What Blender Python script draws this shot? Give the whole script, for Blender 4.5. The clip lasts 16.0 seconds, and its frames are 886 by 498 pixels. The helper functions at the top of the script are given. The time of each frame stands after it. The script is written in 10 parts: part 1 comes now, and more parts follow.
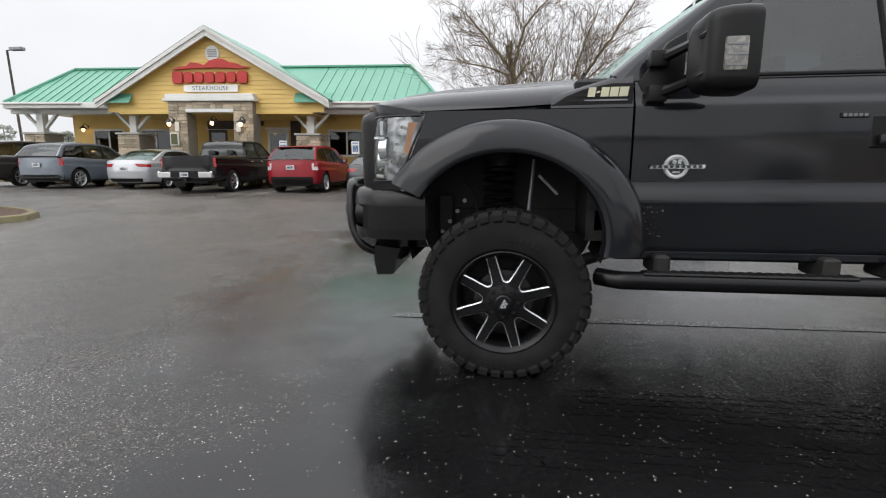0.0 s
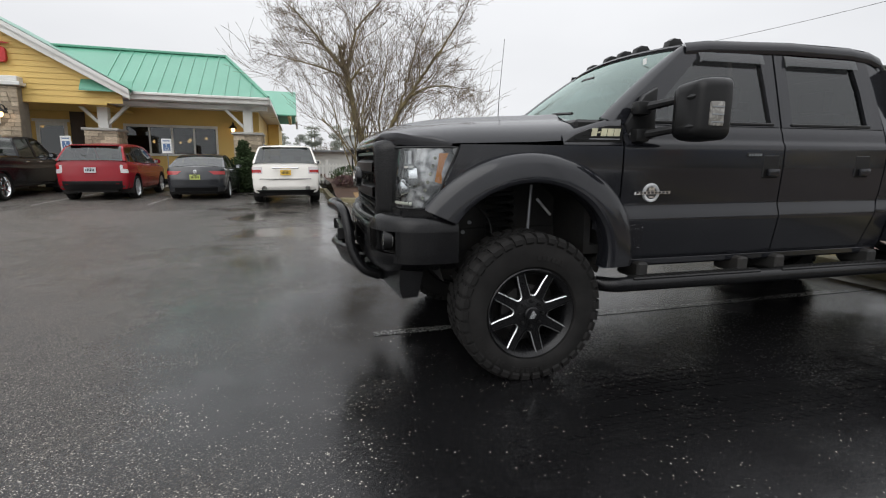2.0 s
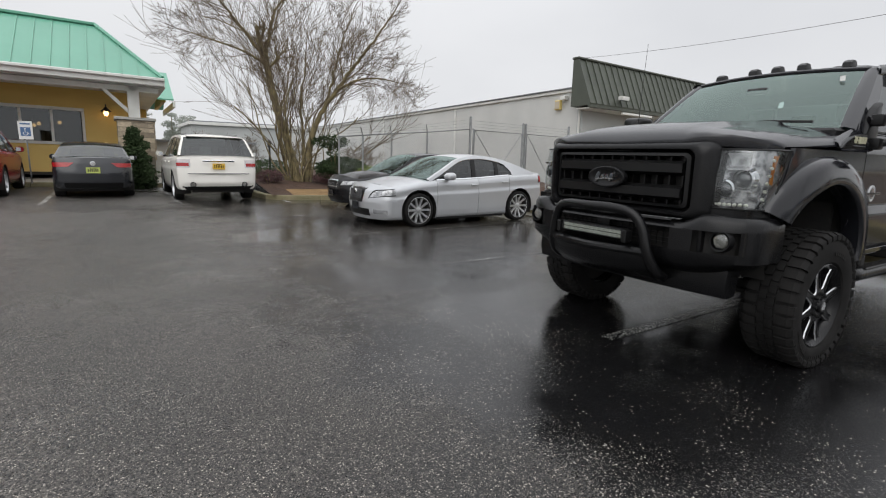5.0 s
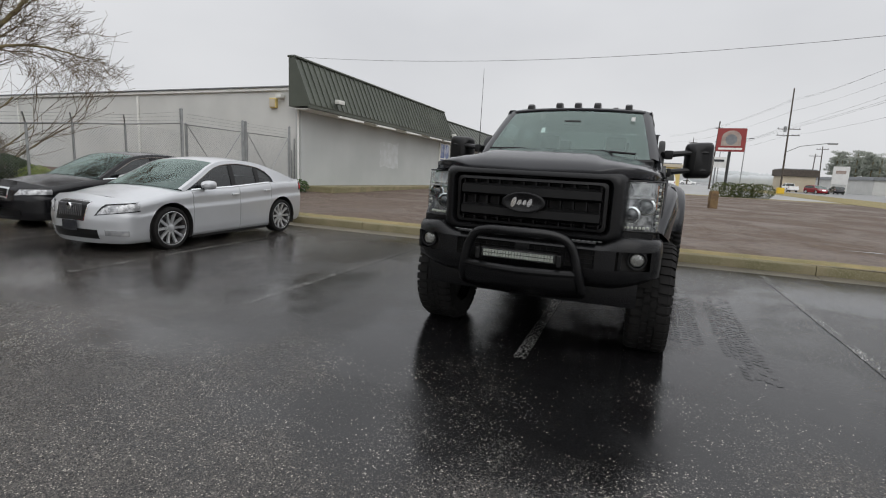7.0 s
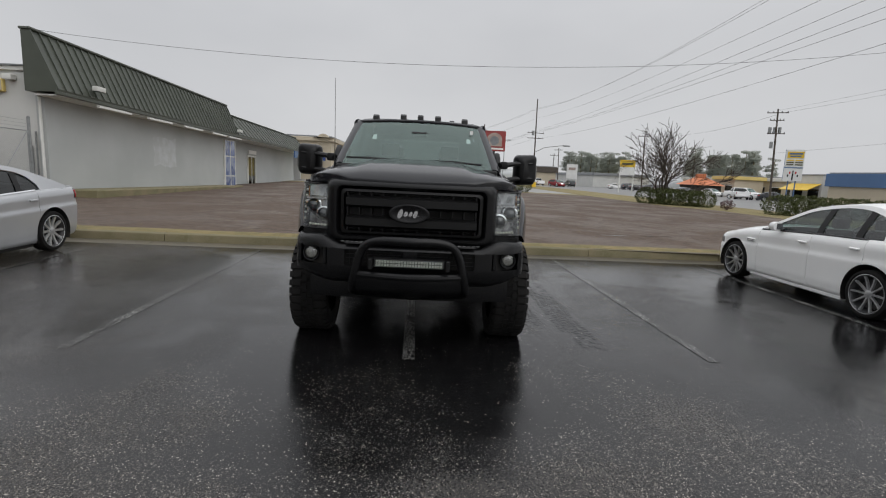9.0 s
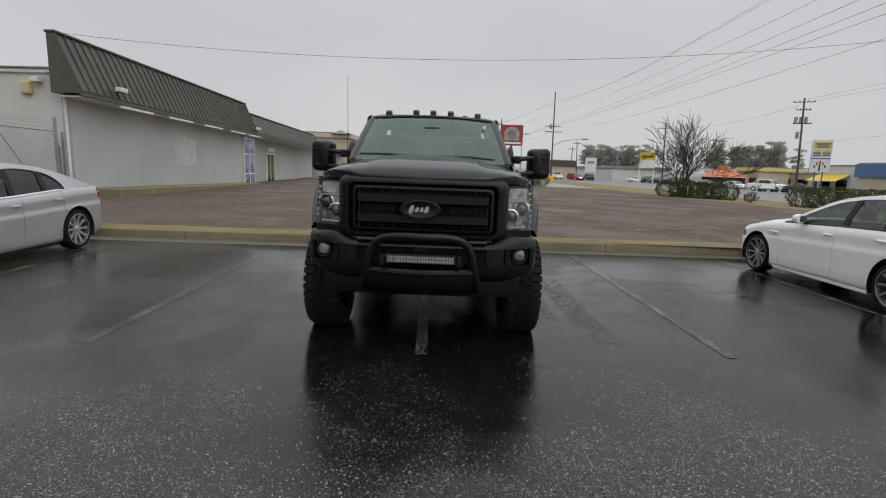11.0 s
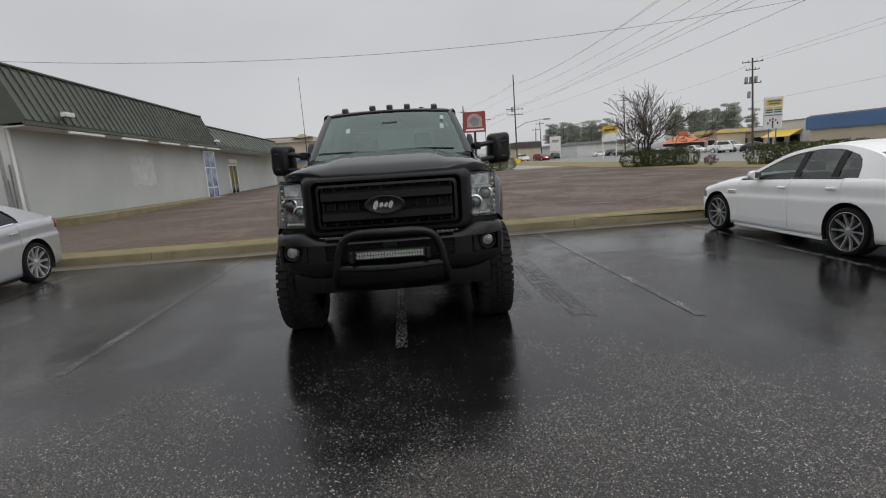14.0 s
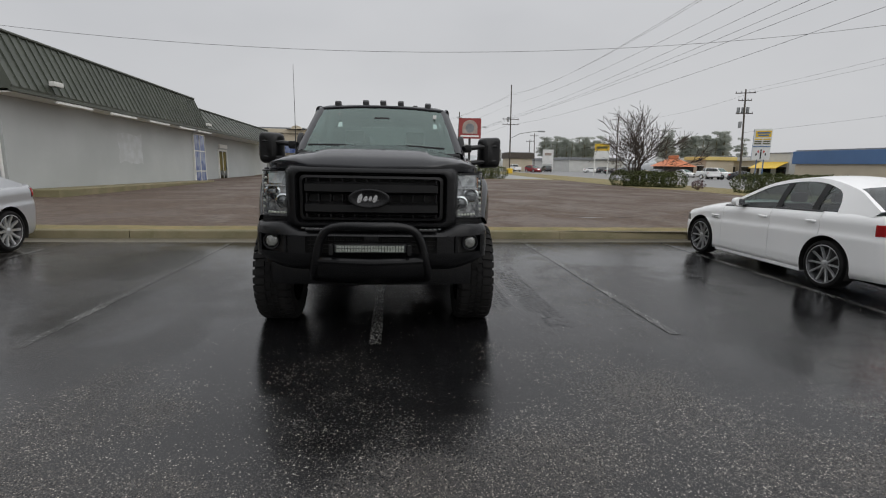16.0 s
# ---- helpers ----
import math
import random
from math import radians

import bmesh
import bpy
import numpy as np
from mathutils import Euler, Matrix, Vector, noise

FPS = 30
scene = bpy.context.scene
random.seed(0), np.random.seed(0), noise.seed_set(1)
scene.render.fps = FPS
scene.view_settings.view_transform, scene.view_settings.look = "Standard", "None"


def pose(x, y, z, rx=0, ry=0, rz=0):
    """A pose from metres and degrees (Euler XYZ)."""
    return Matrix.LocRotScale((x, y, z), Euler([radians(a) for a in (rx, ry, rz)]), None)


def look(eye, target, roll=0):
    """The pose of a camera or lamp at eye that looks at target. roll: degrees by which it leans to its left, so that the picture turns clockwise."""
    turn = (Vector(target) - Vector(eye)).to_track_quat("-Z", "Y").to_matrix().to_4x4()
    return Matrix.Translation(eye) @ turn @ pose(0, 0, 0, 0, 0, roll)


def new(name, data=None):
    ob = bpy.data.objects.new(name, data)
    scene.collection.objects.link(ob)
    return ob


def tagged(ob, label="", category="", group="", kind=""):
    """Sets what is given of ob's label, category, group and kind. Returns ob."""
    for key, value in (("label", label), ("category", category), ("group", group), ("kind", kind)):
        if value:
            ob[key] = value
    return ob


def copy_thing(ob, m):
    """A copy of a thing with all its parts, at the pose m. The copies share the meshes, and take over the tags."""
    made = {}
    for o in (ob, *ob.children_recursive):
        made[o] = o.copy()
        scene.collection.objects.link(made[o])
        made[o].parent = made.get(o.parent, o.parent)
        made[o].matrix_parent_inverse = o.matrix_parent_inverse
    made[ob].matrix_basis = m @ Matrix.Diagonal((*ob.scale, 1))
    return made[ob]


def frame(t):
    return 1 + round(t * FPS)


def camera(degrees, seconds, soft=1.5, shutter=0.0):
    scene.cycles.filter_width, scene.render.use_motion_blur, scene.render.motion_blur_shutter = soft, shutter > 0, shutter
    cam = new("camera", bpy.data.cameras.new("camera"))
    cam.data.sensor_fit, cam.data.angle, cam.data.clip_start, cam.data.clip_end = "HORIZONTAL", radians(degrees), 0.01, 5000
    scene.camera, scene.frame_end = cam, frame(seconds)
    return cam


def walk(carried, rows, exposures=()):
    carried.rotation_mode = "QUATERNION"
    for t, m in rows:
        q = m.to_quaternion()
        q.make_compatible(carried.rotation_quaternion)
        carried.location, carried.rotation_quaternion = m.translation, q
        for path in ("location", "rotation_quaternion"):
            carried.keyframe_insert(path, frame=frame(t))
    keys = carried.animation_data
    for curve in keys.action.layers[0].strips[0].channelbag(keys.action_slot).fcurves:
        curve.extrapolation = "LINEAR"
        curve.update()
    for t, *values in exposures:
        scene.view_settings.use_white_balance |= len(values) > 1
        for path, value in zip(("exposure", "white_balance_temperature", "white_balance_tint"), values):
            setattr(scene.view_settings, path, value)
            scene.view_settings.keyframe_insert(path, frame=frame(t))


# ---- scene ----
cam = camera(83.7, 16.0, soft=1.1)
PATH = [
    (0, (0.42, -0.142, 1.262), (0.195, 1.815, 0.918), -0.2),
    (0.5, (0.093, -0.144, 1.325), (0.005, 1.822, 0.973), -0.4),
    (1, (-0.269, -0.099, 1.383), (-0.21, 1.869, 1.028), -0.2),
    (1.5, (-0.612, -0.157, 1.414), (-0.335, 1.791, 1.058), -0.1),
    (2, (-0.982, -0.201, 1.463), (-0.441, 1.691, 1.105), 0.2),
    (2.5, (-1.337, -0.023, 1.446), (-0.708, 1.842, 1.095), 0.6),
    (3, (-1.85, 0.074, 1.46), (-1.143, 1.91, 1.102), 0.4),
    (3.2, (-2.044, 0.108, 1.45), (-1.309, 1.935, 1.102), 0.8),
    (5.3, (-3.88, 1.59, 1.434), (-2.664, 3.135, 1.066), 1.6),
    (5.5, (-3.94, 1.764, 1.429), (-2.619, 3.221, 1.064), 1.8),
    (6, (-4.119, 2.226, 1.456), (-2.443, 3.263, 1.113), 2.8),
    (6.5, (-4.247, 2.661, 1.49), (-2.449, 3.47, 1.156), 3.0),
    (7, (-4.42, 3.033, 1.567), (-2.575, 3.732, 1.239), 3.0),
    (7.5, (-4.562, 3.344, 1.634), (-2.674, 3.921, 1.312), 3.1),
    (8, (-4.602, 3.56, 1.692), (-2.645, 3.831, 1.381), 3.0),
    (8.5, (-4.655, 3.747, 1.683), (-2.68, 3.639, 1.388), 3.1),
    (9, (-4.708, 3.802, 1.668), (-2.734, 3.68, 1.369), 2.9),
    (11.3, (-4.709, 3.739, 1.671), (-2.736, 3.692, 1.349), 2.2),
    (11.5, (-4.71, 3.733, 1.663), (-2.738, 3.642, 1.345), 2.0),
    (12, (-4.728, 3.705, 1.653), (-2.76, 3.547, 1.334), 2.0),
    (12.5, (-4.744, 3.707, 1.658), (-2.78, 3.509, 1.338), 1.9),
    (12.7, (-4.753, 3.704, 1.660), (-2.789, 3.512, 1.334), 1.7),
    (12.85, (-4.760, 3.701, 1.661), (-2.796, 3.518, 1.331), 0.8),
    (13, (-4.767, 3.699, 1.663), (-2.803, 3.526, 1.329), -1.1),
    (13.2, (-4.765, 3.695, 1.662), (-2.801, 3.555, 1.325), -3.4),
    (13.3, (-4.763, 3.693, 1.661), (-2.800, 3.537, 1.326), -2.6),
    (13.4, (-4.761, 3.691, 1.660), (-2.798, 3.514, 1.327), -0.1),
    (13.5, (-4.76, 3.69, 1.659), (-2.797, 3.5, 1.327), 1.1),
    (13.6, (-4.759, 3.689, 1.659), (-2.796, 3.503, 1.326), 0.8),
    (13.7, (-4.758, 3.688, 1.659), (-2.795, 3.522, 1.322), -1.8),
    (13.8, (-4.757, 3.687, 1.660), (-2.794, 3.560, 1.312), -4.8),
    (13.9, (-4.756, 3.686, 1.660), (-2.793, 3.550, 1.309), -4.0),
    (14, (-4.756, 3.685, 1.66), (-2.793, 3.54, 1.307), -3.6),
    (14.1, (-4.753, 3.684, 1.659), (-2.790, 3.534, 1.310), -2.6),
    (14.3, (-4.746, 3.683, 1.657), (-2.783, 3.520, 1.316), -1.1),
    (14.5, (-4.74, 3.681, 1.655), (-2.776, 3.503, 1.32), 1.4),
    (15, (-4.743, 3.683, 1.654), (-2.781, 3.487, 1.318), 1.5),
    (15.5, (-4.745, 3.66, 1.626), (-2.784, 3.457, 1.29), 1.3),
    (16, (-4.736, 3.644, 1.621), (-2.775, 3.442, 1.282), 1.2),
]
walk(cam, [(t, look(eye, target, roll)) for t, eye, target, roll in PATH],
     [(0.0, 0.58), (1.0, 0.52), (2.0, 0.42), (3.2, 0.35), (5.3, 0.26), (6.0, 0.20), (7.0, 0.12), (8.0, 0.0), (9.0, -0.10), (16.0, -0.15)])

# ---- light ----
world = bpy.data.worlds.new("overcast")
scene.world = world
world.use_nodes = True
wn, wl = world.node_tree.nodes, world.node_tree.links
wn.clear()
w_out = wn.new("ShaderNodeOutputWorld")
w_bg = wn.new("ShaderNodeBackground")
w_sky = wn.new("ShaderNodeTexSky")
w_sky.sky_type, w_sky.sun_disc = "NISHITA", False
w_sky.sun_elevation, w_sky.sun_rotation = radians(40), radians(228)
w_hsv = wn.new("ShaderNodeHueSaturation")
w_hsv.inputs["Saturation"].default_value = 0.12
w_hsv.inputs["Value"].default_value = 0.10
w_co = wn.new("ShaderNodeTexCoord")
w_map = wn.new("ShaderNodeMapping")
w_map.inputs["Scale"].default_value = (1.0, 1.0, 2.2)
w_noise = wn.new("ShaderNodeTexNoise")
w_noise.inputs["Scale"].default_value = 1.6
w_noise.inputs["Detail"].default_value = 4
w_ramp = wn.new("ShaderNodeValToRGB")
w_ramp.color_ramp.elements[0].position, w_ramp.color_ramp.elements[1].position = 0.30, 0.72
w_ramp.color_ramp.elements[0].color = (0.772, 0.785, 0.820, 1)
w_ramp.color_ramp.elements[1].color = (0.930, 0.940, 0.968, 1)
w_mix = wn.new("ShaderNodeMix")
w_mix.data_type = "RGBA"
w_mix.inputs[0].default_value = 0.80
wl.new(w_sky.outputs[0], w_hsv.inputs["Color"])
wl.new(w_co.outputs["Generated"], w_map.inputs[0])
wl.new(w_map.outputs[0], w_noise.inputs["Vector"])
wl.new(w_noise.outputs[0], w_ramp.inputs[0])
wl.new(w_hsv.outputs[0], w_mix.inputs[6])
wl.new(w_ramp.outputs[0], w_mix.inputs[7])
# an overcast sky is about twice as bright overhead as near the horizon
w_sep = wn.new("ShaderNodeSeparateXYZ")
w_rise = wn.new("ShaderNodeMapRange")
w_rise.interpolation_type = "SMOOTHSTEP"
for i_, v_ in zip((1, 2, 3, 4), (0.15, 1.0, 1.0, 2.3)):
    w_rise.inputs[i_].default_value = v_
w_mul = wn.new("ShaderNodeVectorMath")
w_mul.operation = "SCALE"
wl.new(w_co.outputs["Generated"], w_sep.inputs[0])
wl.new(w_sep.outputs[2], w_rise.inputs[0])
wl.new(w_mix.outputs[2], w_mul.inputs[0])
wl.new(w_rise.outputs[0], w_mul.inputs["Scale"])
wl.new(w_mul.outputs[0], w_bg.inputs[0])
w_bg.inputs[1].default_value = 0.78
wl.new(w_bg.outputs[0], w_out.inputs[0])

sun_data = bpy.data.lights.new("sun", "SUN")
sun_data.energy, sun_data.angle, sun_data.color = 0.65, radians(60), (1.0, 0.98, 0.955)
sun = new("sun", sun_data)
sun.matrix_world = pose(0, 0, 30, 50, 0, -48)

# ---- materials ----


def mat(name, col, col2=None, rough=0.5, metal=0.0, scale=6.0, fine=60.0, bump=0.0, bump_dist=0.005, rough_var=0.08,
        coat=0.0, spec=0.5, glow=None, glow_power=0.0, contrast=(0.35, 0.65), per_object=0.0, speck=None):
    """A surface with two scales of variation: broad stains between col and col2, and fine grain in gloss and relief."""
    m = bpy.data.materials.new(name)
    m.use_nodes = True
    nt = m.node_tree
    n, l = nt.nodes, nt.links
    b = n["Principled BSDF"]
    b.inputs["Metallic"].default_value = metal
    b.inputs["Coat Weight"].default_value = coat
    b.inputs["Coat Roughness"].default_value = 0.06
    b.inputs["Specular IOR Level"].default_value = spec
    co = n.new("ShaderNodeTexCoord")
    big = n.new("ShaderNodeTexNoise")
    big.inputs["Scale"].default_value, big.inputs["Detail"].default_value = scale, 5
    small = n.new("ShaderNodeTexNoise")
    small.inputs["Scale"].default_value, small.inputs["Detail"].default_value = fine, 3
    for t in (big, small):
        l.new(co.outputs["Object"], t.inputs["Vector"])
    ramp = n.new("ShaderNodeMapRange")
    ramp.inputs[1].default_value, ramp.inputs[2].default_value = contrast
    l.new(big.outputs[0], ramp.inputs[0])
    mix = n.new("ShaderNodeMix")
    mix.data_type = "RGBA"
    col2 = col2 or tuple(c * 0.8 for c in col)
    mix.inputs[6].default_value, mix.inputs[7].default_value = (*col, 1), (*col2, 1)
    l.new(ramp.outputs[0], mix.inputs[0])
    colour = mix.outputs[2]
    if speck:
        s_mix = n.new("ShaderNodeMix")
        s_mix.data_type = "RGBA"
        s_map = n.new("ShaderNodeMapRange")
        s_map.inputs[1].default_value, s_map.inputs[2].default_value = 0.45, 0.70
        l.new(small.outputs[0], s_map.inputs[0])
        l.new(s_map.outputs[0], s_mix.inputs[0])
        l.new(colour, s_mix.inputs[6])
        s_mix.inputs[7].default_value = (*speck, 1)
        colour = s_mix.outputs[2]
    if per_object:
        info = n.new("ShaderNodeObjectInfo")
        rng = n.new("ShaderNodeMapRange")
        rng.inputs[3].default_value, rng.inputs[4].default_value = 1 - per_object, 1 + per_object
        l.new(info.outputs["Random"], rng.inputs[0])
        hs = n.new("ShaderNodeHueSaturation")
        l.new(rng.outputs[0], hs.inputs["Value"])
        l.new(colour, hs.inputs["Color"])
        colour = hs.outputs[0]
    l.new(colour, b.inputs["Base Color"])
    rr = n.new("ShaderNodeMapRange")
    rr.inputs[3].default_value, rr.inputs[4].default_value = max(0.02, rough - rough_var), min(1.0, rough + rough_var)
    l.new(small.outputs[0] if not rough_var > 0.12 else big.outputs[0], rr.inputs[0])
    l.new(rr.outputs[0], b.inputs["Roughness"])
    if bump:
        bp = n.new("ShaderNodeBump")
        bp.inputs["Strength"].default_value, bp.inputs["Distance"].default_value = bump, bump_dist
        l.new(small.outputs[0], bp.inputs["Height"])
        l.new(bp.outputs[0], b.inputs["Normal"])
    if glow:
        b.inputs["Emission Color"].default_value, b.inputs["Emission Strength"].default_value = (*glow, 1), glow_power
    return m


def glass(name, tint=(0.5, 0.55, 0.55), clear=0.5, rough=0.02, ior=1.75, gloss=(0.95, 0.97, 0.97)):
    """A pane: dark tint, part see-through, with a real gloss on top."""
    m = bpy.data.materials.new(name)
    m.use_nodes = True
    n, l = m.node_tree.nodes, m.node_tree.links
    n.remove(n["Principled BSDF"])
    out = n["Material Output"]
    tr = n.new("ShaderNodeBsdfTransparent")
    tr.inputs[0].default_value = (*[clear * c for c in tint], 1)
    gl = n.new("ShaderNodeBsdfGlossy")
    gl.inputs["Roughness"].default_value = rough
    gl.inputs["Color"].default_value = (*gloss, 1)
    f0 = ((ior - 1) / (ior + 1)) ** 2
    lw = n.new("ShaderNodeLayerWeight")
    lw.inputs[0].default_value = 0.5
    pw = n.new("ShaderNodeMath")
    pw.operation = "POWER"
    pw.inputs[1].default_value = 5.0
    l.new(lw.outputs["Facing"], pw.inputs[0])
    fr = n.new("ShaderNodeMapRange")
    fr.inputs[3].default_value, fr.inputs[4].default_value = f0, 1.0
    l.new(pw.outputs[0], fr.inputs[0])
    ms = n.new("ShaderNodeMixShader")
    l.new(fr.outputs[0], ms.inputs[0])
    l.new(tr.outputs[0], ms.inputs[1])
    l.new(gl.outputs[0], ms.inputs[2])
    l.new(ms.outputs[0], out.inputs[0])
    return m


def asphalt(name, dark, pale, chip, wet_lo, wet_hi, chip_share, lane_mask):
    """Rain-wet asphalt: aggregate with pale chips, shiny and matt patches; lane_mask adds the worn driving lane,
    darkened near the truck's reflection.
    """
    m = bpy.data.materials.new(name)
    m.use_nodes = True
    n, l = m.node_tree.nodes, m.node_tree.links
    b = n["Principled BSDF"]
    co = n.new("ShaderNodeTexCoord")
    P = co.outputs["Object"]

    def noise_tex(scale, detail=4, dist=0.0):
        t = n.new("ShaderNodeTexNoise")
        t.inputs["Scale"].default_value, t.inputs["Detail"].default_value, t.inputs["Distortion"].default_value = scale, detail, dist
        l.new(P, t.inputs["Vector"])
        return t.outputs[0]

    def rng(v, a, b2, c=0.0, d=1.0):
        t = n.new("ShaderNodeMapRange")
        t.interpolation_type = "SMOOTHSTEP"
        for i, x in zip((1, 2, 3, 4), (a, b2, c, d)):
            t.inputs[i].default_value = x
        l.new(v, t.inputs[0])
        return t.outputs[0]

    def calc(op, a, b2):
        t = n.new("ShaderNodeMath")
        t.operation, t.use_clamp = op, op != "ADD"
        for i, x in enumerate((a, b2)):
            if isinstance(x, (int, float)):
                t.inputs[i].default_value = x
            else:
                l.new(x, t.inputs[i])
        return t.outputs[0]

    def blend(f, a, b2):
        t = n.new("ShaderNodeMix")
        t.data_type = "RGBA"
        l.new(f, t.inputs[0])
        for i, x in ((6, a), (7, b2)):
            if isinstance(x, tuple):
                t.inputs[i].default_value = (*x, 1)
            else:
                l.new(x, t.inputs[i])
        return t.outputs[2]

    wet = rng(calc("ADD", calc("MULTIPLY", noise_tex(0.42, 5, 0.6), 0.75), calc("MULTIPLY", noise_tex(2.6, 5), 0.25)), 0.40, 0.60)
    jit = n.new("ShaderNodeTexNoise")
    jit.inputs["Scale"].default_value, jit.inputs["Detail"].default_value = 130.0, 2
    l.new(P, jit.inputs["Vector"])
    off = n.new("ShaderNodeVectorMath")
    off.operation = "MULTIPLY_ADD"
    l.new(jit.outputs["Color"], off.inputs[0])
    off.inputs[1].default_value = (0.011, 0.011, 0.0)
    l.new(P, off.inputs[2])
    vor = n.new("ShaderNodeTexVoronoi")
    vor.inputs["Scale"].default_value = 122.0
    l.new(off.outputs[0], vor.inputs["Vector"])
    grit = n.new("ShaderNodeTexVoronoi")
    grit.inputs["Scale"].default_value = 215.0
    l.new(off.outputs[0], grit.inputs["Vector"])
    gsep = n.new("ShaderNodeSeparateColor")
    l.new(grit.outputs["Color"], gsep.inputs[0])
    sep = n.new("ShaderNodeSeparateColor")
    l.new(vor.outputs["Color"], sep.inputs[0])
    sx = n.new("ShaderNodeSeparateXYZ")
    l.new(P, sx.inputs[0])
    if lane_mask:
        edge = calc("ADD", sx.outputs[0], rng(noise_tex(0.8, 3), 0.3, 0.7, -0.9, 0.9))
        lane = rng(edge, -0.6, -3.0)
        share = calc("MULTIPLY", lane, chip_share)
        share = calc("ADD", share, chip_share * 0.05)
    else:
        lane = rng(noise_tex(0.3, 2), 0.2, 0.8)
        share = calc("MULTIPLY", lane, chip_share)
    patchy = rng(noise_tex(7.0, 4), 0.38, 0.62, 0.60, 1.0)
    share = calc("MULTIPLY", share, patchy)
    chips = calc("GREATER_THAN", sep.outputs[0], calc("SUBTRACT", 1.0, share))
    chips = calc("MULTIPLY", chips, rng(vor.outputs["Distance"], 0.50, 0.30))
    chips = calc("MULTIPLY", chips, rng(sep.outputs[2], 0.0, 0.9, 0.18, 1.0))
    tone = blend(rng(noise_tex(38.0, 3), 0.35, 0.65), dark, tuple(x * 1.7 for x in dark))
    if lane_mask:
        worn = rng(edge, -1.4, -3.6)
        # worn lane, its colour also darkened towards the truck to deepen the truck's reflection
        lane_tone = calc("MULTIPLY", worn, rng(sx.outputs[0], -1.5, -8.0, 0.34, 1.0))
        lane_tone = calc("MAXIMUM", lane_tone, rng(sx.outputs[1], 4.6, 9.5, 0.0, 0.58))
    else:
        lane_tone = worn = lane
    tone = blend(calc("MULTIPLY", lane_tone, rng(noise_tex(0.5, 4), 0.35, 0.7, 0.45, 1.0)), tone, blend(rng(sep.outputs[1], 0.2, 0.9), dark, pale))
    if not lane_mask:
        tone = blend(calc("MULTIPLY", rng(noise_tex(5.0, 8), 0.47, 0.62), 0.65), tone, tuple(x * 0.55 for x in dark))
    speck = calc("MULTIPLY", calc("GREATER_THAN", gsep.outputs[0], 0.89), calc("MULTIPLY", lane, 0.50))
    tone = blend(speck, tone, tuple(x * 0.55 for x in chip))
    tone = blend(chips, tone, chip)
    l.new(tone, b.inputs["Base Color"])
    b.inputs["Specular IOR Level"].default_value = 0.47
    r1 = rng(wet, 0, 1, wet_hi, wet_lo)
    rough = calc("ADD", r1, calc("MULTIPLY", worn, 0.10))
    rough = calc("ADD", rough, rng(noise_tex(60, 3), 0.3, 0.7, -0.05, 0.07))
    rough = calc("ADD", rough, calc("MULTIPLY", worn, rng(gsep.outputs[1], 0.0, 1.0, 0.0, 0.22)))
    l.new(rough, b.inputs["Roughness"])
    bp = n.new("ShaderNodeBump")
    bp.inputs["Distance"].default_value = 0.004
    l.new(calc("ADD", rng(wet, 0, 1, 0.18, 0.06), calc("MULTIPLY", worn, 0.75)), bp.inputs["Strength"])
    l.new(calc("ADD", calc("ADD", rng(vor.outputs["Distance"], 0.0, 0.6, 1.0, 0.0), calc("MULTIPLY", gsep.outputs[2], 0.45)), calc("MULTIPLY", noise_tex(9, 3), 1.2)), bp.inputs["Height"])
    l.new(bp.outputs[0], b.inputs["Normal"])
    return m


M = {}
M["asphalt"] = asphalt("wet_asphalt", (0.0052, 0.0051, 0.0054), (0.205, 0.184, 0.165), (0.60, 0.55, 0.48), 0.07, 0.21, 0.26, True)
M["old_lot"] = asphalt("old_worn_asphalt", (0.082, 0.058, 0.043), (0.165, 0.122, 0.094), (0.34, 0.29, 0.24), 0.46, 0.72, 0.22, False)
M["old_lot"].node_tree.nodes["Principled BSDF"].inputs["Specular IOR Level"].default_value = 0.30
M["concrete"] = mat("kerb_concrete", (0.205, 0.172, 0.094), (0.125, 0.116, 0.050), 0.75, scale=1.8, fine=45, bump=0.35, speck=(0.23, 0.20, 0.13), per_object=0.12)
M["gutter"] = mat("wet_gutter_concrete", (0.120, 0.106, 0.078), (0.080, 0.074, 0.056), 0.5, scale=1.6, fine=45, bump=0.3, speck=(0.17, 0.15, 0.11), per_object=0.15)
M["straw_blade"] = mat("straw_blade", (0.36, 0.265, 0.115), (0.25, 0.19, 0.085), 0.9, scale=9)
M["walk"] = mat("walkway_concrete", (0.42, 0.41, 0.38), (0.33, 0.32, 0.29), 0.6, scale=0.8, fine=40, bump=0.2, per_object=0.05)
M["dead_grass"] = mat("winter_grass", (0.26, 0.20, 0.085), (0.13, 0.12, 0.045), 0.9, scale=3, fine=80, bump=0.8, bump_dist=0.02, speck=(0.30, 0.25, 0.12))
M["mulch"] = mat("bark_mulch", (0.075, 0.040, 0.025), (0.045, 0.026, 0.018), 0.9, scale=3, fine=55, bump=0.9, bump_dist=0.02, speck=(0.12, 0.07, 0.045))
M["tan_straw"] = mat("pine_straw", (0.30, 0.19, 0.085), (0.20, 0.12, 0.05), 0.9, scale=3, fine=70, bump=0.8, bump_dist=0.02)
M["far_green"] = mat("far_verge", (0.085, 0.095, 0.045), (0.14, 0.125, 0.06), 0.9, scale=0.2, fine=20)
M["yellow_siding"] = mat("yellow_siding", (0.72, 0.50, 0.15), (0.64, 0.44, 0.13), 0.55, scale=0.6, fine=20, bump=0.05)
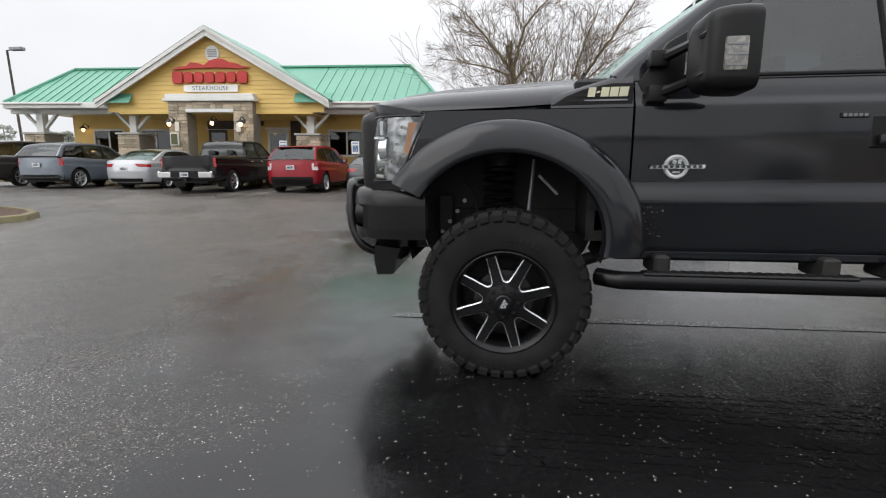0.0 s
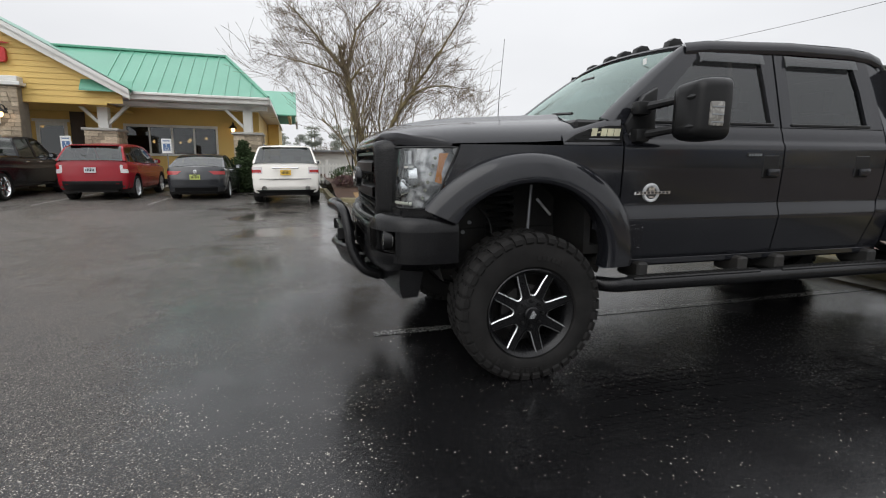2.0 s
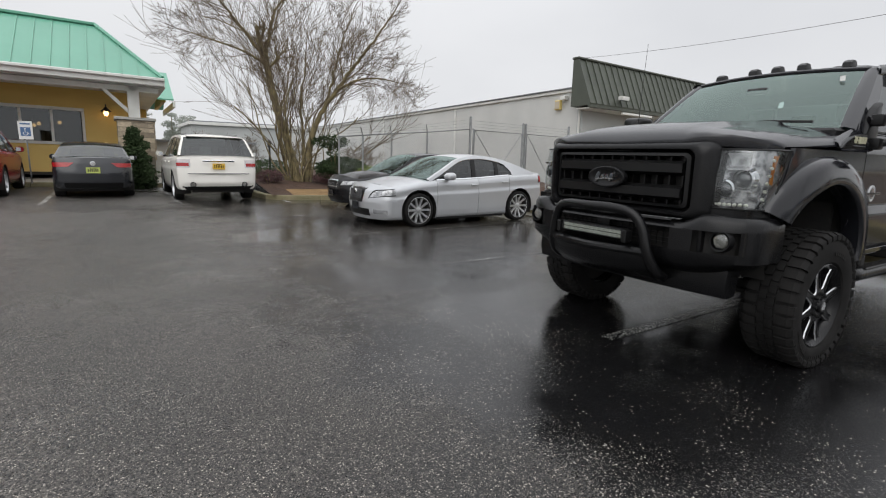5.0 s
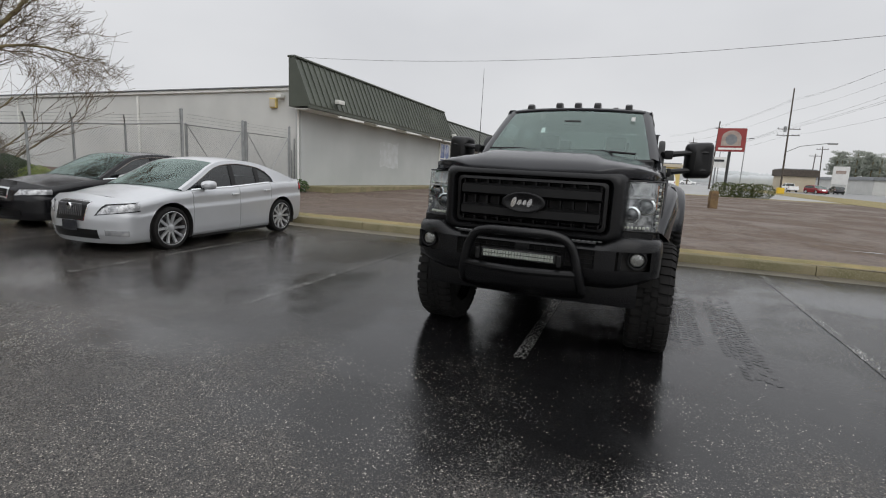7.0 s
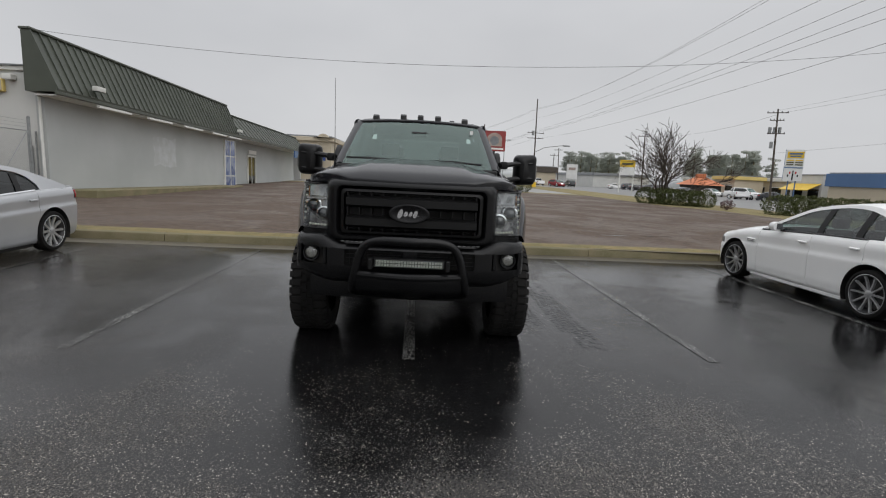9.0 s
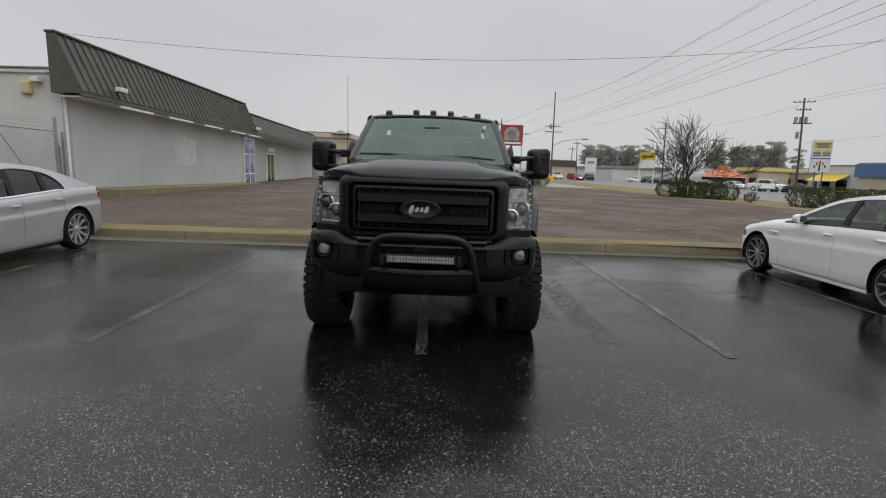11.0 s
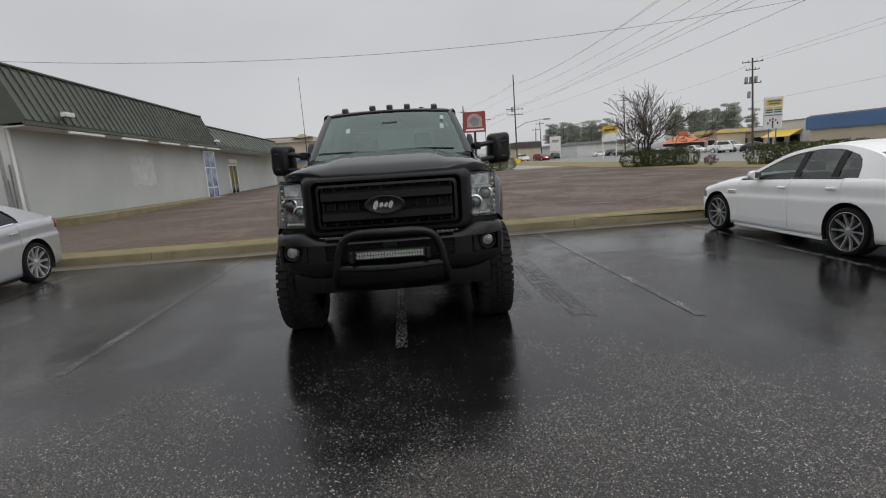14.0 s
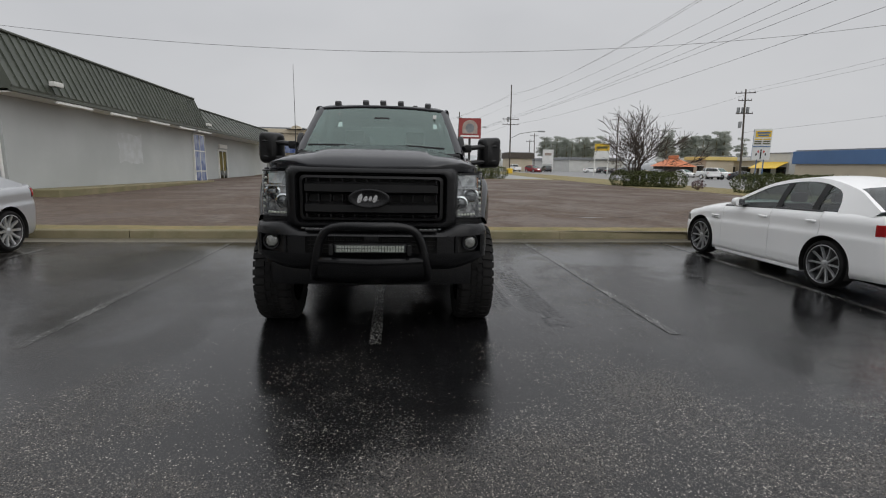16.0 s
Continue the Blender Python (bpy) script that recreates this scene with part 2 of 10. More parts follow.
M["white_trim"] = mat("white_trim", (0.74, 0.74, 0.71), (0.64, 0.64, 0.60), 0.5, scale=1.2, fine=30, bump=0.05)
M["green_roof"] = mat("green_metal_roof", (0.130, 0.36, 0.255), (0.112, 0.32, 0.225), 0.35, metal=0.0, scale=0.5, fine=12, spec=0.6)
M["stone"] = mat("stacked_stone", (0.48, 0.40, 0.29), (0.33, 0.27, 0.20), 0.85, scale=4, fine=40, bump=0.6, bump_dist=0.01, per_object=0.35)
M["mortar"] = mat("stone_mortar", (0.27, 0.24, 0.19), None, 0.9, scale=4, fine=40, bump=0.5)
M["sign_red"] = mat("sign_red", (0.50, 0.025, 0.022), (0.42, 0.02, 0.018), 0.35, scale=2)
M["sign_white"] = mat("sign_white", (0.80, 0.79, 0.75), (0.74, 0.73, 0.70), 0.45, scale=2)
M["black_paint"] = mat("black_paint", (0.02, 0.02, 0.021), (0.03, 0.03, 0.03), 0.45, scale=3)
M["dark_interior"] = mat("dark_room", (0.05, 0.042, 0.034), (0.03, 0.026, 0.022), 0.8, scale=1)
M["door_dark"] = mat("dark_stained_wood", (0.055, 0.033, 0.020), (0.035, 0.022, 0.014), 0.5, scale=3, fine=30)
M["window"] = glass("window_glass", (0.55, 0.58, 0.58), 0.55)
M["lamp_glow"] = mat("warm_lamp", (0.9, 0.7, 0.4), None, 0.4, glow=(1.0, 0.60, 0.24), glow_power=3.5)
M["white_wall"] = mat("white_painted_block", (0.60, 0.60, 0.575), (0.50, 0.505, 0.485), 0.75, scale=0.5, fine=14, bump=0.12, contrast=(0.3, 0.75))
M["grey_wall"] = mat("pale_grey_stucco", (0.46, 0.475, 0.465), (0.40, 0.415, 0.405), 0.8, scale=0.35, fine=25, bump=0.12)
M["fresh_patch"] = mat("patched_paint", (0.60, 0.61, 0.61), (0.46, 0.475, 0.465), 0.8, scale=1.5, fine=25)
M["mansard"] = mat("dark_green_metal", (0.072, 0.080, 0.062), (0.055, 0.062, 0.048), 0.45, scale=0.7, fine=10, spec=0.5)
M["galv"] = mat("galvanised_steel", (0.36, 0.37, 0.37), (0.27, 0.28, 0.28), 0.45, metal=0.7, scale=5, fine=50)
M["beige"] = mat("beige_stucco", (0.54, 0.47, 0.355), (0.47, 0.41, 0.31), 0.8, scale=0.3, fine=8, bump=0.05)
M["pale_yellow"] = mat("pale_yellow_wall", (0.72, 0.56, 0.20), (0.64, 0.50, 0.18), 0.7, scale=0.3, fine=8)
M["orange"] = mat("orange_awning", (0.58, 0.19, 0.07), (0.48, 0.15, 0.06), 0.6, scale=0.4)
M["blue_metal"] = mat("blue_fascia", (0.075, 0.155, 0.31), (0.065, 0.135, 0.27), 0.45, scale=0.3)
M["yellow_sign"] = mat("yellow_sign", (0.78, 0.52, 0.04), (0.70, 0.46, 0.03), 0.4, scale=1)
M["white_sign"] = mat("white_sign", (0.78, 0.78, 0.76), (0.70, 0.70, 0.68), 0.4, scale=1)
M["wood_pole"] = mat("weathered_pole", (0.10, 0.082, 0.066), (0.06, 0.05, 0.042), 0.85, scale=3, fine=40, bump=0.4)
M["wire"] = mat("cable_black", (0.03, 0.03, 0.032), None, 0.6)
M["steel"] = mat("grey_steel", (0.28, 0.29, 0.30), (0.20, 0.21, 0.22), 0.4, metal=0.6, scale=3)
M["bark"] = mat("olive_brown_bark", (0.225, 0.180, 0.088), (0.120, 0.098, 0.055), 0.9, scale=5, fine=40, bump=0.6, bump_dist=0.01)
M["twig"] = mat("bare_twig", (0.165, 0.125, 0.080), (0.105, 0.080, 0.055), 0.9, scale=2)
M["dark_bark"] = mat("dark_wet_bark", (0.075, 0.060, 0.048), (0.05, 0.04, 0.033), 0.9, scale=3)
M["leaf"] = mat("evergreen_leaf", (0.045, 0.072, 0.026), (0.026, 0.046, 0.016), 0.8, scale=3, fine=30, spec=0.2, per_object=0.2)
M["hedge"] = mat("hedge_leaf", (0.085, 0.098, 0.036), (0.056, 0.068, 0.025), 0.85, scale=3, fine=30, spec=0.15)
M["lime_leaf"] = mat("lime_green_leaf", (0.24, 0.30, 0.045), (0.16, 0.22, 0.03), 0.6, scale=3, fine=30)
M["red_leaf"] = mat("dark_red_leaf", (0.085, 0.030, 0.030), (0.05, 0.02, 0.02), 0.6, scale=3, fine=30)
# needles paled, with a bright translucent share, to imitate haze over far pines
M["pine"] = mat("pine_needles", (0.120, 0.128, 0.105), (0.100, 0.108, 0.090), 0.8, scale=0.6, fine=8)
pn, pl = M["pine"].node_tree.nodes, M["pine"].node_tree.links
p_tr = pn.new("ShaderNodeBsdfTranslucent")
p_tr.inputs[0].default_value = (0.50, 0.53, 0.47, 1)
p_ms = pn.new("ShaderNodeMixShader")
p_ms.inputs[0].default_value = 0.65
pl.new(pn["Principled BSDF"].outputs[0], p_ms.inputs[1])
pl.new(p_tr.outputs[0], p_ms.inputs[2])
pl.new(p_ms.outputs[0], pn["Material Output"].inputs[0])
M["far_wood"] = mat("bare_far_wood", (0.16, 0.15, 0.14), (0.11, 0.11, 0.10), 0.9, scale=0.3, fine=5)


def worn_paint(name, paint, wear):
    m = M["asphalt"].copy()
    m.name = name
    n, l = m.node_tree.nodes, m.node_tree.links
    b = n["Principled BSDF"]
    old = b.inputs["Base Color"].links[0].from_socket
    co = n.new("ShaderNodeTexCoord")
    t = n.new("ShaderNodeTexNoise")
    t.inputs["Scale"].default_value, t.inputs["Detail"].default_value = 60, 8
    l.new(co.outputs["Object"], t.inputs["Vector"])
    big = n.new("ShaderNodeTexNoise")
    big.inputs["Scale"].default_value = 1.7
    l.new(co.outputs["Object"], big.inputs["Vector"])
    add = n.new("ShaderNodeMath")
    add.operation = "ADD"
    less = n.new("ShaderNodeMath")
    less.operation = "MULTIPLY"
    less.inputs[1].default_value = 0.35
    l.new(big.outputs[0], less.inputs[0])
    l.new(t.outputs[0], add.inputs[0])
    l.new(less.outputs[0], add.inputs[1])
    r = n.new("ShaderNodeMapRange")
    r.inputs[1].default_value, r.inputs[2].default_value = wear, wear + 0.14
    l.new(add.outputs[0], r.inputs[0])
    mx = n.new("ShaderNodeMix")
    mx.data_type = "RGBA"
    l.new(r.outputs[0], mx.inputs[0])
    l.new(old, mx.inputs[6])
    mx.inputs[7].default_value = (*paint, 1)
    l.new(mx.outputs[2], b.inputs["Base Color"])
    return m


M["stripe"] = worn_paint("worn_white_line", (0.28, 0.28, 0.265), 0.720)
M["stripe_thin"] = worn_paint("thin_white_line", (0.31, 0.31, 0.295), 0.708)
M["stripe_fresh"] = worn_paint("fresh_white_line", (0.55, 0.55, 0.53), 0.60)
M["stripe_good"] = worn_paint("white_line", (0.31, 0.31, 0.295), 0.685)

# ---- mesh helpers ----


def crisp(bm, angle=34):
    """Smooth shading that keeps edges sharper than angle."""
    lim = radians(angle)
    for f in bm.faces:
        f.smooth = True
    for e in bm.edges:
        if len(e.link_faces) == 2 and e.calc_face_angle(0) > lim:
            e.smooth = False


def part(name, bm, material, parent=None, label="", angle=34, recalc=True):
    if recalc:
        bmesh.ops.recalc_face_normals(bm, faces=bm.faces)
    crisp(bm, angle)
    me = bpy.data.meshes.new(name)
    bm.to_mesh(me)
    bm.free()
    for mm in (material if isinstance(material, (list, tuple)) else [material]):
        me.materials.append(mm)
    ob = new(name, me)
    ob.parent = parent
    if label:
        tagged(ob, label)
    return ob


def thing(name, label, category, m=None, group="", kind=""):
    ob = new(name)
    ob.empty_display_size = 0.2
    ob.matrix_basis = m or Matrix()
    return tagged(ob, label, category, group, kind)


def box(bm, x0, x1, y0, y1, z0, z1, bevel=0.0, seg=1, m=None):
    vs = [bm.verts.new(v) for v in ((x0, y0, z0), (x1, y0, z0), (x1, y1, z0), (x0, y1, z0), (x0, y0, z1), (x1, y0, z1), (x1, y1, z1), (x0, y1, z1))]
    fs = [bm.faces.new([vs[i] for i in q]) for q in ((0, 3, 2, 1), (4, 5, 6, 7), (0, 1, 5, 4), (1, 2, 6, 5), (2, 3, 7, 6), (3, 0, 4, 7))]
    if bevel:
        es = {e for f in fs for e in f.edges}
        r = bmesh.ops.bevel(bm, geom=list(es), offset=bevel, segments=seg, profile=0.6, affect="EDGES")
        vs = list({v for f in r["faces"] for v in f.verts})
    if m is not None:
        bmesh.ops.transform(bm, matrix=m, verts=[v for v in vs if v.is_valid])
    return bm


def B(*a, **k):
    return box(bmesh.new(), *a, **k)


def surf(bm, P, close_u=False, close_v=False, mat_index=0, flip=False):
    """Faces over a grid of points P[i][j]."""
    V = [[bm.verts.new(p) for p in row] for row in P]
    nu, nv = len(V), len(V[0])
    for i in range(nu if close_u else nu - 1):
        for j in range(nv if close_v else nv - 1):
            q = [V[i][j], V[(i + 1) % nu][j], V[(i + 1) % nu][(j + 1) % nv], V[i][(j + 1) % nv]]
            q = [v for k, v in enumerate(q) if v not in q[:k]]
            f = bm.faces.new(q[::-1] if flip else q)
            f.material_index = mat_index
    return V


def tube(bm, pts, r, n=8, caps=True, flat=1.0):
    """A round bar along pts; r: one radius or one for each point."""
    pts = [Vector(p) for p in pts]
    rs = r if isinstance(r, (list, tuple)) else [r] * len(pts)
    rows, side = [], None
    for i, p in enumerate(pts):
        d = (pts[min(i + 1, len(pts) - 1)] - pts[max(i - 1, 0)]).normalized()
        if side is None:
            side = d.orthogonal().normalized()
        side = (side - d * side.dot(d)).normalized()
        up = d.cross(side)
        rows.append([p + rs[i] * (math.cos(2 * math.pi * k / n) * side + flat * math.sin(2 * math.pi * k / n) * up) for k in range(n)])
    V = surf(bm, rows, close_v=True)
    if caps:
        bm.faces.new(V[0][::-1])
        bm.faces.new(V[-1])
    return bm


def T(pts, r, n=8, **k):
    return tube(bmesh.new(), pts, r, n, **k)


def prism(bm, poly, d0, d1, axis="y", bevel=0.0, seg=2):
    """A 2D outline pushed through from d0 to d1 along an axis."""
    def at(a, b, d):
        return {"x": (d, a, b), "y": (a, d, b), "z": (a, b, d)}[axis]
    lo = [bm.verts.new(at(a, b, d0)) for a, b in poly]
    hi = [bm.verts.new(at(a, b, d1)) for a, b in poly]
    k = len(poly)
    fs = [bm.faces.new(lo[::-1]), bm.faces.new(hi)] + [bm.faces.new((lo[i], lo[(i + 1) % k], hi[(i + 1) % k], hi[i])) for i in range(k)]
    if bevel:
        es = {e for f in fs[:2] for e in f.edges}
        bmesh.ops.bevel(bm, geom=list(es), offset=bevel, segments=seg, profile=0.6, affect="EDGES")
    return bm


def PR(poly, d0, d1, axis="y", **k):
    return prism(bmesh.new(), poly, d0, d1, axis, **k)


def lathe(bm, prof, n=24, axis="y", c=(0, 0, 0)):
    """A profile of (radius, along) turned round an axis through c."""
    rows = []
    for r, a in prof:
        row = []
        for k in range(n):
            u, v = r * math.cos(2 * math.pi * k / n), r * math.sin(2 * math.pi * k / n)
            p = {"y": (u, a, v), "z": (u, v, a), "x": (a, u, v)}[axis]
            row.append((c[0] + p[0], c[1] + p[1], c[2] + p[2]))
        rows.append(row)
    surf(bm, rows, close_v=True)
    return bm


def spline(ctrl, n):
    """Catmull-Rom through control points (rows of numbers), n steps per span."""
    c = np.array(ctrl, float)
    c = np.vstack([2 * c[0] - c[1], c, 2 * c[-1] - c[-2]])
    out = []
    for i in range(1, len(c) - 2):
        for t in np.linspace(0, 1, n, endpoint=False):
            a, b, d, e = c[i - 1], c[i], c[i + 1], c[i + 2]
            out.append(0.5 * (2 * b + (d - a) * t + (2 * a - 5 * b + 4 * d - e) * t * t + (3 * b - a - 3 * d + e) * t ** 3))
    out.append(c[-2])
    return np.array(out)


def ell(cx, cz, a, b, t0, t1, n, p=2.0):
    """Points on a (super)ellipse, degrees."""
    out = []
    for t in np.linspace(radians(t0), radians(t1), n):
        u, v = math.cos(t), math.sin(t)
        out.append((cx + a * math.copysign(abs(u) ** (2 / p), u), cz + b * math.copysign(abs(v) ** (2 / p), v)))
    return out


LEVEL = pose(0, 0, 0, -1.0, 0.8, 0)  # true level against the slightly sloping lot


def lot_z(x, y):
    """Height of the lot: flat in the bays, rising to the restaurant."""
    s = min(1.0, max(0.0, (y - 6.5) / 10.0))
    s = s * s * (3 - 2 * s)
    return s * min(0.42, max(0.02, 0.10 - 0.017 * x))

# ---- ground ----
xs = sorted({*np.linspace(-60, 60, 61).tolist(), -900, -500, -250, -120, 120, 250, 500, 1200, 2400})
ys = sorted({*np.linspace(-40, 60, 51).tolist(), -1500, -700, -300, -120, 120, 300, 700, 1500})
bm = bmesh.new()
surf(bm, [[(x, y, lot_z(x, y)) for y in ys] for x in xs])
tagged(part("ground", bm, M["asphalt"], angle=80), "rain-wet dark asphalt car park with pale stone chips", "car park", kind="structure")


def kerb_x(y):
    return 5.86 - 0.032 * y


def kerb_run(owner, pts, width=0.16, height=0.14, step=3.0):
    """Separate cast lengths of kerb along a line, each with rounded top edges and a joint between."""
    line = [Vector(p) for p in pts]
    total = sum((b - a).length for a, b in zip(line, line[1:]))
    count = max(1, round(total / step))

    def at(s):
        for a, b in zip(line, line[1:]):
            d = (b - a).length
            if s <= d or b is line[-1]:
                return a + (b - a) * (s / d), (b - a).normalized()
            s -= d
    for k in range(count):
        s0, s1 = total * k / count + 0.006, total * (k + 1) / count - 0.006
        bm = bmesh.new()
        prof = [(0.0, -0.25), (0.0, height - 0.05), (0.015, height - 0.015), (0.05, height), (width, height), (width, -0.25)]
        rows = []
        for s in np.linspace(s0, s1, 5):
            p, d = at(s)
            side = Vector((d.y, -d.x))
            g = lot_z(p.x, p.y)
            rows.append([(p.x + side.x * u, p.y + side.y * u, g + v) for u, v in prof])
        V = surf(bm, rows)
        bm.faces.new(V[0])
        bm.faces.new(V[-1][::-1])
        part("kerb_length", bm, M["concrete"], owner)


kerb = thing("kerb", "weathered mossy concrete kerb in jointed lengths", "kerb", kind="structure")
kerb_run(kerb, [(kerb_x(-30.46), -30.46), (kerb_x(-0.06), -0.06)], width=0.18, height=0.195, step=3.04)
kerb_run(kerb, [(kerb_x(-0.06), -0.06), (kerb_x(14.8), 14.8)], width=0.18, height=0.195, step=3.04)
# shallow concrete gutter cast at the kerb's foot, in lengths
for k in range(15):
    y0_, y1_ = -30.46 + 3.04 * k, -30.46 + 3.04 * (k + 1) - 0.012
    bm = bmesh.new()
    surf(bm, [[(kerb_x(y) - w, y, lot_z(5, y) + h) for w, h in ((-0.01, 0.030), (0.10, 0.012), (0.34, 0.006), (0.36, -0.05))] for y in np.linspace(y0_, y1_, 4)])
    part("gutter_length", bm, M["gutter"], kerb)
bend = [(kerb_x(14.8) - 0.9 * (1 - math.cos(t)), 14.8 + 0.9 * math.sin(t)) for t in np.linspace(0, math.pi / 2, 6)]
kerb_run(kerb, bend + [(0.6, 15.75)] + [(0.6 - 0.7 * math.sin(t), 15.75 + 0.7 * (1 - math.cos(t))) for t in np.linspace(0.3, math.pi / 2, 5)] + [(-0.1, 21.2)], step=2.4)
kerb_run(kerb, [(-0.1, 21.25), (-26, 21.25)], step=3.0)

# verge of winter grass and the raised neighbouring lot
bm = bmesh.new()
surf(bm, [[(kerb_x(y) + 0.17 + w, y, 0.192 + h + lot_z(kerb_x(y), y)) for w, h in ((0, 0), (0.16, 0.028), (0.36, 0.026), (0.56, -0.012))] for y in np.linspace(-30.4, 15.2, 120)])
for v in bm.verts:
    v.co.x += 0.22 * noise.noise(v.co * 1.3) if v.co.x > kerb_x(v.co.y) + 0.6 else 0
    v.co.z += 0.015 * noise.noise(v.co * 4)
tagged(part("grass_strip", bm, M["dead_grass"], angle=80), "strip of yellowed winter grass behind the kerb", "grass", kind="structure")
verts_, faces_ = [], []
rnd_ = random.Random(71)
for k in range(15000):
    y = rnd_.uniform(-9.0, 15.0)
    clump = 0.5 + 0.5 * noise.noise(Vector((y * 2.1, 3.7, 0)))
    w = 0.12 + rnd_.random() * (0.42 + 0.30 * clump)
    x, z = kerb_x(y) + w, 0.198 + lot_z(kerb_x(y), y)
    a, h, ln = rnd_.uniform(0, 6.283), rnd_.uniform(0.004, 0.022) * (0.5 + clump), rnd_.uniform(0.02, 0.07)
    ca, sa = math.cos(a), math.sin(a)
    o = len(verts_)
    verts_ += [(x - sa * 0.004, y + ca * 0.004, z - 0.006), (x + sa * 0.004, y - ca * 0.004, z - 0.006), (x + ca * ln, y + sa * ln, z + h)]
    faces_.append((o, o + 1, o + 2))
me_ = bpy.data.meshes.new("straw_tufts")
me_.from_pydata(verts_, [], faces_)
me_.materials.append(M["straw_blade"])
tagged(new("straw_tufts", me_), "ragged tufts of dry straw-coloured grass along the kerb", "grass", kind="stuff")

def old_z(x):
    """Height of the worn lot: falling slightly away from the kerb."""
    return 0.14 + 0.055 * max(0.0, 1 - (x - 5.9) / 12) - 0.0006 * max(0, x - 20)


bm = bmesh.new()
surf(bm, [[(x, y, old_z(x)) for y in np.linspace(-17 if x < 30 else -15, 17.2, 12)] for x in np.linspace(5.9, 48, 16)])
tagged(part("neighbouring_lot", bm, M["old_lot"], angle=80), "empty brown worn asphalt lot beyond the kerb", "car park", kind="structure")
bm = bmesh.new()
for k in range(150):
    x, y = 6.6 + 22 * random.random() ** 1.6, random.uniform(-9, 13)
    bmesh.ops.create_circle(bm, cap_ends=True, radius=random.uniform(0.012, 0.045), segments=5, matrix=pose(x, y, old_z(x) + 0.007))
tagged(part("litter", bm, M["dead_grass"]), "scattered dead leaves on the worn lot", "leaves", kind="stuff")

M["puddle"] = mat("shallow_puddle", (0.05, 0.045, 0.04), (0.07, 0.06, 0.05), 0.06, scale=3, rough_var=0.04)
for px_, py_, a_, b_ in ((9.0, -1.95, 0.07, 0.42), (9.15, -3.0, 0.06, 0.30), (9.3, -3.6, 0.05, 0.2)):
    bm = bmesh.new()
    bm.faces.new([bm.verts.new((px_ + a_ * math.cos(t) * (1 + 0.3 * math.sin(3 * t + px_)), py_ + b_ * math.sin(t) * (1 + 0.25 * math.cos(4 * t)), old_z(px_) + 0.006)) for t in np.linspace(0, 2 * math.pi, 28)[:-1]])
    tagged(part("puddle", bm, M["puddle"]), "small shallow rain puddle on the worn lot", "puddle", group="puddles", kind="structure")

# the broad road beyond and its verges
bm = bmesh.new()
surf(bm, [[(x, y, 0.05) for y in (-62, -45, -24)] for x in np.linspace(-150, 700, 18)])
M["road"] = mat("wet_road", (0.20, 0.20, 0.197), (0.155, 0.155, 0.152), 0.4, scale=0.2, fine=6, rough_var=0.1)
tagged(part("road", bm, M["road"]), "wide wet grey road beyond the lots", "road", kind="structure")
bm = bmesh.new()
surf(bm, [[(x, y, 0.10) for y in (-23.8, -15.2)] for x in np.linspace(12, 120, 8)])
surf(bm, [[(x, y, 0.09) for y in (-15.0, 40)] for x in np.linspace(48.6, 52.6, 3)])
surf(bm, [[(x, y, 0.08) for y in (-200, -63)] for x in np.linspace(-150, 700, 6)])
road_bm, bm = bm, bmesh.new()
surf(bm, [[(x, y, 0.085) for y in (-23.5, 0, 30, 90)] for x in np.linspace(52.7, 150, 8)])
M["pale_road"] = mat("pale_wet_concrete", (0.30, 0.30, 0.295), (0.22, 0.22, 0.215), 0.45, scale=0.15, fine=3, rough_var=0.1)
tagged(part("side_street", bm, M["pale_road"]), "pale wet concrete street beyond the worn lot", "road", kind="structure")
bm = road_bm
tagged(part("verge", bm, M["dead_grass"]), "yellowed grass verges along the road", "grass", kind="structure")

# parking lines
def stripe(x0, x1, y0, w, key, y1=None, name="bay_line"):
    bm = bmesh.new()
    n = max(2, int((x1 - x0) / 0.5))
    rows = []
    for x in np.linspace(x0, x1, n):
        y = y0 + ((y1 if y1 is not None else y0) - y0) * (x - x0) / (x1 - x0)
        j = 0.012 * noise.noise(Vector((x * 3, y, 0)))
        rows.append([(x, y + s * (w / 2 + j), lot_z(x, y) + 0.004) for s in (-1, 1)])
    surf(bm, rows)
    tagged(part(name, bm, M[key]), "worn white painted bay line on the wet asphalt", "line", group="bay lines", kind="structure")


stripe(-0.45, 5.38, 3.80, 0.11, "stripe_good")
stripe(-0.40, 5.27, 6.82, 0.10, "stripe_thin")
stripe(-0.30, 5.46, 0.85, 0.10, "stripe")
stripe(-0.35, 5.55, -2.10, 0.10, "stripe_good", -2.27)
stripe(-0.42, 5.17, 9.54, 0.10, "stripe_good", 9.76)
stripe(-0.50, 5.07, 12.26, 0.10, "stripe_good", 12.62)
for k in range(7):
    x = 0.35 - 2.72 * k
    bm = bmesh.new()
    surf(bm, [[(x + s * 0.05, y, lot_z(x, y) + 0.005) for s in (-1, 1)] for y in np.linspace(15.2, 21.1, 10)])
    tagged(part("bay_line", bm, M["stripe_fresh"]), "white painted bay line before the restaurant", "line", group="bay lines", kind="structure")

# wet tread prints left on the bay by the truck
M["print"] = M["asphalt"].copy()
M["print"].name = "wet_tread_print"
M["print"].node_tree.nodes["Principled BSDF"].inputs["Specular IOR Level"].default_value = 0.435
verts_, faces_ = [], []
rnd_ = random.Random(44)


def track_y(x, yc):
    return yc + 0.02 * math.sin(x * 1.3) - 0.012 * x


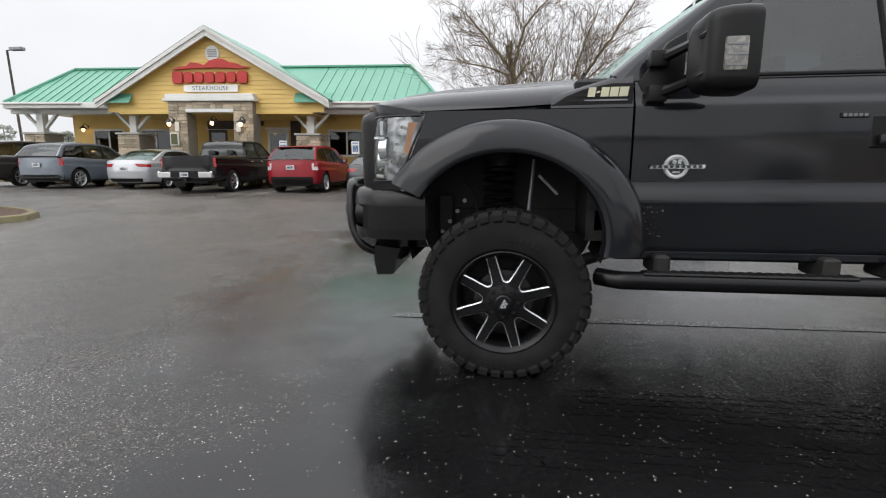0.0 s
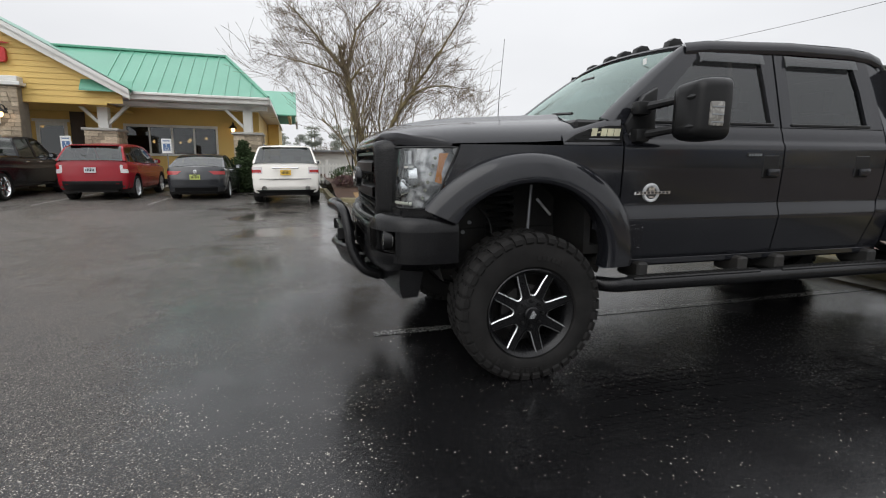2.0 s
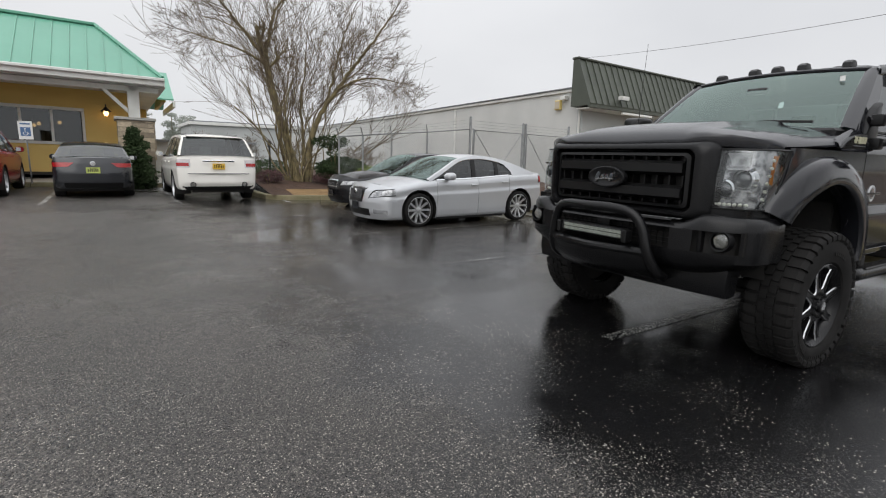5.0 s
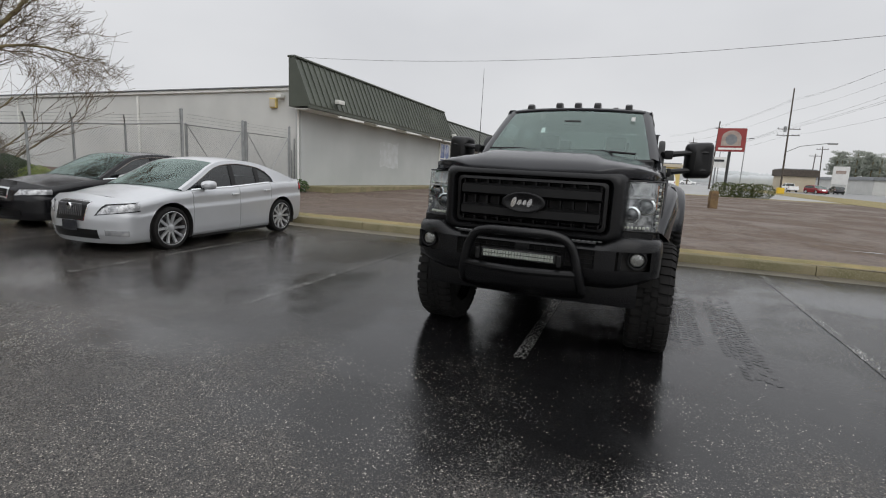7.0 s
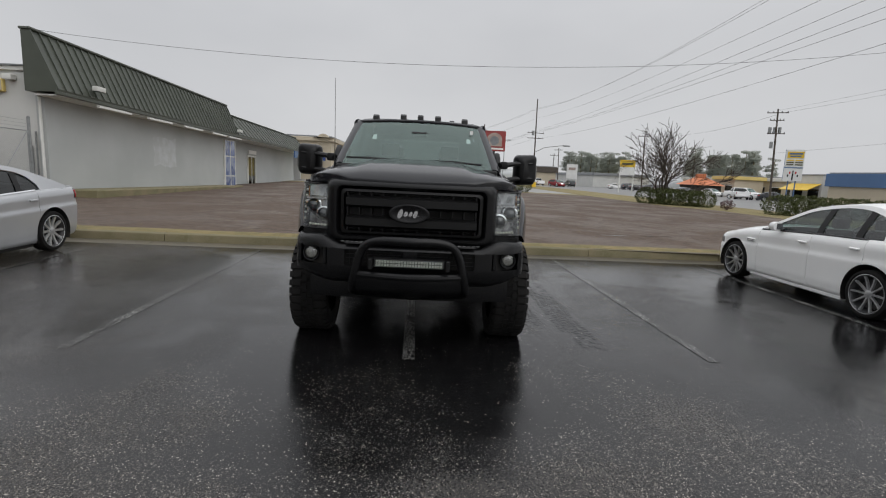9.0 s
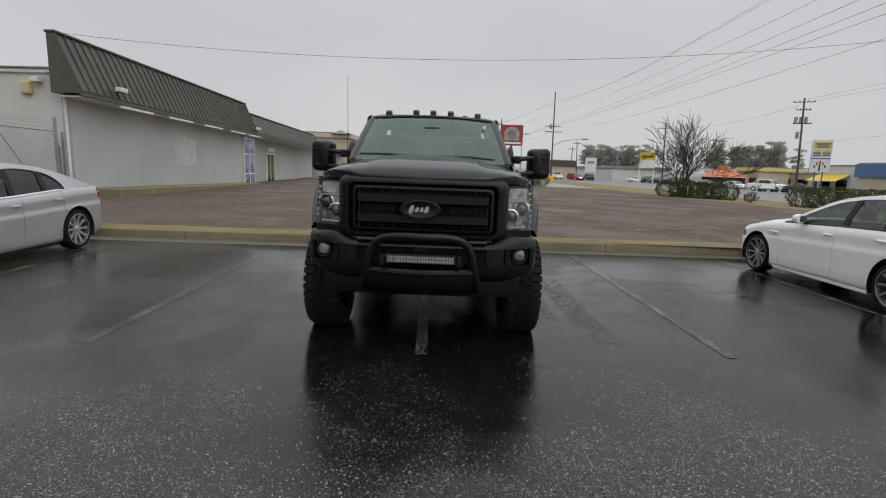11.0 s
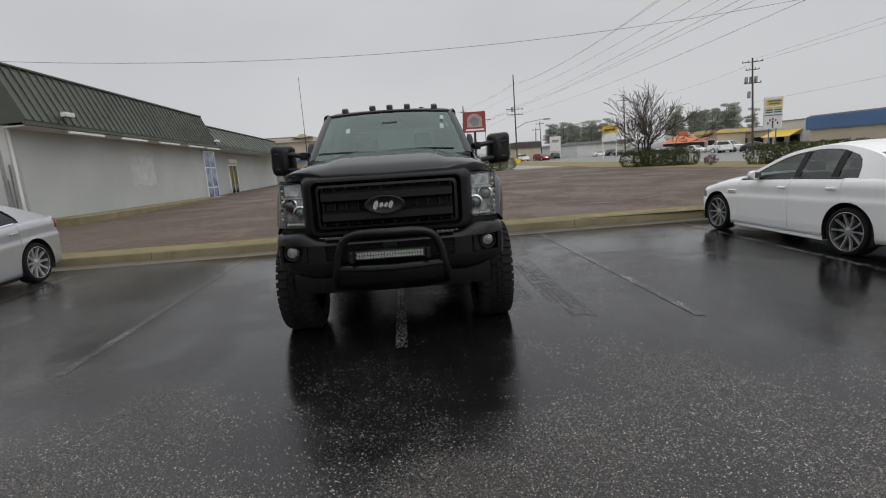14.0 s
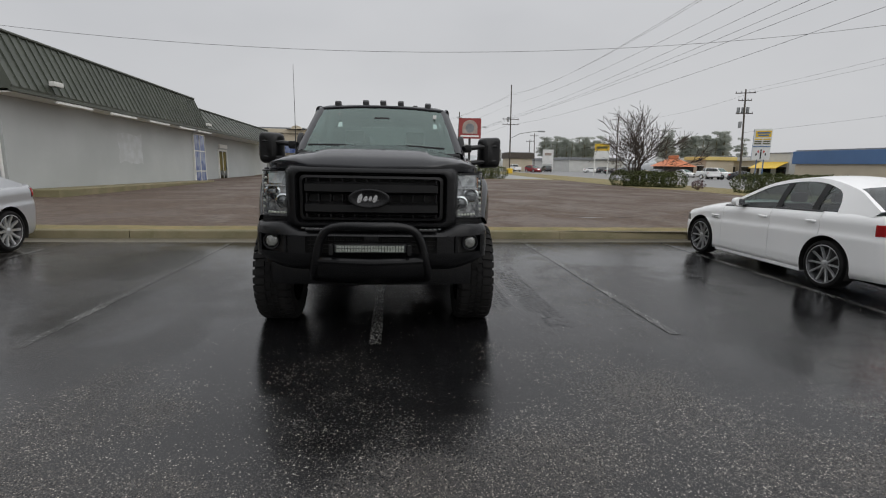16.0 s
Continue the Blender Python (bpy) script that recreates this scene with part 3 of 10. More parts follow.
for yc in (1.94, 2.40):
    for k in range(58):
        for j in range(5):
            x = 0.0 + 0.082 * k + (0.041 if j % 2 else 0.0) + rnd_.gauss(0, 0.005)
            y = track_y(x, yc) - 0.136 + 0.068 * j + rnd_.gauss(0, 0.003)
            if rnd_.random() < 0.08 + 0.6 * max(0.0, 0.55 - x) + 0.9 * max(0.0, x - 2.3) or (yc > 2 and x < 0.75):
                continue
            sl = 0.016 * (1 if j % 2 else -1)
            o = len(verts_)
            for a_, b_ in ((-0.034, -0.024), (0.0, -0.030), (0.034, -0.022), (0.032, 0.024), (0.0, 0.030), (-0.033, 0.022)):
                verts_.append((x + a_ * rnd_.uniform(0.75, 1.08) + sl * b_ / 0.03, y + b_ * rnd_.uniform(0.8, 1.08), 0.0025))
            faces_.append(tuple(range(o, o + 6)))
me_ = bpy.data.meshes.new("tread_prints")
me_.from_pydata(verts_, [], faces_)
me_.materials.append(M["print"])
tagged(new("tread_prints", me_), "dark wet tyre tread prints on the bay", "tyre prints", kind="stuff")

# kerbed island with mulch at the far side of the lane
isl = thing("traffic_island", "kerbed island with bark mulch in the car park", "island", kind="structure")
ring = [(-13.4 + 3.7 * math.cos(t) * (1 if math.cos(t) > 0 else 1.6), 9.4 + 1.5 * math.sin(t)) for t in np.linspace(0, 2 * math.pi, 33)]
kerb_run(isl, ring[::-1], step=2.5)
bm = bmesh.new()
bm.faces.new([bm.verts.new((x * 0.97 - 13.4 * 0.03, y * 0.9 + 0.94, lot_z(x, y) + 0.10)) for x, y in ring[:-1]])
part("mulch_bed", bm, M["mulch"], isl)

# ---- planted bed by the tree, walkway ----
bm = bmesh.new()
bxs, bys = np.linspace(0.1, 12.9, 30), np.linspace(15.95, 34, 30)
surf(bm, [[(x, y, lot_z(x, y) + 0.13 + 0.34 * min(1, max(0, (y - 16.0) / 2.6)) + 0.03 * noise.noise(Vector((x, y, 0)))) for y in bys] for x in bxs])
tagged(part("planting_bed", bm, M["mulch"], angle=80), "bark mulch planting bed round the bare tree", "bed", kind="structure")
bm = bmesh.new()
surf(bm, [[(x, y, lot_z(x, y) + 0.145 + 0.13 * (y - 15.95)) for y in np.linspace(15.92, 16.8, 4)] for x in np.linspace(0.7, 5.2, 12)])
tagged(part("straw_edging", bm, M["tan_straw"], angle=80), "band of tan pine straw along the bed's edge", "straw", kind="structure")
walkway = thing("walkway", "pale concrete walkway before the restaurant", "walkway", kind="structure")
for k in range(13):
    x1 = -0.14 - 2 * k
    part("slab", B(x1 - 1.99, x1, 21.42, 26.0, 0.2, lot_z(x1, 21) + 0.16, 0.01), M["walk"], walkway)

# ---- restaurant ----
RX, RY, RZ = -12.5, 21.7, 0.45
rest = thing("restaurant", "yellow-sided steakhouse with green metal roof and stone entrance", "restaurant", Matrix.Translation((RX, RY, RZ)) @ LEVEL)


def siding(x0, x1, z0, z1, y, clip=None, lap=0.19):
    """Lapped boards: each course leans out at its foot. clip(z) gives the span at that height."""
    bm = bmesh.new()
    z, last = z0, None
    while z < z1 - 0.01:
        h = min(lap, z1 - z)
        a0, a1 = clip(z) if clip else (x0, x1)
        b0, b1 = clip(z + h) if clip else (x0, x1)
        if a1 - a0 > 0.05:
            v = [bm.verts.new(p) for p in ((a0, y - 0.022, z), (a1, y - 0.022, z), (b1, y - 0.002, z + h), (b0, y - 0.002, z + h))]
            bm.faces.new(v)
            if last:
                bm.faces.new((last[0], last[1], v[1], v[0]))
            last = (v[3], v[2])
        z += h
    return bm


FL = 0.25  # floor of the porch
WY = 2.2  # plane of the main front wall
# back wall with openings: built from boards between the windows and doors
win_spans = [(-8.0, -6.45), (-5.6, -3.6), (4.55, 8.0)]
doors = [(-1.75, -0.75), (1.35, 2.45)]
edges = [(-9.2, None)] + [(x, None) for s in win_spans + doors for x in s] + [(9.8, None)]
segs = sorted([s + ("w",) for s in win_spans] + [s + ("d",) for s in doors])
cur = -9.2
for a, b, kind in segs + [(9.8, 9.8, "")]:
    if a > cur:
        part("wall", siding(cur, a, FL, 3.25, WY), M["yellow_siding"], rest)
    if kind == "w":
        part("wall", siding(a, b, FL, 1.32, WY), M["yellow_siding"], rest)
        part("wall", siding(a, b, 2.42, 3.25, WY), M["yellow_siding"], rest)
    if kind == "d":
        part("wall", siding(a, b, 2.5, 3.25, WY), M["yellow_siding"], rest)
    cur = b
part("wall_core", B(-9.2, -8.0, WY + 0.01, WY + 0.25, FL, 3.3), M["yellow_siding"], rest)
part("side_wall", B(9.6, 9.8, WY + 0.01, 13.5, FL, 3.3), M["yellow_siding"], rest)
part("side_wall", B(-9.2, -9.0, WY + 0.26, 13.5, FL, 3.3), M["yellow_siding"], rest)
part("back_wall", B(-9.0, 9.6, 13.3, 13.5, FL, 3.3), M["yellow_siding"], rest)
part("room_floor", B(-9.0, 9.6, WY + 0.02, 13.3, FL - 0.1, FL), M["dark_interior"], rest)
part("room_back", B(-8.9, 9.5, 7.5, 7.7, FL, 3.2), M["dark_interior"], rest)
part("soffit", B(-10.3, 10.5, -0.35, 13.4, 3.20, 3.26), M["white_trim"], rest)

for a, b in win_spans:
    w = part("window", B(a - 0.09, b + 0.09, WY - 0.05, WY + 0.04, 2.42, 2.53, 0.01), M["white_trim"], rest, "white window trim")
    part("sill", B(a - 0.12, b + 0.12, WY - 0.10, WY + 0.04, 1.22, 1.32, 0.01), M["white_trim"], w)
    part("jamb", B(a - 0.09, a, WY - 0.05, WY + 0.04, 1.325, 2.415, 0.008), M["white_trim"], w)
    part("jamb", B(b, b + 0.09, WY - 0.05, WY + 0.04, 1.325, 2.415, 0.008), M["white_trim"], w)
    n = max(1, round((b - a) / 0.95))
    for k in range(n):
        x0, x1 = a + (b - a) * k / n, a + (b - a) * (k + 1) / n
        p = part("pane", B(x0 + 0.03, x1 - 0.03, WY + 0.0, WY + 0.012, 1.33, 2.41), M["window"], w)
        p.visible_shadow = False
        if k:
            part("mullion", B(x0 - 0.04, x0 + 0.04, WY - 0.03, WY + 0.03, 1.33, 2.41, 0.006), M["white_trim"], w)
for a, b in doors:
    d = part("door", B(a, b, WY - 0.02, WY + 0.03, FL, 0.75, 0.006), M["white_trim"] if a > 0 else M["door_dark"], rest, "glazed entrance door")
    key = M["white_trim"] if a > 0 else M["door_dark"]
    for x0, x1, z0, z1 in ((a, a + 0.13, 0.75, 2.5), (b - 0.13, b, 0.75, 2.5), (a + 0.135, b - 0.135, 2.36, 2.5)):
        part("stile", B(x0, x1, WY - 0.02, WY + 0.03, z0, z1, 0.005), key, d)
    part("pane", B(a + 0.135, b - 0.135, WY, WY + 0.012, 0.755, 2.355), M["window"], d)
    part("door_frame", B(a - 0.10, b + 0.10, WY - 0.05, WY - 0.021, 2.505, 2.62), M["white_trim"], d)
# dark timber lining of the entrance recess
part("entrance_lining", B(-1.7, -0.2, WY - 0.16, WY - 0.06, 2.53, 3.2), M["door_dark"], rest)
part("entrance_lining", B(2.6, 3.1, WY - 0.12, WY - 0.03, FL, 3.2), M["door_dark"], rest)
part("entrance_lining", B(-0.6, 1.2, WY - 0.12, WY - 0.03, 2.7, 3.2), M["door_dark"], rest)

# roof: hipped skirt of standing-seam metal round a flat top
E0, E1, EY, EZ = -9.9, 10.4, -0.75, 3.46
K0, K1, KY, KZ = -8.6, 8.6, 2.05, 5.42
bm = bmesh.new()
corners = [(E0, EY, EZ), (E1, EY, EZ), (E1, 6.2, EZ), (E0, 13.8, EZ)]
top = [(K0, KY, KZ), (K1, KY, KZ), (K1, 6.2, KZ), (K0, 11, KZ)]
vb, vt = [bm.verts.new(c) for c in corners], [bm.verts.new(c) for c in top]
for i in (0, 1, 3):
    j = (i + 1) % 4
    bm.faces.new((vb[i], vb[j], vt[j], vt[i]))
bm.faces.new(vt)
part("roof", bm, M["green_roof"], rest, "green standing-seam metal roof")
part("ridge_cap", B(K0, K1, KY - 0.10, KY + 0.10, KZ - 0.01, KZ + 0.09, 0.02), M["green_roof"], rest)
for a, b in (((E0, EY), (K0, KY)), ((E1, EY), (K1, KY))):
    part("hip_cap", T([(a[0], a[1], EZ + 0.03), (b[0], b[1], KZ + 0.05)], 0.07, 6), M["green_roof"], rest)


def seam(p, q):
    bm = bmesh.new()
    tube(bm, [p, q], 0.026, 4)
    part("roof_seam", bm, M["green_roof"], rest)


x = E0 + 0.3
while x < E1 - 0.2:
    t = 1.0
    if x < K0:
        t = (x - E0) / (K0 - E0)
    if x > K1:
        t = (E1 - x) / (E1 - K1)
    if not -5.1 < x < 4.5:
        seam((x, EY, EZ + 0.015), (x, EY + (KY - EY) * t, EZ + (KZ - EZ) * t + 0.015))
    x += 0.46
y = EY + 0.4
while y < 6.1:
    t = min(1.0, (y - EY) / (KY - EY))
    seam((E1, y, EZ + 0.015), (E1 + (K1 - E1) * t, y, EZ + (KZ - EZ) * t + 0.015))
    y += 0.46
# rear wing with its own gable roof, ridge along the front
part("rear_roof", PR([(6.3, 3.56), (9.0, 5.10), (11.7, 3.56), (11.7, 3.50), (9.0, 5.02), (6.3, 3.50)], 6.0, 11.4, "x"), M["green_roof"], rest)
part("rear_gable", PR([(6.6, 3.45), (9.0, 4.95), (11.4, 3.45)], 10.95, 11.1, "x"), M["yellow_siding"], rest)
part("rear_wing", B(9.82, 10.4, 8.6, 13.9, FL, 3.4), M["yellow_siding"], rest)
for x0, x1, y0, y1 in ((E0 - 0.03, E1 + 0.03, EY - 0.06, EY + 0.04), (E1 - 0.04, E1 + 0.06, EY + 0.05, 6.2), (E0 - 0.06, E0 + 0.04, EY + 0.05, 13.5), (11.36, 11.46, 6.3, 11.7)):
    part("fascia", B(x0, x1, y0, y1, 3.20, 3.46, 0.015), M["white_trim"], rest)
part("gutter", B(E0 - 0.05, -5.95, EY - 0.16, EY - 0.062, 3.36, 3.46, 0.02), M["white_trim"], rest)
part("gutter", B(5.75, E1 + 0.05, EY - 0.16, EY - 0.062, 3.36, 3.46, 0.02), M["white_trim"], rest)

# the big gable over the entrance
GX, GZ, GH, GB = 0.40, 6.45, 5.32, 3.43
slope = (GZ - GB) / GH
gy = -0.85


def gable_clip(z):
    half = max(0.0, (GZ - 0.12 - z) / slope)
    half = min(half, 5.0)
    return GX - half, GX + half


part("gable_wall", siding(0, 0, 3.0, GZ - 0.14, gy, gable_clip), M["yellow_siding"], rest)
part("gable_backing", PR([(GX - 4.4, 3.0), (GX + 4.4, 3.0), (GX + 4.4, 3.55), (GX, GZ - 0.35), (GX - 4.4, 3.55)], gy + 0.01, gy + 0.15), M["yellow_siding"], rest)
part("gable_base", B(GX - 4.5, GX + 4.5, gy - 0.03, 2.1, 2.93, 3.0, 0.01), M["yellow_siding"], rest)
for s in (-1, 1):
    p0, p1 = (GX, GZ), (GX + s * GH, GB)
    nx, nz = s * slope / math.hypot(1, slope), 1 / math.hypot(1, slope)
    part("barge_board", PR([(p0[0], p0[1]), (p1[0], p1[1]), (p1[0], p1[1] - 0.30), (p0[0], p0[1] - 0.36)], gy - 0.36, gy - 0.27, bevel=0.008, seg=1), M["white_trim"], rest)
    part("barge_trim", PR([(p0[0], p0[1] + 0.05), (p1[0], p1[1] + 0.05), (p1[0], p1[1] - 0.10), (p0[0], p0[1] - 0.12)], gy - 0.42, gy - 0.362), M["white_trim"], rest)
    bm = bmesh.new()
    surf(bm, [[(p0[0], y, p0[1] + 0.06), (p1[0] + s * 0.06, y, p1[1] + 0.05)] for y in (gy - 0.42, 4.6)])
    surf(bm, [[(p0[0], y, p0[1] + 0.015), (p1[0] + s * 0.06, y, p1[1] + 0.005)] for y in (gy - 0.42, 4.6)])
    part("gable_roof", bm, M["green_roof"], rest, "green metal gable roof")
    part("gable_soffit", PR([(p0[0], p0[1] - 0.02), (p1[0], p1[1] - 0.02), (p1[0], p1[1] - 0.10), (p0[0], p0[1] - 0.10)], gy - 0.268, gy - 0.03), M["white_trim"], rest)
for s in (-1, 1):
    # little pent roof returning at the gable's foot
    a, b = GX + s * 3.75, GX + s * (GH + 0.05)
    part("pent_roof", PR([(gy - 0.28, 3.44), (gy - 0.02, 3.80), (gy - 0.02, 3.74), (gy - 0.28, 3.38)], min(a, b), max(a, b), "x"), M["green_roof"], rest, "small green metal pent roof")
part("gable_vent", lathe(bmesh.new(), [(0.02, gy - 0.05), (0.24, gy - 0.05), (0.30, gy - 0.07), (0.33, gy - 0.04), (0.33, gy)], 28, "y", (GX + 0.1, 0, 5.45)), M["white_trim"], rest, "round white louvred vent")
for k in range(5):
    part("vent_slat", B(GX - 0.1, GX + 0.3, gy - 0.075, gy - 0.055, 5.30 + 0.07 * k, 5.33 + 0.07 * k), M["steel"], rest)

# entrance portal in stacked stone
for x0, x1, z0, z1 in ((-1.50, -0.66, FL - 0.3, 3.42), (1.48, 2.35, FL - 0.3, 3.42), (-0.66, 1.48, 3.06, 3.42)):
    part("portal_core", B(x0, x1, gy - 0.30, gy + 0.35, z0, z1), M["mortar"], rest)
part("portal_lintel", B(-0.68, 1.50, gy - 0.38, gy - 0.305, 2.96, 3.12, 0.01), M["white_trim"], rest)
part("portal_cap", B(-1.68, 2.50, gy - 0.46, gy + 0.40, 3.425, 3.56, 0.02), M["white_trim"], rest)
part("portal_cap", B(-1.60, 2.42, gy - 0.40, gy + 0.36, 3.565, 3.74, 0.02), M["white_trim"], rest)

stone_meshes = []
for k in range(6):
    bm = bmesh.new()
    box(bm, -0.5, 0.5, -0.5, 0.5, -0.5, 0.5)
    for v in bm.verts:
        v.co += Vector((random.uniform(-0.05, 0.05), random.uniform(-0.1, 0.1), random.uniform(-0.07, 0.07)))
    me = bpy.data.meshes.new("stone")
    bm.to_mesh(me)
    bm.free()
    me.materials.append(M["stone"])
    stone_meshes.append(me)


def stones(owner, x0, x1, z0, z1, y, course=0.145, face="y"):
    """Courses of rough stones on a face at y, each one an object of its own."""
    z = z0
    while z < z1 - 0.05:
        h = min(course * random.uniform(0.75, 1.25), z1 - z)
        x = x0
        while x < x1 - 0.03:
            w = min(random.uniform(0.16, 0.46), x1 - x)
            if x1 - x - w < 0.10:
                w = x1 - x
            d = random.uniform(0.05, 0.085)
            ob = new("stone", random.choice(stone_meshes))
            ob.parent = owner
            if face == "y":
                ob.location, ob.scale = (x + w / 2, y - d / 2 + 0.02, z + h / 2), (w - 0.014, d, h - 0.014)
            else:
                ob.location, ob.scale = (y + d / 2 - 0.02, x + w / 2, z + h / 2), (d, w - 0.014, h - 0.014)
            x += w
        z += h


stones(rest, -1.50, -0.66, FL + 0.35, 3.40, gy - 0.30)
stones(rest, 1.48, 2.35, FL + 0.35, 3.40, gy - 0.30)
stones(rest, -0.66, 1.48, 3.13, 3.40, gy - 0.30)

# porch posts on stone piers
for x in (-8.75, -4.0, 4.5, 9.55):
    pier = part("pier", B(x - 0.52, x + 0.52, EY + 0.25, EY + 1.25, FL - 0.4, 2.05), M["mortar"], rest, "stone-faced pier")
    part("pier_cap", B(x - 0.60, x + 0.60, EY + 0.15, EY + 1.35, 2.055, 2.15, 0.015), M["walk"], pier)
    stones(pier, x - 0.52, x + 0.52, 0.75, 2.05, EY + 0.25)
    if x > 0:
        stones(pier, EY + 0.25, EY + 1.25, 0.75, 2.05, x + 0.52, face="x")
    part("post", B(x - 0.17, x + 0.17, EY + 0.55, EY + 0.89, 2.155, 3.19, 0.012), M["white_trim"], rest)
    for s in (-1, 1):
        if (x, s) not in ((9.55, 1),):
            bm = bmesh.new()
            prism(bm, [(x + s * 0.17, 2.30), (x + s * 0.17, 2.45), (x + s * 0.90, 3.19), (x + s * 1.05, 3.19)], EY + 0.64, EY + 0.80)
            part("brace", bm, M["white_trim"], rest)
part("porch_beam", B(-10.2, -5.0, EY + 0.55, EY + 0.85, 3.02, 3.195, 0.01), M["white_trim"], rest)
part("porch_beam", B(4.75, 10.3, EY + 0.55, EY + 0.85, 3.02, 3.195, 0.01), M["white_trim"], rest)

# sign over the door: red hills, a row of plain red blocks, white board
sign = thing("restaurant_sign", "red hills above a row of red blocks and a white board", "sign", Matrix.Translation((RX, RY, RZ)) @ LEVEL @ pose(0.50, 0, -0.17))


def rounded(x0, x1, z0, z1, r, n=5):
    out = []
    for cx, cz, t0 in ((x1 - r, z1 - r, 0), (x0 + r, z1 - r, 90), (x0 + r, z0 + r, 180), (x1 - r, z0 + r, 270)):
        out += [(cx + r * math.cos(radians(t0 + 90 * k / (n - 1))), cz + r * math.sin(radians(t0 + 90 * k / (n - 1)))) for k in range(n)]
    return out


hills = [(-1.88, 4.94), (-1.5, 5.06), (-1.15, 5.10), (-0.95, 5.24), (-0.6, 5.20), (-0.35, 5.12), (-0.1, 5.30), (0.2, 5.38), (0.55, 5.36), (0.8, 5.22), (1.15, 5.18), (1.4, 5.06), (1.72, 5.00), (1.2, 4.98), (0.2, 5.02), (-0.9, 5.00)]
part("hills", PR(hills, gy - 0.16, gy - 0.06), M["sign_red"], sign)
x = -1.86
for k, w in enumerate((0.50, 0.43, 0.43, 0.45, 0.46, 0.43, 0.48)):
    z0, z1 = (4.40, 4.84) if k not in (0, 6) else (4.37, 4.87)
    part("red_block", PR(rounded(x + 0.015, x + w - 0.015, z0, z1, 0.11), gy - 0.17, gy - 0.05, bevel=0.015, seg=1), M["sign_red"], sign)
    x += w + 0.045
part("board", PR([(-1.30, 4.02), (1.05, 4.02), (1.12, 4.07), (1.12, 4.27), (1.05, 4.32), (-1.30, 4.32), (-1.37, 4.27), (-1.37, 4.07)], gy - 0.12, gy - 0.04, bevel=0.01, seg=1), M["sign_white"], sign)
fc = bpy.data.curves.new("word", "FONT")
fc.body, fc.size, fc.extrude, fc.align_x, fc.align_y, fc.space_character = "STEAKHOUSE", 0.25, 0.006, "CENTER", "CENTER", 1.12
tmp = bpy.data.objects.new("word", fc)
scene.collection.objects.link(tmp)
me = bpy.data.meshes.new_from_object(tmp.evaluated_get(bpy.context.evaluated_depsgraph_get()))
bpy.data.objects.remove(tmp)
me.materials.append(M["steel"])
word = new("word", me)
word.parent, word.matrix_basis = sign, pose(-0.125, gy - 0.128, 4.17, 90, 0, 0)


def wall_lantern(x, y, z, s=1.0):
    t = thing("wall_lantern", "black gooseneck wall lantern with a lit warm bulb", "lamp", Matrix.Translation((RX, RY, RZ)) @ LEVEL @ pose(x, y, z), group="wall lanterns")
    part("arm", T([(0, 0.02, 0), (0, -0.10, 0.14), (0, -0.26, 0.16), (0, -0.34, 0.06)], 0.018, 6), M["black_paint"], t)
    part("back_plate", B(-0.05, 0.05, 0.0, 0.03, -0.10, 0.08, 0.008), M["black_paint"], t)
    part("shade", lathe(bmesh.new(), [(0.03, 0.06), (0.06, 0.02), (0.17, -0.08), (0.18, -0.10), (0.16, -0.09), (0.03, 0.0)], 16, "z", (0, -0.34, 0)), M["black_paint"], t)
    part("bulb", lathe(bmesh.new(), [(0.01, -0.06), (0.07, -0.10), (0.08, -0.17), (0.05, -0.24), (0.005, -0.26)], 12, "z", (0, -0.34, 0)), M["lamp_glow"], t)


for x, y, z in ((-8.35, WY - 0.02, 2.6), (-1.25, gy - 0.37, 2.6), (1.98, gy - 0.37, 2.6), (8.75, WY - 0.02, 2.55), (0.3, gy + 0.3, 2.7)):
    wall_lantern(x, y, z)
lit = thing("pendant_lamps", "row of small lit pendant lamps inside the dining room", "lamp", Matrix.Translation((RX, RY, RZ)) @ LEVEL)
for x in (5.2, 5.9, 6.35, 6.6, 7.2, -7.1, -4.7, 2.0):
    z = random.uniform(1.85, 2.2)
    p = part("pendant", lathe(bmesh.new(), [(0.005, 0.09), (0.06, 0.04), (0.07, 0.0), (0.05, -0.05), (0.005, -0.06)], 10, "z", (x, WY + random.uniform(1.0, 3.5), z)), M["lamp_glow"], lit)
menu = thing("menu_case", "white framed menu case on the stone", "notice", Matrix.Translation((RX, RY, RZ)) @ LEVEL)
part("frame", B(-1.44, -1.04, gy - 0.44, gy - 0.375, 1.55, 2.1, 0.01), M["white_trim"], menu)
part("sheet", B(-1.39, -1.09, gy - 0.45, gy - 0.442, 1.6, 2.05), M["far_green"], menu)
for x in (-1.10, 1.72):
    part("plaque", B(x - 0.10 + (0.5 if x < 0 else -0.5) * 0.0, x + 0.10, gy - 0.42, gy - 0.375, 2.15, 2.55, 0.01), M["white_trim"], rest)

# ---- white warehouse store with dark green mansard ----
WM = Matrix.Translation((14.0, 16.9, 0.15)) @ LEVEL
shop = thing("warehouse_shop", "long white block building with a dark green ribbed mansard", "building", WM)
part("side_wall", B(0, 0.3, 0.3, 46, -0.6, 4.35), M["white_wall"], shop, "white painted block side wall")
part("front_wall", B(0.0, 16.9, 0.0, 0.3, -0.6, 3.7), M["grey_wall"], shop, "pale grey stucco front wall")
part("back_wall", B(0.3, 46, 45.7, 46, -0.6, 4.3), M["white_wall"], shop)
part("end_wall", B(45.7, 46, 1.5, 45.7, -0.6, 4.3), M["white_wall"], shop)
part("flat_roof", B(0.31, 45.69, 0.4, 45.69, 4.15, 4.3), M["steel"], shop)
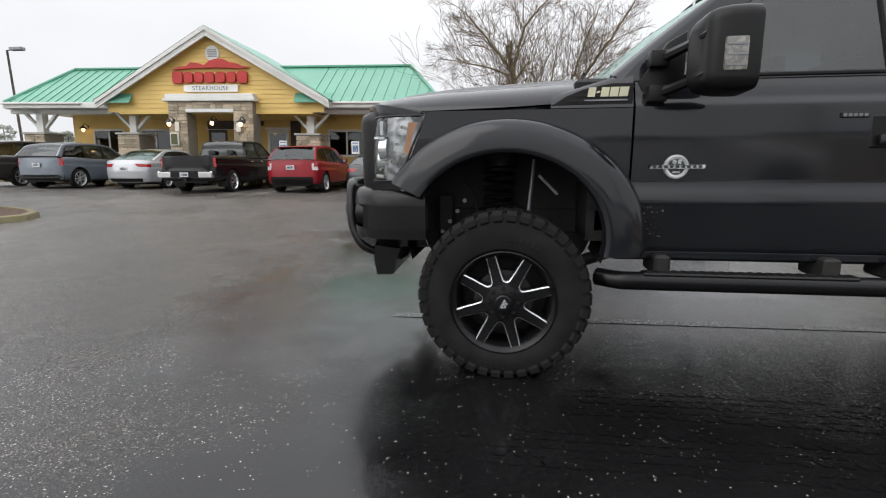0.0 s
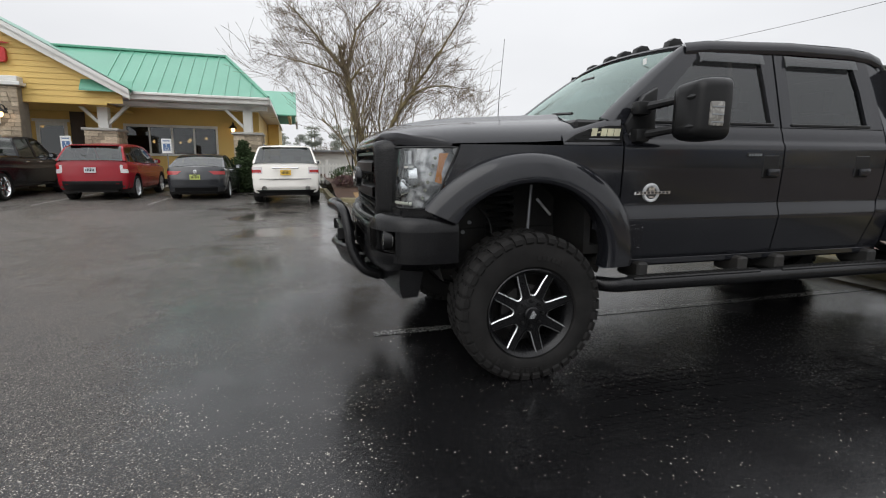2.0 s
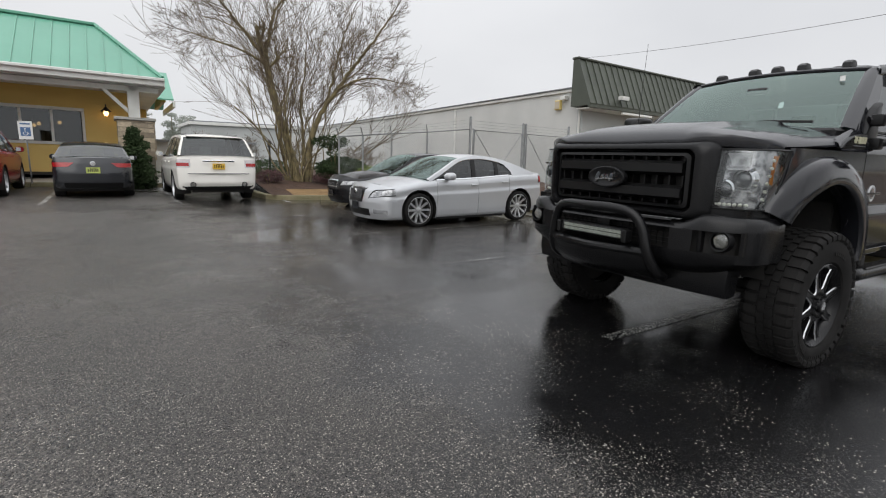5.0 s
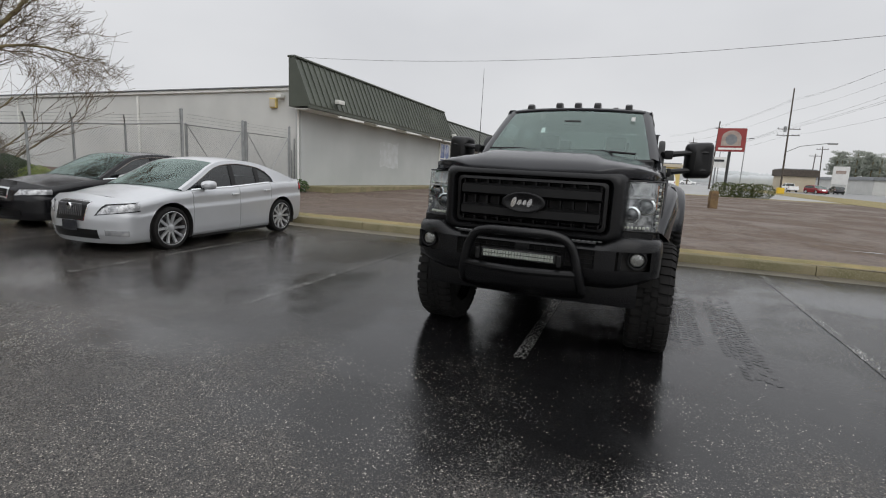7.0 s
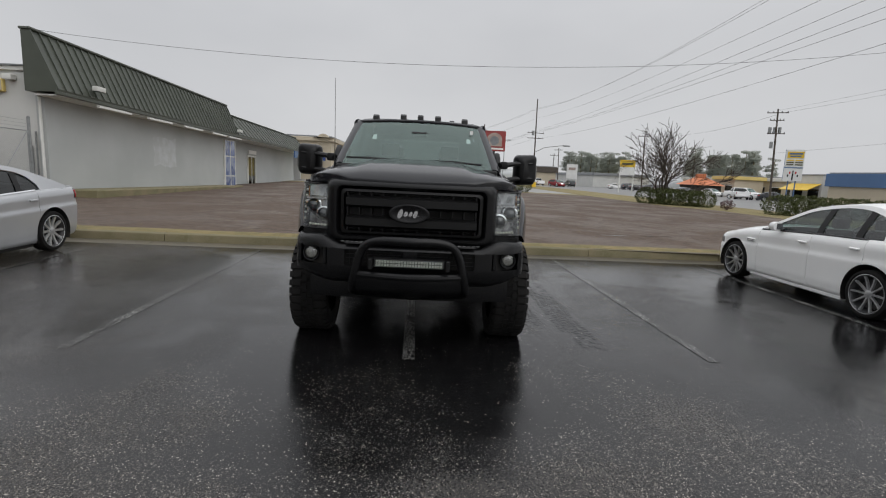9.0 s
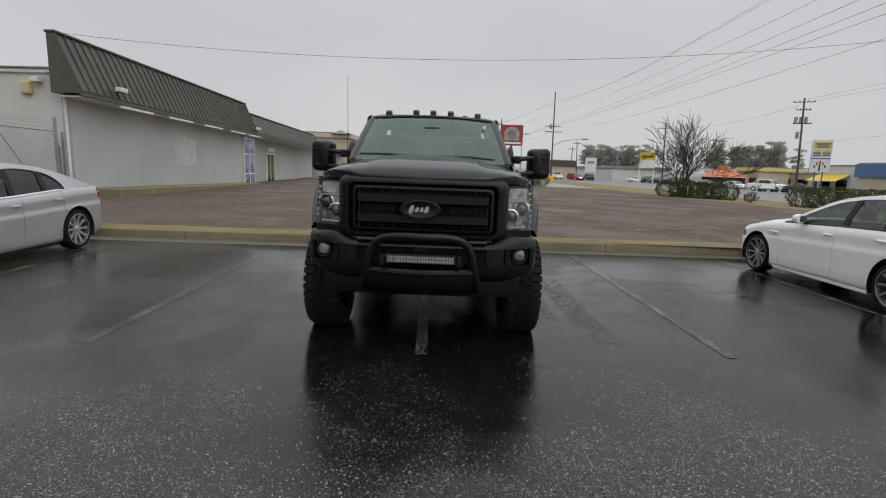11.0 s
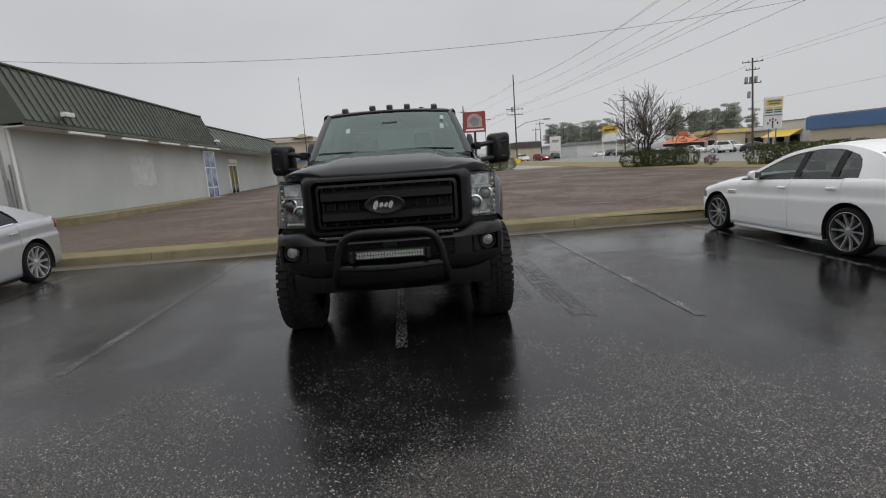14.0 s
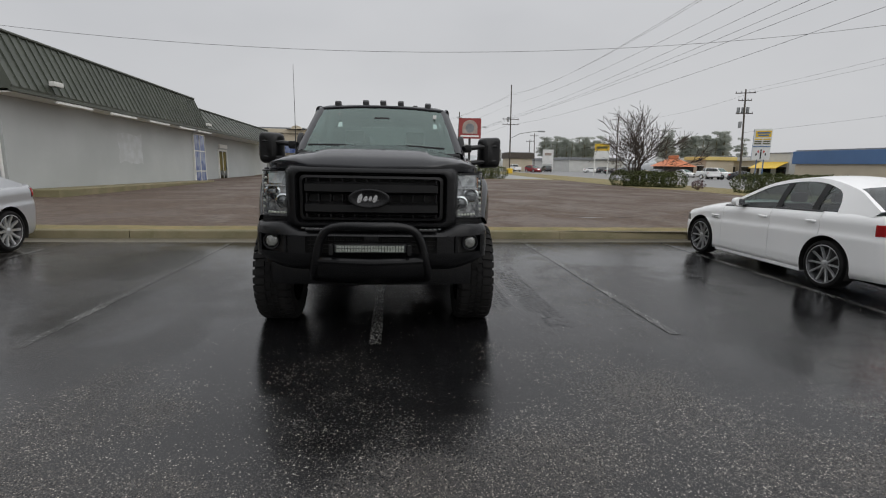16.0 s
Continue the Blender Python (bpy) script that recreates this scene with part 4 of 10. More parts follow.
part("coping", B(-0.10, 0.34, 0.2, 46.1, 4.352, 4.50, 0.02), M["white_trim"], shop)
part("roof_edge", B(-0.16, 0.38, 0.2, 46.1, 4.502, 4.56, 0.01), M["steel"], shop)
for y in (9.9, 19.5, 29.0):
    part("downpipe", B(-0.09, -0.003, y - 0.05, y + 0.05, -0.2, 4.3, 0.015), M["white_trim"], shop)
part("corner_pipe", T([(-0.08, 0.12, -0.2), (-0.08, 0.12, 4.3)], 0.05, 8), M["white_trim"], shop)
# plinth along the front
part("plinth", B(0.25, 15.8, -1.45, -0.003, -0.3, 0.27, 0.03), M["concrete"], shop, "mossy raised concrete apron")
part("plinth", B(16.65, 40, -0.5, 0.9, -0.3, 0.16, 0.03), M["concrete"], shop)


def mansard(owner, x0, x1, y_foot, y_top, z0, z1, rib=0.42, ends=True):
    bm = bmesh.new()
    prism(bm, [(y_foot, z0), (y_foot - 0.02, z0 + 0.10), (y_top, z1), (y_top + 0.25, z1), (y_top + 0.25, z0)], x0, x1, "x")
    p = part("mansard", bm, M["mansard"], owner, "dark green ribbed metal mansard")
    n = int((x1 - x0) / rib)
    for k in range(n + 1):
        x = x0 + 0.03 + (x1 - x0 - 0.06) * k / n
        part("rib", T([(x, y_foot - 0.045, z0 + 0.10), (x, y_top - 0.025, z1)], 0.035, 4), M["mansard"], p)
    part("cap", B(x0 - 0.04, x1 + 0.04, y_top - 0.08, y_top + 0.30, z1 + 0.002, z1 + 0.09, 0.02), M["mansard"], p)
    part("foot_trim", B(x0 - 0.02, x1 + 0.02, y_foot - 0.05, y_foot + 0.06, z0 - 0.09, z0 + 0.02, 0.01), M["mansard"], p)


mansard(shop, -0.55, 17.0, -0.80, -0.02, 3.62, 5.62)
part("mansard_soffit", B(-0.45, 16.9, -0.74, -0.003, 3.50, 3.55), M["white_trim"], shop)
# strip lights under the soffit
for x in (1.6, 5.2, 8.8, 12.4, 15.2):
    part("strip_light", B(x, x + 2.2, -0.92, -0.80, 3.38, 3.47, 0.015), M["white_trim"], shop)
# recessed second section
part("front_wall", B(17.1, 40.0, 1.0, 1.3, -0.6, 4.0), M["grey_wall"], shop)
part("return_wall", B(16.9, 17.1, 0.05, 1.0, -0.6, 3.7), M["grey_wall"], shop)
mansard(shop, 17.08, 40.0, -0.45, 0.75, 3.72, 5.30, rib=0.9)
part("mansard_soffit", B(17.1, 39.9, -0.40, 0.995, 3.60, 3.66), M["white_trim"], shop)
# glazed corner with blue film
M["blue_film"] = mat("blue_window_film", (0.055, 0.09, 0.24), (0.22, 0.26, 0.38), 0.12, scale=1.5, fine=9, spec=0.8, contrast=(0.45, 0.55))
gz = part("corner_window", B(17.285, 17.355, -0.12, -0.003, 0.05, 3.35, 0.01), M["white_trim"], shop, "tall glazed corner with blue film")
for z0, z1 in ((0.15, 0.85), (0.92, 2.2), (2.27, 3.3)):
    part("pane", B(16.42, 17.28, -0.10, -0.08, z0, z1), M["blue_film"], gz)
    part("pane", B(17.36, 18.2, -0.10, -0.08, z0, z1), M["blue_film"], gz)
    part("transom", B(16.4, 18.25, -0.12, -0.06, z1 + 0.003, z1 + 0.06), M["white_trim"], gz)
part("corner_post", B(16.30, 16.40, -0.12, -0.003, 0.05, 3.35, 0.01), M["white_trim"], gz)
part("corner_post", B(18.21, 18.31, -0.12, -0.003, 0.05, 3.35, 0.01), M["white_trim"], gz)
dr = part("shop_door", B(24.0, 24.12, 0.88, 0.997, 0.0, 2.5), M["white_trim"], shop, "glazed aluminium shop door")
part("jamb", B(26.0, 26.12, 0.88, 0.997, 0.0, 2.5), M["white_trim"], dr)
part("head", B(24.0, 26.12, 0.87, 0.997, 2.503, 2.62), M["white_trim"], dr)
part("door_pane", B(24.15, 25.05, 0.94, 0.96, 0.1, 2.48), M["window"], dr)
part("door_pane", B(25.10, 25.98, 0.94, 0.96, 0.1, 2.48), M["window"], dr)
# thin dark sheet behind the panes, standing for the unlit room
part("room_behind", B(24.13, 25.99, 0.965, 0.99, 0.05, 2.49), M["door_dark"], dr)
part("door_stile", B(25.06, 25.09, 0.90, 0.962, 0.05, 2.49), M["white_trim"], dr)
part("door_sign", B(24.3, 26.2, 0.86, 0.99, 2.75, 3.05, 0.01), M["sign_white"], shop)
part("blue_sign", B(34.0, 35.6, -0.62, -0.5, 2.9, 3.6, 0.01), M["blue_metal"], shop)
# pale patches where an old sign was painted out
patch = mat("painted_out_patch", (0.52, 0.535, 0.54), (0.455, 0.47, 0.46), 0.8, scale=2.2, fine=25, contrast=(0.40, 0.60))
bm = bmesh.new()
surf(bm, [[(x, -0.004, z) for z in np.linspace(1.35, 2.75, 6)] for x in np.linspace(7.2, 9.6, 8)])
for v in bm.verts:
    v.co.x += 0.25 * noise.noise(v.co * 2)
    v.co.z += 0.2 * noise.noise(v.co * 2 + Vector((5, 0, 0)))
part("painted_out_patch", bm, patch, shop)


def flood_light(m, tilt=30):
    t = thing("flood_light", "small grey twin flood light on a bracket", "lamp", m, group="flood lights")
    part("bracket", T([(0, 0.1, 0), (0, -0.12, 0.02)], 0.02, 6), M["steel"], t)
    part("head", B(-0.26, 0.26, -0.34, -0.12, -0.08, 0.10, 0.03, 2), M["white_trim"], t)
    part("lens", B(-0.20, 0.20, -0.32, -0.14, -0.095, -0.082), M["window"], t)


flood_light(WM @ pose(1.55, -0.72, 4.05))
flood_light(WM @ pose(16.9, -0.72, 3.95))
bx = thing("wall_box", "yellowed utility box with a floodlight on the white wall", "electrical box", WM)
part("body", B(-0.16, -0.003, 1.25, 1.60, 3.62, 4.05, 0.02), M["pale_yellow"], bx)
part("lid", B(-0.18, -0.162, 1.28, 1.57, 3.66, 4.0, 0.008), M["beige"], bx)
part("lamp_head", B(-0.30, -0.02, 0.85, 1.15, 4.02, 4.2, 0.03, 2), M["white_trim"], bx)
tap = thing("meter_pipes", "grey conduits at the corner of the white wall", "pipe", WM)
for k, y in enumerate((0.35, 0.5)):
    part("pipe", T([(-0.05, y, -0.1), (-0.05, y, 2.3 - 0.5 * k)], 0.03, 6), M["galv"], tap)

# ---- chain-link fence with barbed wire and gates ----
FZ = 0.05
fence = thing("chain_link_fence", "galvanised chain-link fence with barbed wire on angled arms", "fence", Matrix.Translation((0, 16.9, 0.1)) @ LEVEL)


def netting(x0, x1, z0, z1, pitch=0.075):
    """Woven wire: crossing diagonals of thin wire."""
    bm = bmesh.new()
    n = int((x1 - x0 + z1 - z0) / pitch)
    for k in range(n):
        for s in (1, -1):
            a = k * pitch
            p0 = (a, 0) if a <= x1 - x0 else (x1 - x0, a - (x1 - x0))
            p1 = (0, a) if a <= z1 - z0 else (a - (z1 - z0), z1 - z0)
            q0, q1 = ((p0, p1) if s > 0 else ((x1 - x0 - p0[0], p0[1]), (x1 - x0 - p1[0], p1[1])))
            d = Vector((q1[0] - q0[0], 0, q1[1] - q0[1]))
            if d.length < 0.02:
                continue
            sd = Vector((-d.z, 0, d.x)).normalized() * 0.0022
            a3, b3 = Vector((x0 + q0[0], 0.002 * s, z0 + q0[1])), Vector((x0 + q1[0], 0.002 * s, z0 + q1[1]))
            bm.faces.new([bm.verts.new(v) for v in (a3 - sd, b3 - sd, b3 + sd, a3 + sd)])
    return bm


rail_z = lambda x: float(np.interp(x, [2.4, 3.34, 4.42, 5.87, 7.8], [1.93, 2.03, 2.15, 2.29, 2.52]))
for x in (2.5, 3.34, 4.42, 5.87):
    p = part("post", T([(x, 0, -0.3), (x, 0, rail_z(x))], 0.032, 8), M["galv"], fence)
    part("barb_arm", T([(x, 0, rail_z(x) - 0.01), (x - 0.16, -0.18, rail_z(x) + 0.25)], 0.018, 6), M["galv"], p)
for x, h in ((7.8, 2.95), (7.95, 2.5), (10.50, 2.88), (10.64, 2.88), (13.18, 2.94)):
    p = part("gate_post", T([(x, 0, -0.3), (x, 0, h)], 0.05 if x != 7.95 else 0.03, 8), M["galv"], fence)
    part("post_cap", lathe(bmesh.new(), [(0.052, 0), (0.05, 0.03), (0.005, 0.06)], 8, "z", (x, 0, h)), M["galv"], p)
part("top_rail", T([(x, 0, rail_z(x)) for x in (2.5, 3.34, 4.42, 5.87, 7.8)], 0.022, 6), M["galv"], fence)
for x0, x1 in ((2.53, 4.42), (4.42, 5.87), (5.87, 7.75)):
    part("netting", netting(x0, x1, 0.05, rail_z(x0)), M["galv"], fence)
for k in range(3):
    part("barbed_wire", T([(x - 0.05 - 0.05 * k, -0.06 - 0.055 * k, rail_z(x) + 0.09 + 0.075 * k) for x in (2.5, 3.34, 4.42, 5.87)] + [(7.8, -0.02, 2.62 + 0.13 * k)], 0.005, 4), M["galv"], fence)
for x0, x1, h in ((8.0, 10.44, 2.50), (10.72, 13.10, 2.50)):
    g = part("gate", T([(x0, 0, 0.1), (x0, 0, h), (x1, 0, h), (x1, 0, 0.1), (x0, 0, 0.1)], 0.024, 6), M["galv"], fence, "double chain-link gate leaf")
    part("netting", netting(x0 + 0.03, x1 - 0.03, 0.12, h - 0.02), M["galv"], g)
    part("brace", T([((x0 + x1) / 2, 0, 1.0), (x0, 0, h)], 0.014, 6), M["galv"], g)
    part("brace", T([((x0 + x1) / 2, 0, 1.0), (x1, 0, h)], 0.014, 6), M["galv"], g)
    for k in range(3):
        part("barbed_wire", T([(x0, 0, h + 0.12 + 0.11 * k), (x1, 0, h + 0.12 + 0.11 * k)], 0.005, 4), M["galv"], g)

# ---- vehicle materials ----
M["truck_paint"] = mat("black_truck_paint", (0.0085, 0.009, 0.0115), (0.012, 0.0125, 0.015), 0.12, scale=1.5, fine=90, rough_var=0.05, coat=0.0, spec=0.52)
M["satin_black"] = mat("satin_black_coat", (0.0045, 0.0045, 0.0052), (0.007, 0.007, 0.0075), 0.27, scale=3, fine=300, bump=0.05, bump_dist=0.001, spec=0.30)
M["plastic"] = mat("black_plastic", (0.006, 0.006, 0.0064), (0.009, 0.009, 0.009), 0.36, scale=4, fine=220, bump=0.1, bump_dist=0.001, spec=0.27)
M["rubber"] = mat("tyre_rubber", (0.011, 0.0107, 0.0105), (0.018, 0.0173, 0.0168), 0.80, scale=7, fine=60, bump=0.2, bump_dist=0.002, spec=0.14)
M["under"] = mat("underbody_black", (0.008, 0.008, 0.008), (0.018, 0.016, 0.014), 0.7, scale=6, fine=40, bump=0.3, bump_dist=0.003)
M["milled"] = mat("milled_aluminium", (0.72, 0.73, 0.74), (0.62, 0.63, 0.64), 0.28, metal=0.85, scale=9, fine=150)
M["chrome"] = mat("chrome", (0.78, 0.79, 0.80), (0.70, 0.71, 0.72), 0.10, metal=1.0, scale=4, rough_var=0.03)
M["dull_chrome"] = mat("lamp_reflector", (0.66, 0.67, 0.68), (0.26, 0.265, 0.27), 0.22, metal=0.2, scale=11, rough_var=0.06)
M["lamp_chrome"] = mat("headlamp_reflector", (0.50, 0.50, 0.51), (0.10, 0.10, 0.105), 0.20, metal=0.55, scale=13, fine=40, rough_var=0.06, contrast=(0.42, 0.58))
M["lens"] = glass("clear_lamp_lens", (0.93, 0.95, 0.95), 0.92, 0.03)
M["lens_dark"] = glass("smoked_lens", (0.35, 0.35, 0.35), 0.5, 0.05)
M["projector"] = mat("projector_glass", (0.03, 0.035, 0.04), None, 0.05, spec=0.9, coat=0.8)
M["amber"] = mat("amber_lens", (0.42, 0.15, 0.03), (0.35, 0.12, 0.02), 0.2, scale=12, coat=0.5)
M["led"] = mat("led_chip", (0.66, 0.66, 0.58), (0.45, 0.45, 0.38), 0.25, scale=30, coat=0.4)
M["signal"] = mat("grey_signal_lens", (0.16, 0.155, 0.14), (0.26, 0.25, 0.23), 0.15, scale=40, coat=0.5, contrast=(0.45, 0.55))
M["dark_steel"] = mat("dark_brake_steel", (0.07, 0.07, 0.072), (0.04, 0.036, 0.034), 0.5, metal=0.5, scale=8)
M["seat"] = mat("dark_seat_cloth", (0.045, 0.045, 0.048), (0.03, 0.03, 0.032), 0.85, scale=8, fine=90, bump=0.2)
M["tint"] = glass("tinted_glass", (0.32, 0.36, 0.37), 0.42, ior=1.8)
M["windscreen"] = glass("windscreen_glass", (0.58, 0.78, 0.72), 0.72, ior=2.1, gloss=(0.80, 0.97, 0.91))
M["tint_pale"] = glass("pale_tinted_glass", (0.60, 0.66, 0.65), 0.30, ior=1.5)
M["badge_gold"] = mat("pale_gold_badge", (0.62, 0.60, 0.42), (0.55, 0.53, 0.38), 0.3, metal=0.3, scale=10)
M["scratch"] = mat("scratched_paint", (0.010, 0.010, 0.012), (0.16, 0.16, 0.16), 0.25, scale=55, fine=90, contrast=(0.66, 0.70))

# ---- lifted pickup ----
TY = 3.80
truck = thing("pickup_truck", "lifted matt-black crew-cab dual-wheel pickup truck with bull bar", "pickup truck", pose(0.475, TY, 0, 0, 0, -1.3) @ pose(-0.475, 0, 0))
HZ = [0.70, 0.78, 0.95, 1.045, 1.075, 1.14, 1.40, 1.555, 1.575, 1.590, 1.66, 1.72]
HY = [0.960, 0.992, 1.022, 1.036, 1.030, 1.008, 1.022, 1.021, 1.017, 1.001, 0.982, 0.955]


def hw(x, z):
    """Half-width of the truck's side at height z."""
    y = float(np.interp(z, HZ, HY))
    if x < 0.15:
        y -= 0.05 * ((0.15 - x) / 0.45) ** 2
    return y


def wy(z):
    """Half-width of the glasshouse."""
    return 0.952 - 0.150 * (z - 1.72) / 0.52


def skin(s, x_lo, x_hi, z0, z1, nx, nz, cut=None, back=0.03, keep=lambda x, z: True):
    """A body panel on the side surface; x_lo and x_hi give the edges at each height; the border turns inwards."""
    bm = bmesh.new()
    rows = []
    us = [0, *np.linspace(0, 1, nx), 1]
    vs = [0, *np.linspace(0, 1, nz), 1]
    for i, u in enumerate(us):
        row = []
        for j, v in enumerate(vs):
            z = z0 + (z1 - z0) * v
            x = x_lo(z) + (x_hi(z) - x_lo(z)) * u
            edge = i in (0, len(us) - 1) or j in (0, len(vs) - 1)
            row.append([x, s * (hw(x, z) - (back if edge else 0)), z])
        rows.append(row)
    if cut:
        cx, cz, a, b = cut
        for row in rows:
            for p in row:
                u, v = (p[0] - cx) / a, (p[2] - cz) / b
                q = math.hypot(u, v)
                if q < 1.0:
                    q = max(q, 1e-3)
                    p[0], p[2] = cx + a * u / q, cz + b * v / q
                    p.append(1)
    V = [[bm.verts.new(p[:3]) for p in row] for row in rows]
    for i in range(len(V) - 1):
        for j in range(len(V[0]) - 1):
            ids = ((i, j), (i + 1, j), (i + 1, j + 1), (i, j + 1))
            if sum(len(rows[a][b]) for a, b in ids) == 16:
                continue
            if all(keep(rows[a][b][0], rows[a][b][2]) for a, b in ids):
                bm.faces.new([V[a][b] for a, b in ids])
    bmesh.ops.remove_doubles(bm, verts=bm.verts, dist=0.0005)
    return bm


FX, FZ_, RAX, WS = 0.475, 0.488, 4.85, 1.033  # axles; wheel size
ARCH = (0.475, 0.84, 0.585, 0.50)
for s in (-1, 1):
    part("fender", skin(s, lambda z: float(np.interp(z, [0.72, 1.13, 1.545], [-0.15, -0.155, 0.012])), lambda z: 1.163, 0.74, 1.555, 56, 36, ARCH, keep=lambda x, z: x > 0.3 or z > 1.02), M["truck_paint"], truck, "black front wing")
    # flare round the front wheel
    rows = []
    for t in np.linspace(radians(152), radians(-20), 40):
        c, d = math.cos(t), math.sin(t)
        row = []
        for k, (q, y) in enumerate(((1.38, 1.012), (1.374, 1.050), (1.355, 1.080), (1.31, 1.102), (1.22, 1.116), (1.11, 1.125), (1.03, 1.130), (0.985, 1.126), (0.965, 1.105), (0.975, 0.985))):
            x, z = 0.475 + 0.575 * q * c, 0.83 + (0.478 * q + 0.02) * d
            row.append((x, s * (y - 0.085 * min(1.0, max(0.0, (0.30 - x) / 0.45)) ** 1.4), max(z, 0.735)))
        rows.append(row)
    bm = bmesh.new()
    surf(bm, rows)
    part("fender_flare", bm, M["truck_paint"], truck, "gloss black wheel-arch flare", angle=60)
    # inner wheel housing
    bm = bmesh.new()
    surf(bm, [[(0.475 + 0.60 * math.cos(t), s * y, 0.85 + 0.52 * math.sin(t)) for y in (0.46, 0.99)] for t in np.linspace(radians(200), radians(-20), 22)])
    part("wheel_housing", bm, M["under"], truck)
    part("housing_wall", PR(ell(0.475, 0.87, 0.60, 0.50, 215, -35, 24), s * 0.44, s * 0.46), M["under"], truck)
    # doors
    d1 = part("front_door", skin(s, lambda z: 1.176, lambda z: 2.538, 0.76, 1.705, 12, 52), M["truck_paint"], truck, "black front door")
    d2 = part("rear_door", skin(s, lambda z: 2.551, lambda z: float(np.interp(z, [0.76, 1.2, 1.72], [3.44, 3.56, 3.58])), 0.76, 1.705, 10, 52), M["truck_paint"], truck, "black rear door")
    part("rocker", B(1.10, 3.62, s * 0.90, s * 0.985, 0.70, 0.765, 0.015), M["truck_paint"], truck)
    part("cab_corner", skin(s, lambda z: float(np.interp(z, [0.76, 1.2, 1.72], [3.453, 3.573, 3.593])), lambda z: 3.67, 0.74, 1.72, 4, 20), M["truck_paint"], truck)

    def frame_ring(outer, inner, name, owner, key, d=0.0):
        """A window surround between two outlines on the slanting glasshouse side."""
        bm = bmesh.new()
        k = len(outer)
        rows = []
        for (xo, zo), (xi, zi) in zip(outer, inner):
            rows.append([(xo, s * (wy(zo) - 0.025), zo), (xo, s * (wy(zo) + 0.012 + d), zo), (xi, s * (wy(zi) + 0.010 + d), zi), (xi, s * (wy(zi) - 0.03), zi)])
        surf(bm, rows, close_u=True)
        return part(name, bm, key, owner)

    o1 = [(1.10, 1.705), (1.19, 1.80), (1.765, 2.235), (1.86, 2.270), (2.30, 2.292), (2.535, 2.300), (2.535, 2.0), (2.535, 1.705)]
    i1 = [(1.40, 1.735), (1.44, 1.80), (1.845, 2.160), (1.90, 2.190), (2.26, 2.218), (2.415, 2.225), (2.435, 2.0), (2.455, 1.735)]
    frame_ring(o1, i1, "window_frame", d1, M["truck_paint"])
    o2 = [(2.552, 1.705), (2.552, 2.0), (2.552, 2.300), (2.80, 2.306), (3.25, 2.304), (3.46, 2.285), (3.53, 2.0), (3.575, 1.705)]
    i2 = [(2.66, 1.735), (2.655, 2.0), (2.65, 2.228), (2.80, 2.232), (3.22, 2.230), (3.32, 2.21), (3.375, 2.0), (3.41, 1.735)]
    frame_ring(o2, i2, "window_frame", d2, M["truck_paint"])
    for owner, ring in ((d1, i1), (d2, i2)):
        bm = bmesh.new()
        cz = 1.95
        big = [((x - sum(p[0] for p in ring) / 8) * 1.03 + sum(p[0] for p in ring) / 8, (z - cz) * 1.03 + cz) for x, z in ring]
        bm.faces.new([bm.verts.new((x, s * (wy(z) - 0.012), z)) for x, z in big])
        part("window", bm, M["tint"], owner, "dark tinted side window")
        part("belt_strip", B(ring[0][0] - 0.02, ring[-1][0] + 0.02, s * (wy(1.72) - 0.0), s * (wy(1.72) + 0.022), 1.712, 1.735, 0.006), M["plastic"], owner)
    # rain visors over the windows
    for owner, x0, x1 in ((d1, 1.86, 2.44), (d2, 2.64, 3.36)):
        bm = bmesh.new()
        surf(bm, [[(x, s * (wy(2.19) + 0.045), 2.145 + (0.0 if k else -0.012)), (x, s * (wy(2.2) + 0.030), 2.185), (x, s * (wy(2.215) + 0.012), 2.222)] for k, x in enumerate((x0, x0 + 0.02, x1 - 0.03, x1))])
        part("rain_visor", bm, M["lens_dark"], owner, "smoked plastic rain visor")
    # door handles
    for owner, x in ((d1, 2.43), (d2, 3.33)):
        h = part("handle_cup", B(x - 0.075, x + 0.075, s * (hw(x, 1.43) - 0.03), s * (hw(x, 1.43) + 0.004), 1.33, 1.50, 0.008), M["plastic"], owner)
        part("handle", B(x - 0.045, x + 0.06, s * (hw(x, 1.4) + 0.005), s * (hw(x, 1.4) + 0.035), 1.345, 1.40, 0.012, 2), M["truck_paint"], owner, "pull handle")
    if s < 0:
        key = part("keypad", B(2.20, 2.34, -(hw(2.2, 1.5) + 0.006), -(hw(2.2, 1.5) - 0.02), 1.485, 1.515, 0.004), M["plastic"], d1, "door code keypad")
        for k in range(5):
            part("key_button", B(2.212 + 0.025 * k, 2.230 + 0.025 * k, -(hw(2.2, 1.5) + 0.009), -(hw(2.2, 1.5) + 0.0062), 1.492, 1.508), M["steel"], d1)
    # round chrome engine badge with a slanted bar
    b = part("engine_badge", lathe(bmesh.new(), [(0.005, 0.0), (0.046, 0.0), (0.056, 0.006), (0.065, 0.004), (0.068, -0.01)], 28, "y", (1.41, 0, 1.235)), M["dull_chrome"], d1, "round chrome door badge")
    b.matrix_basis = Matrix.Translation((0, s * (hw(1.4, 1.235) + 0.008), 0)) @ Matrix.Diagonal((1, s, 1, 1))
    part("badge_bar", PR([(1.265, 1.224), (1.268, 1.244), (1.558, 1.246), (1.555, 1.226)], s * (hw(1.4, 1.235) + 0.014), s * (hw(1.4, 1.235) + 0.020)), M["chrome"], d1)
    for k in range(9):
        part("badge_stroke", B(1.282 + 0.030 * k, 1.300 + 0.030 * k, s * (hw(1.4, 1.235) + 0.0205), s * (hw(1.4, 1.235) + 0.023), 1.229, 1.243), M["black_paint"], d1)
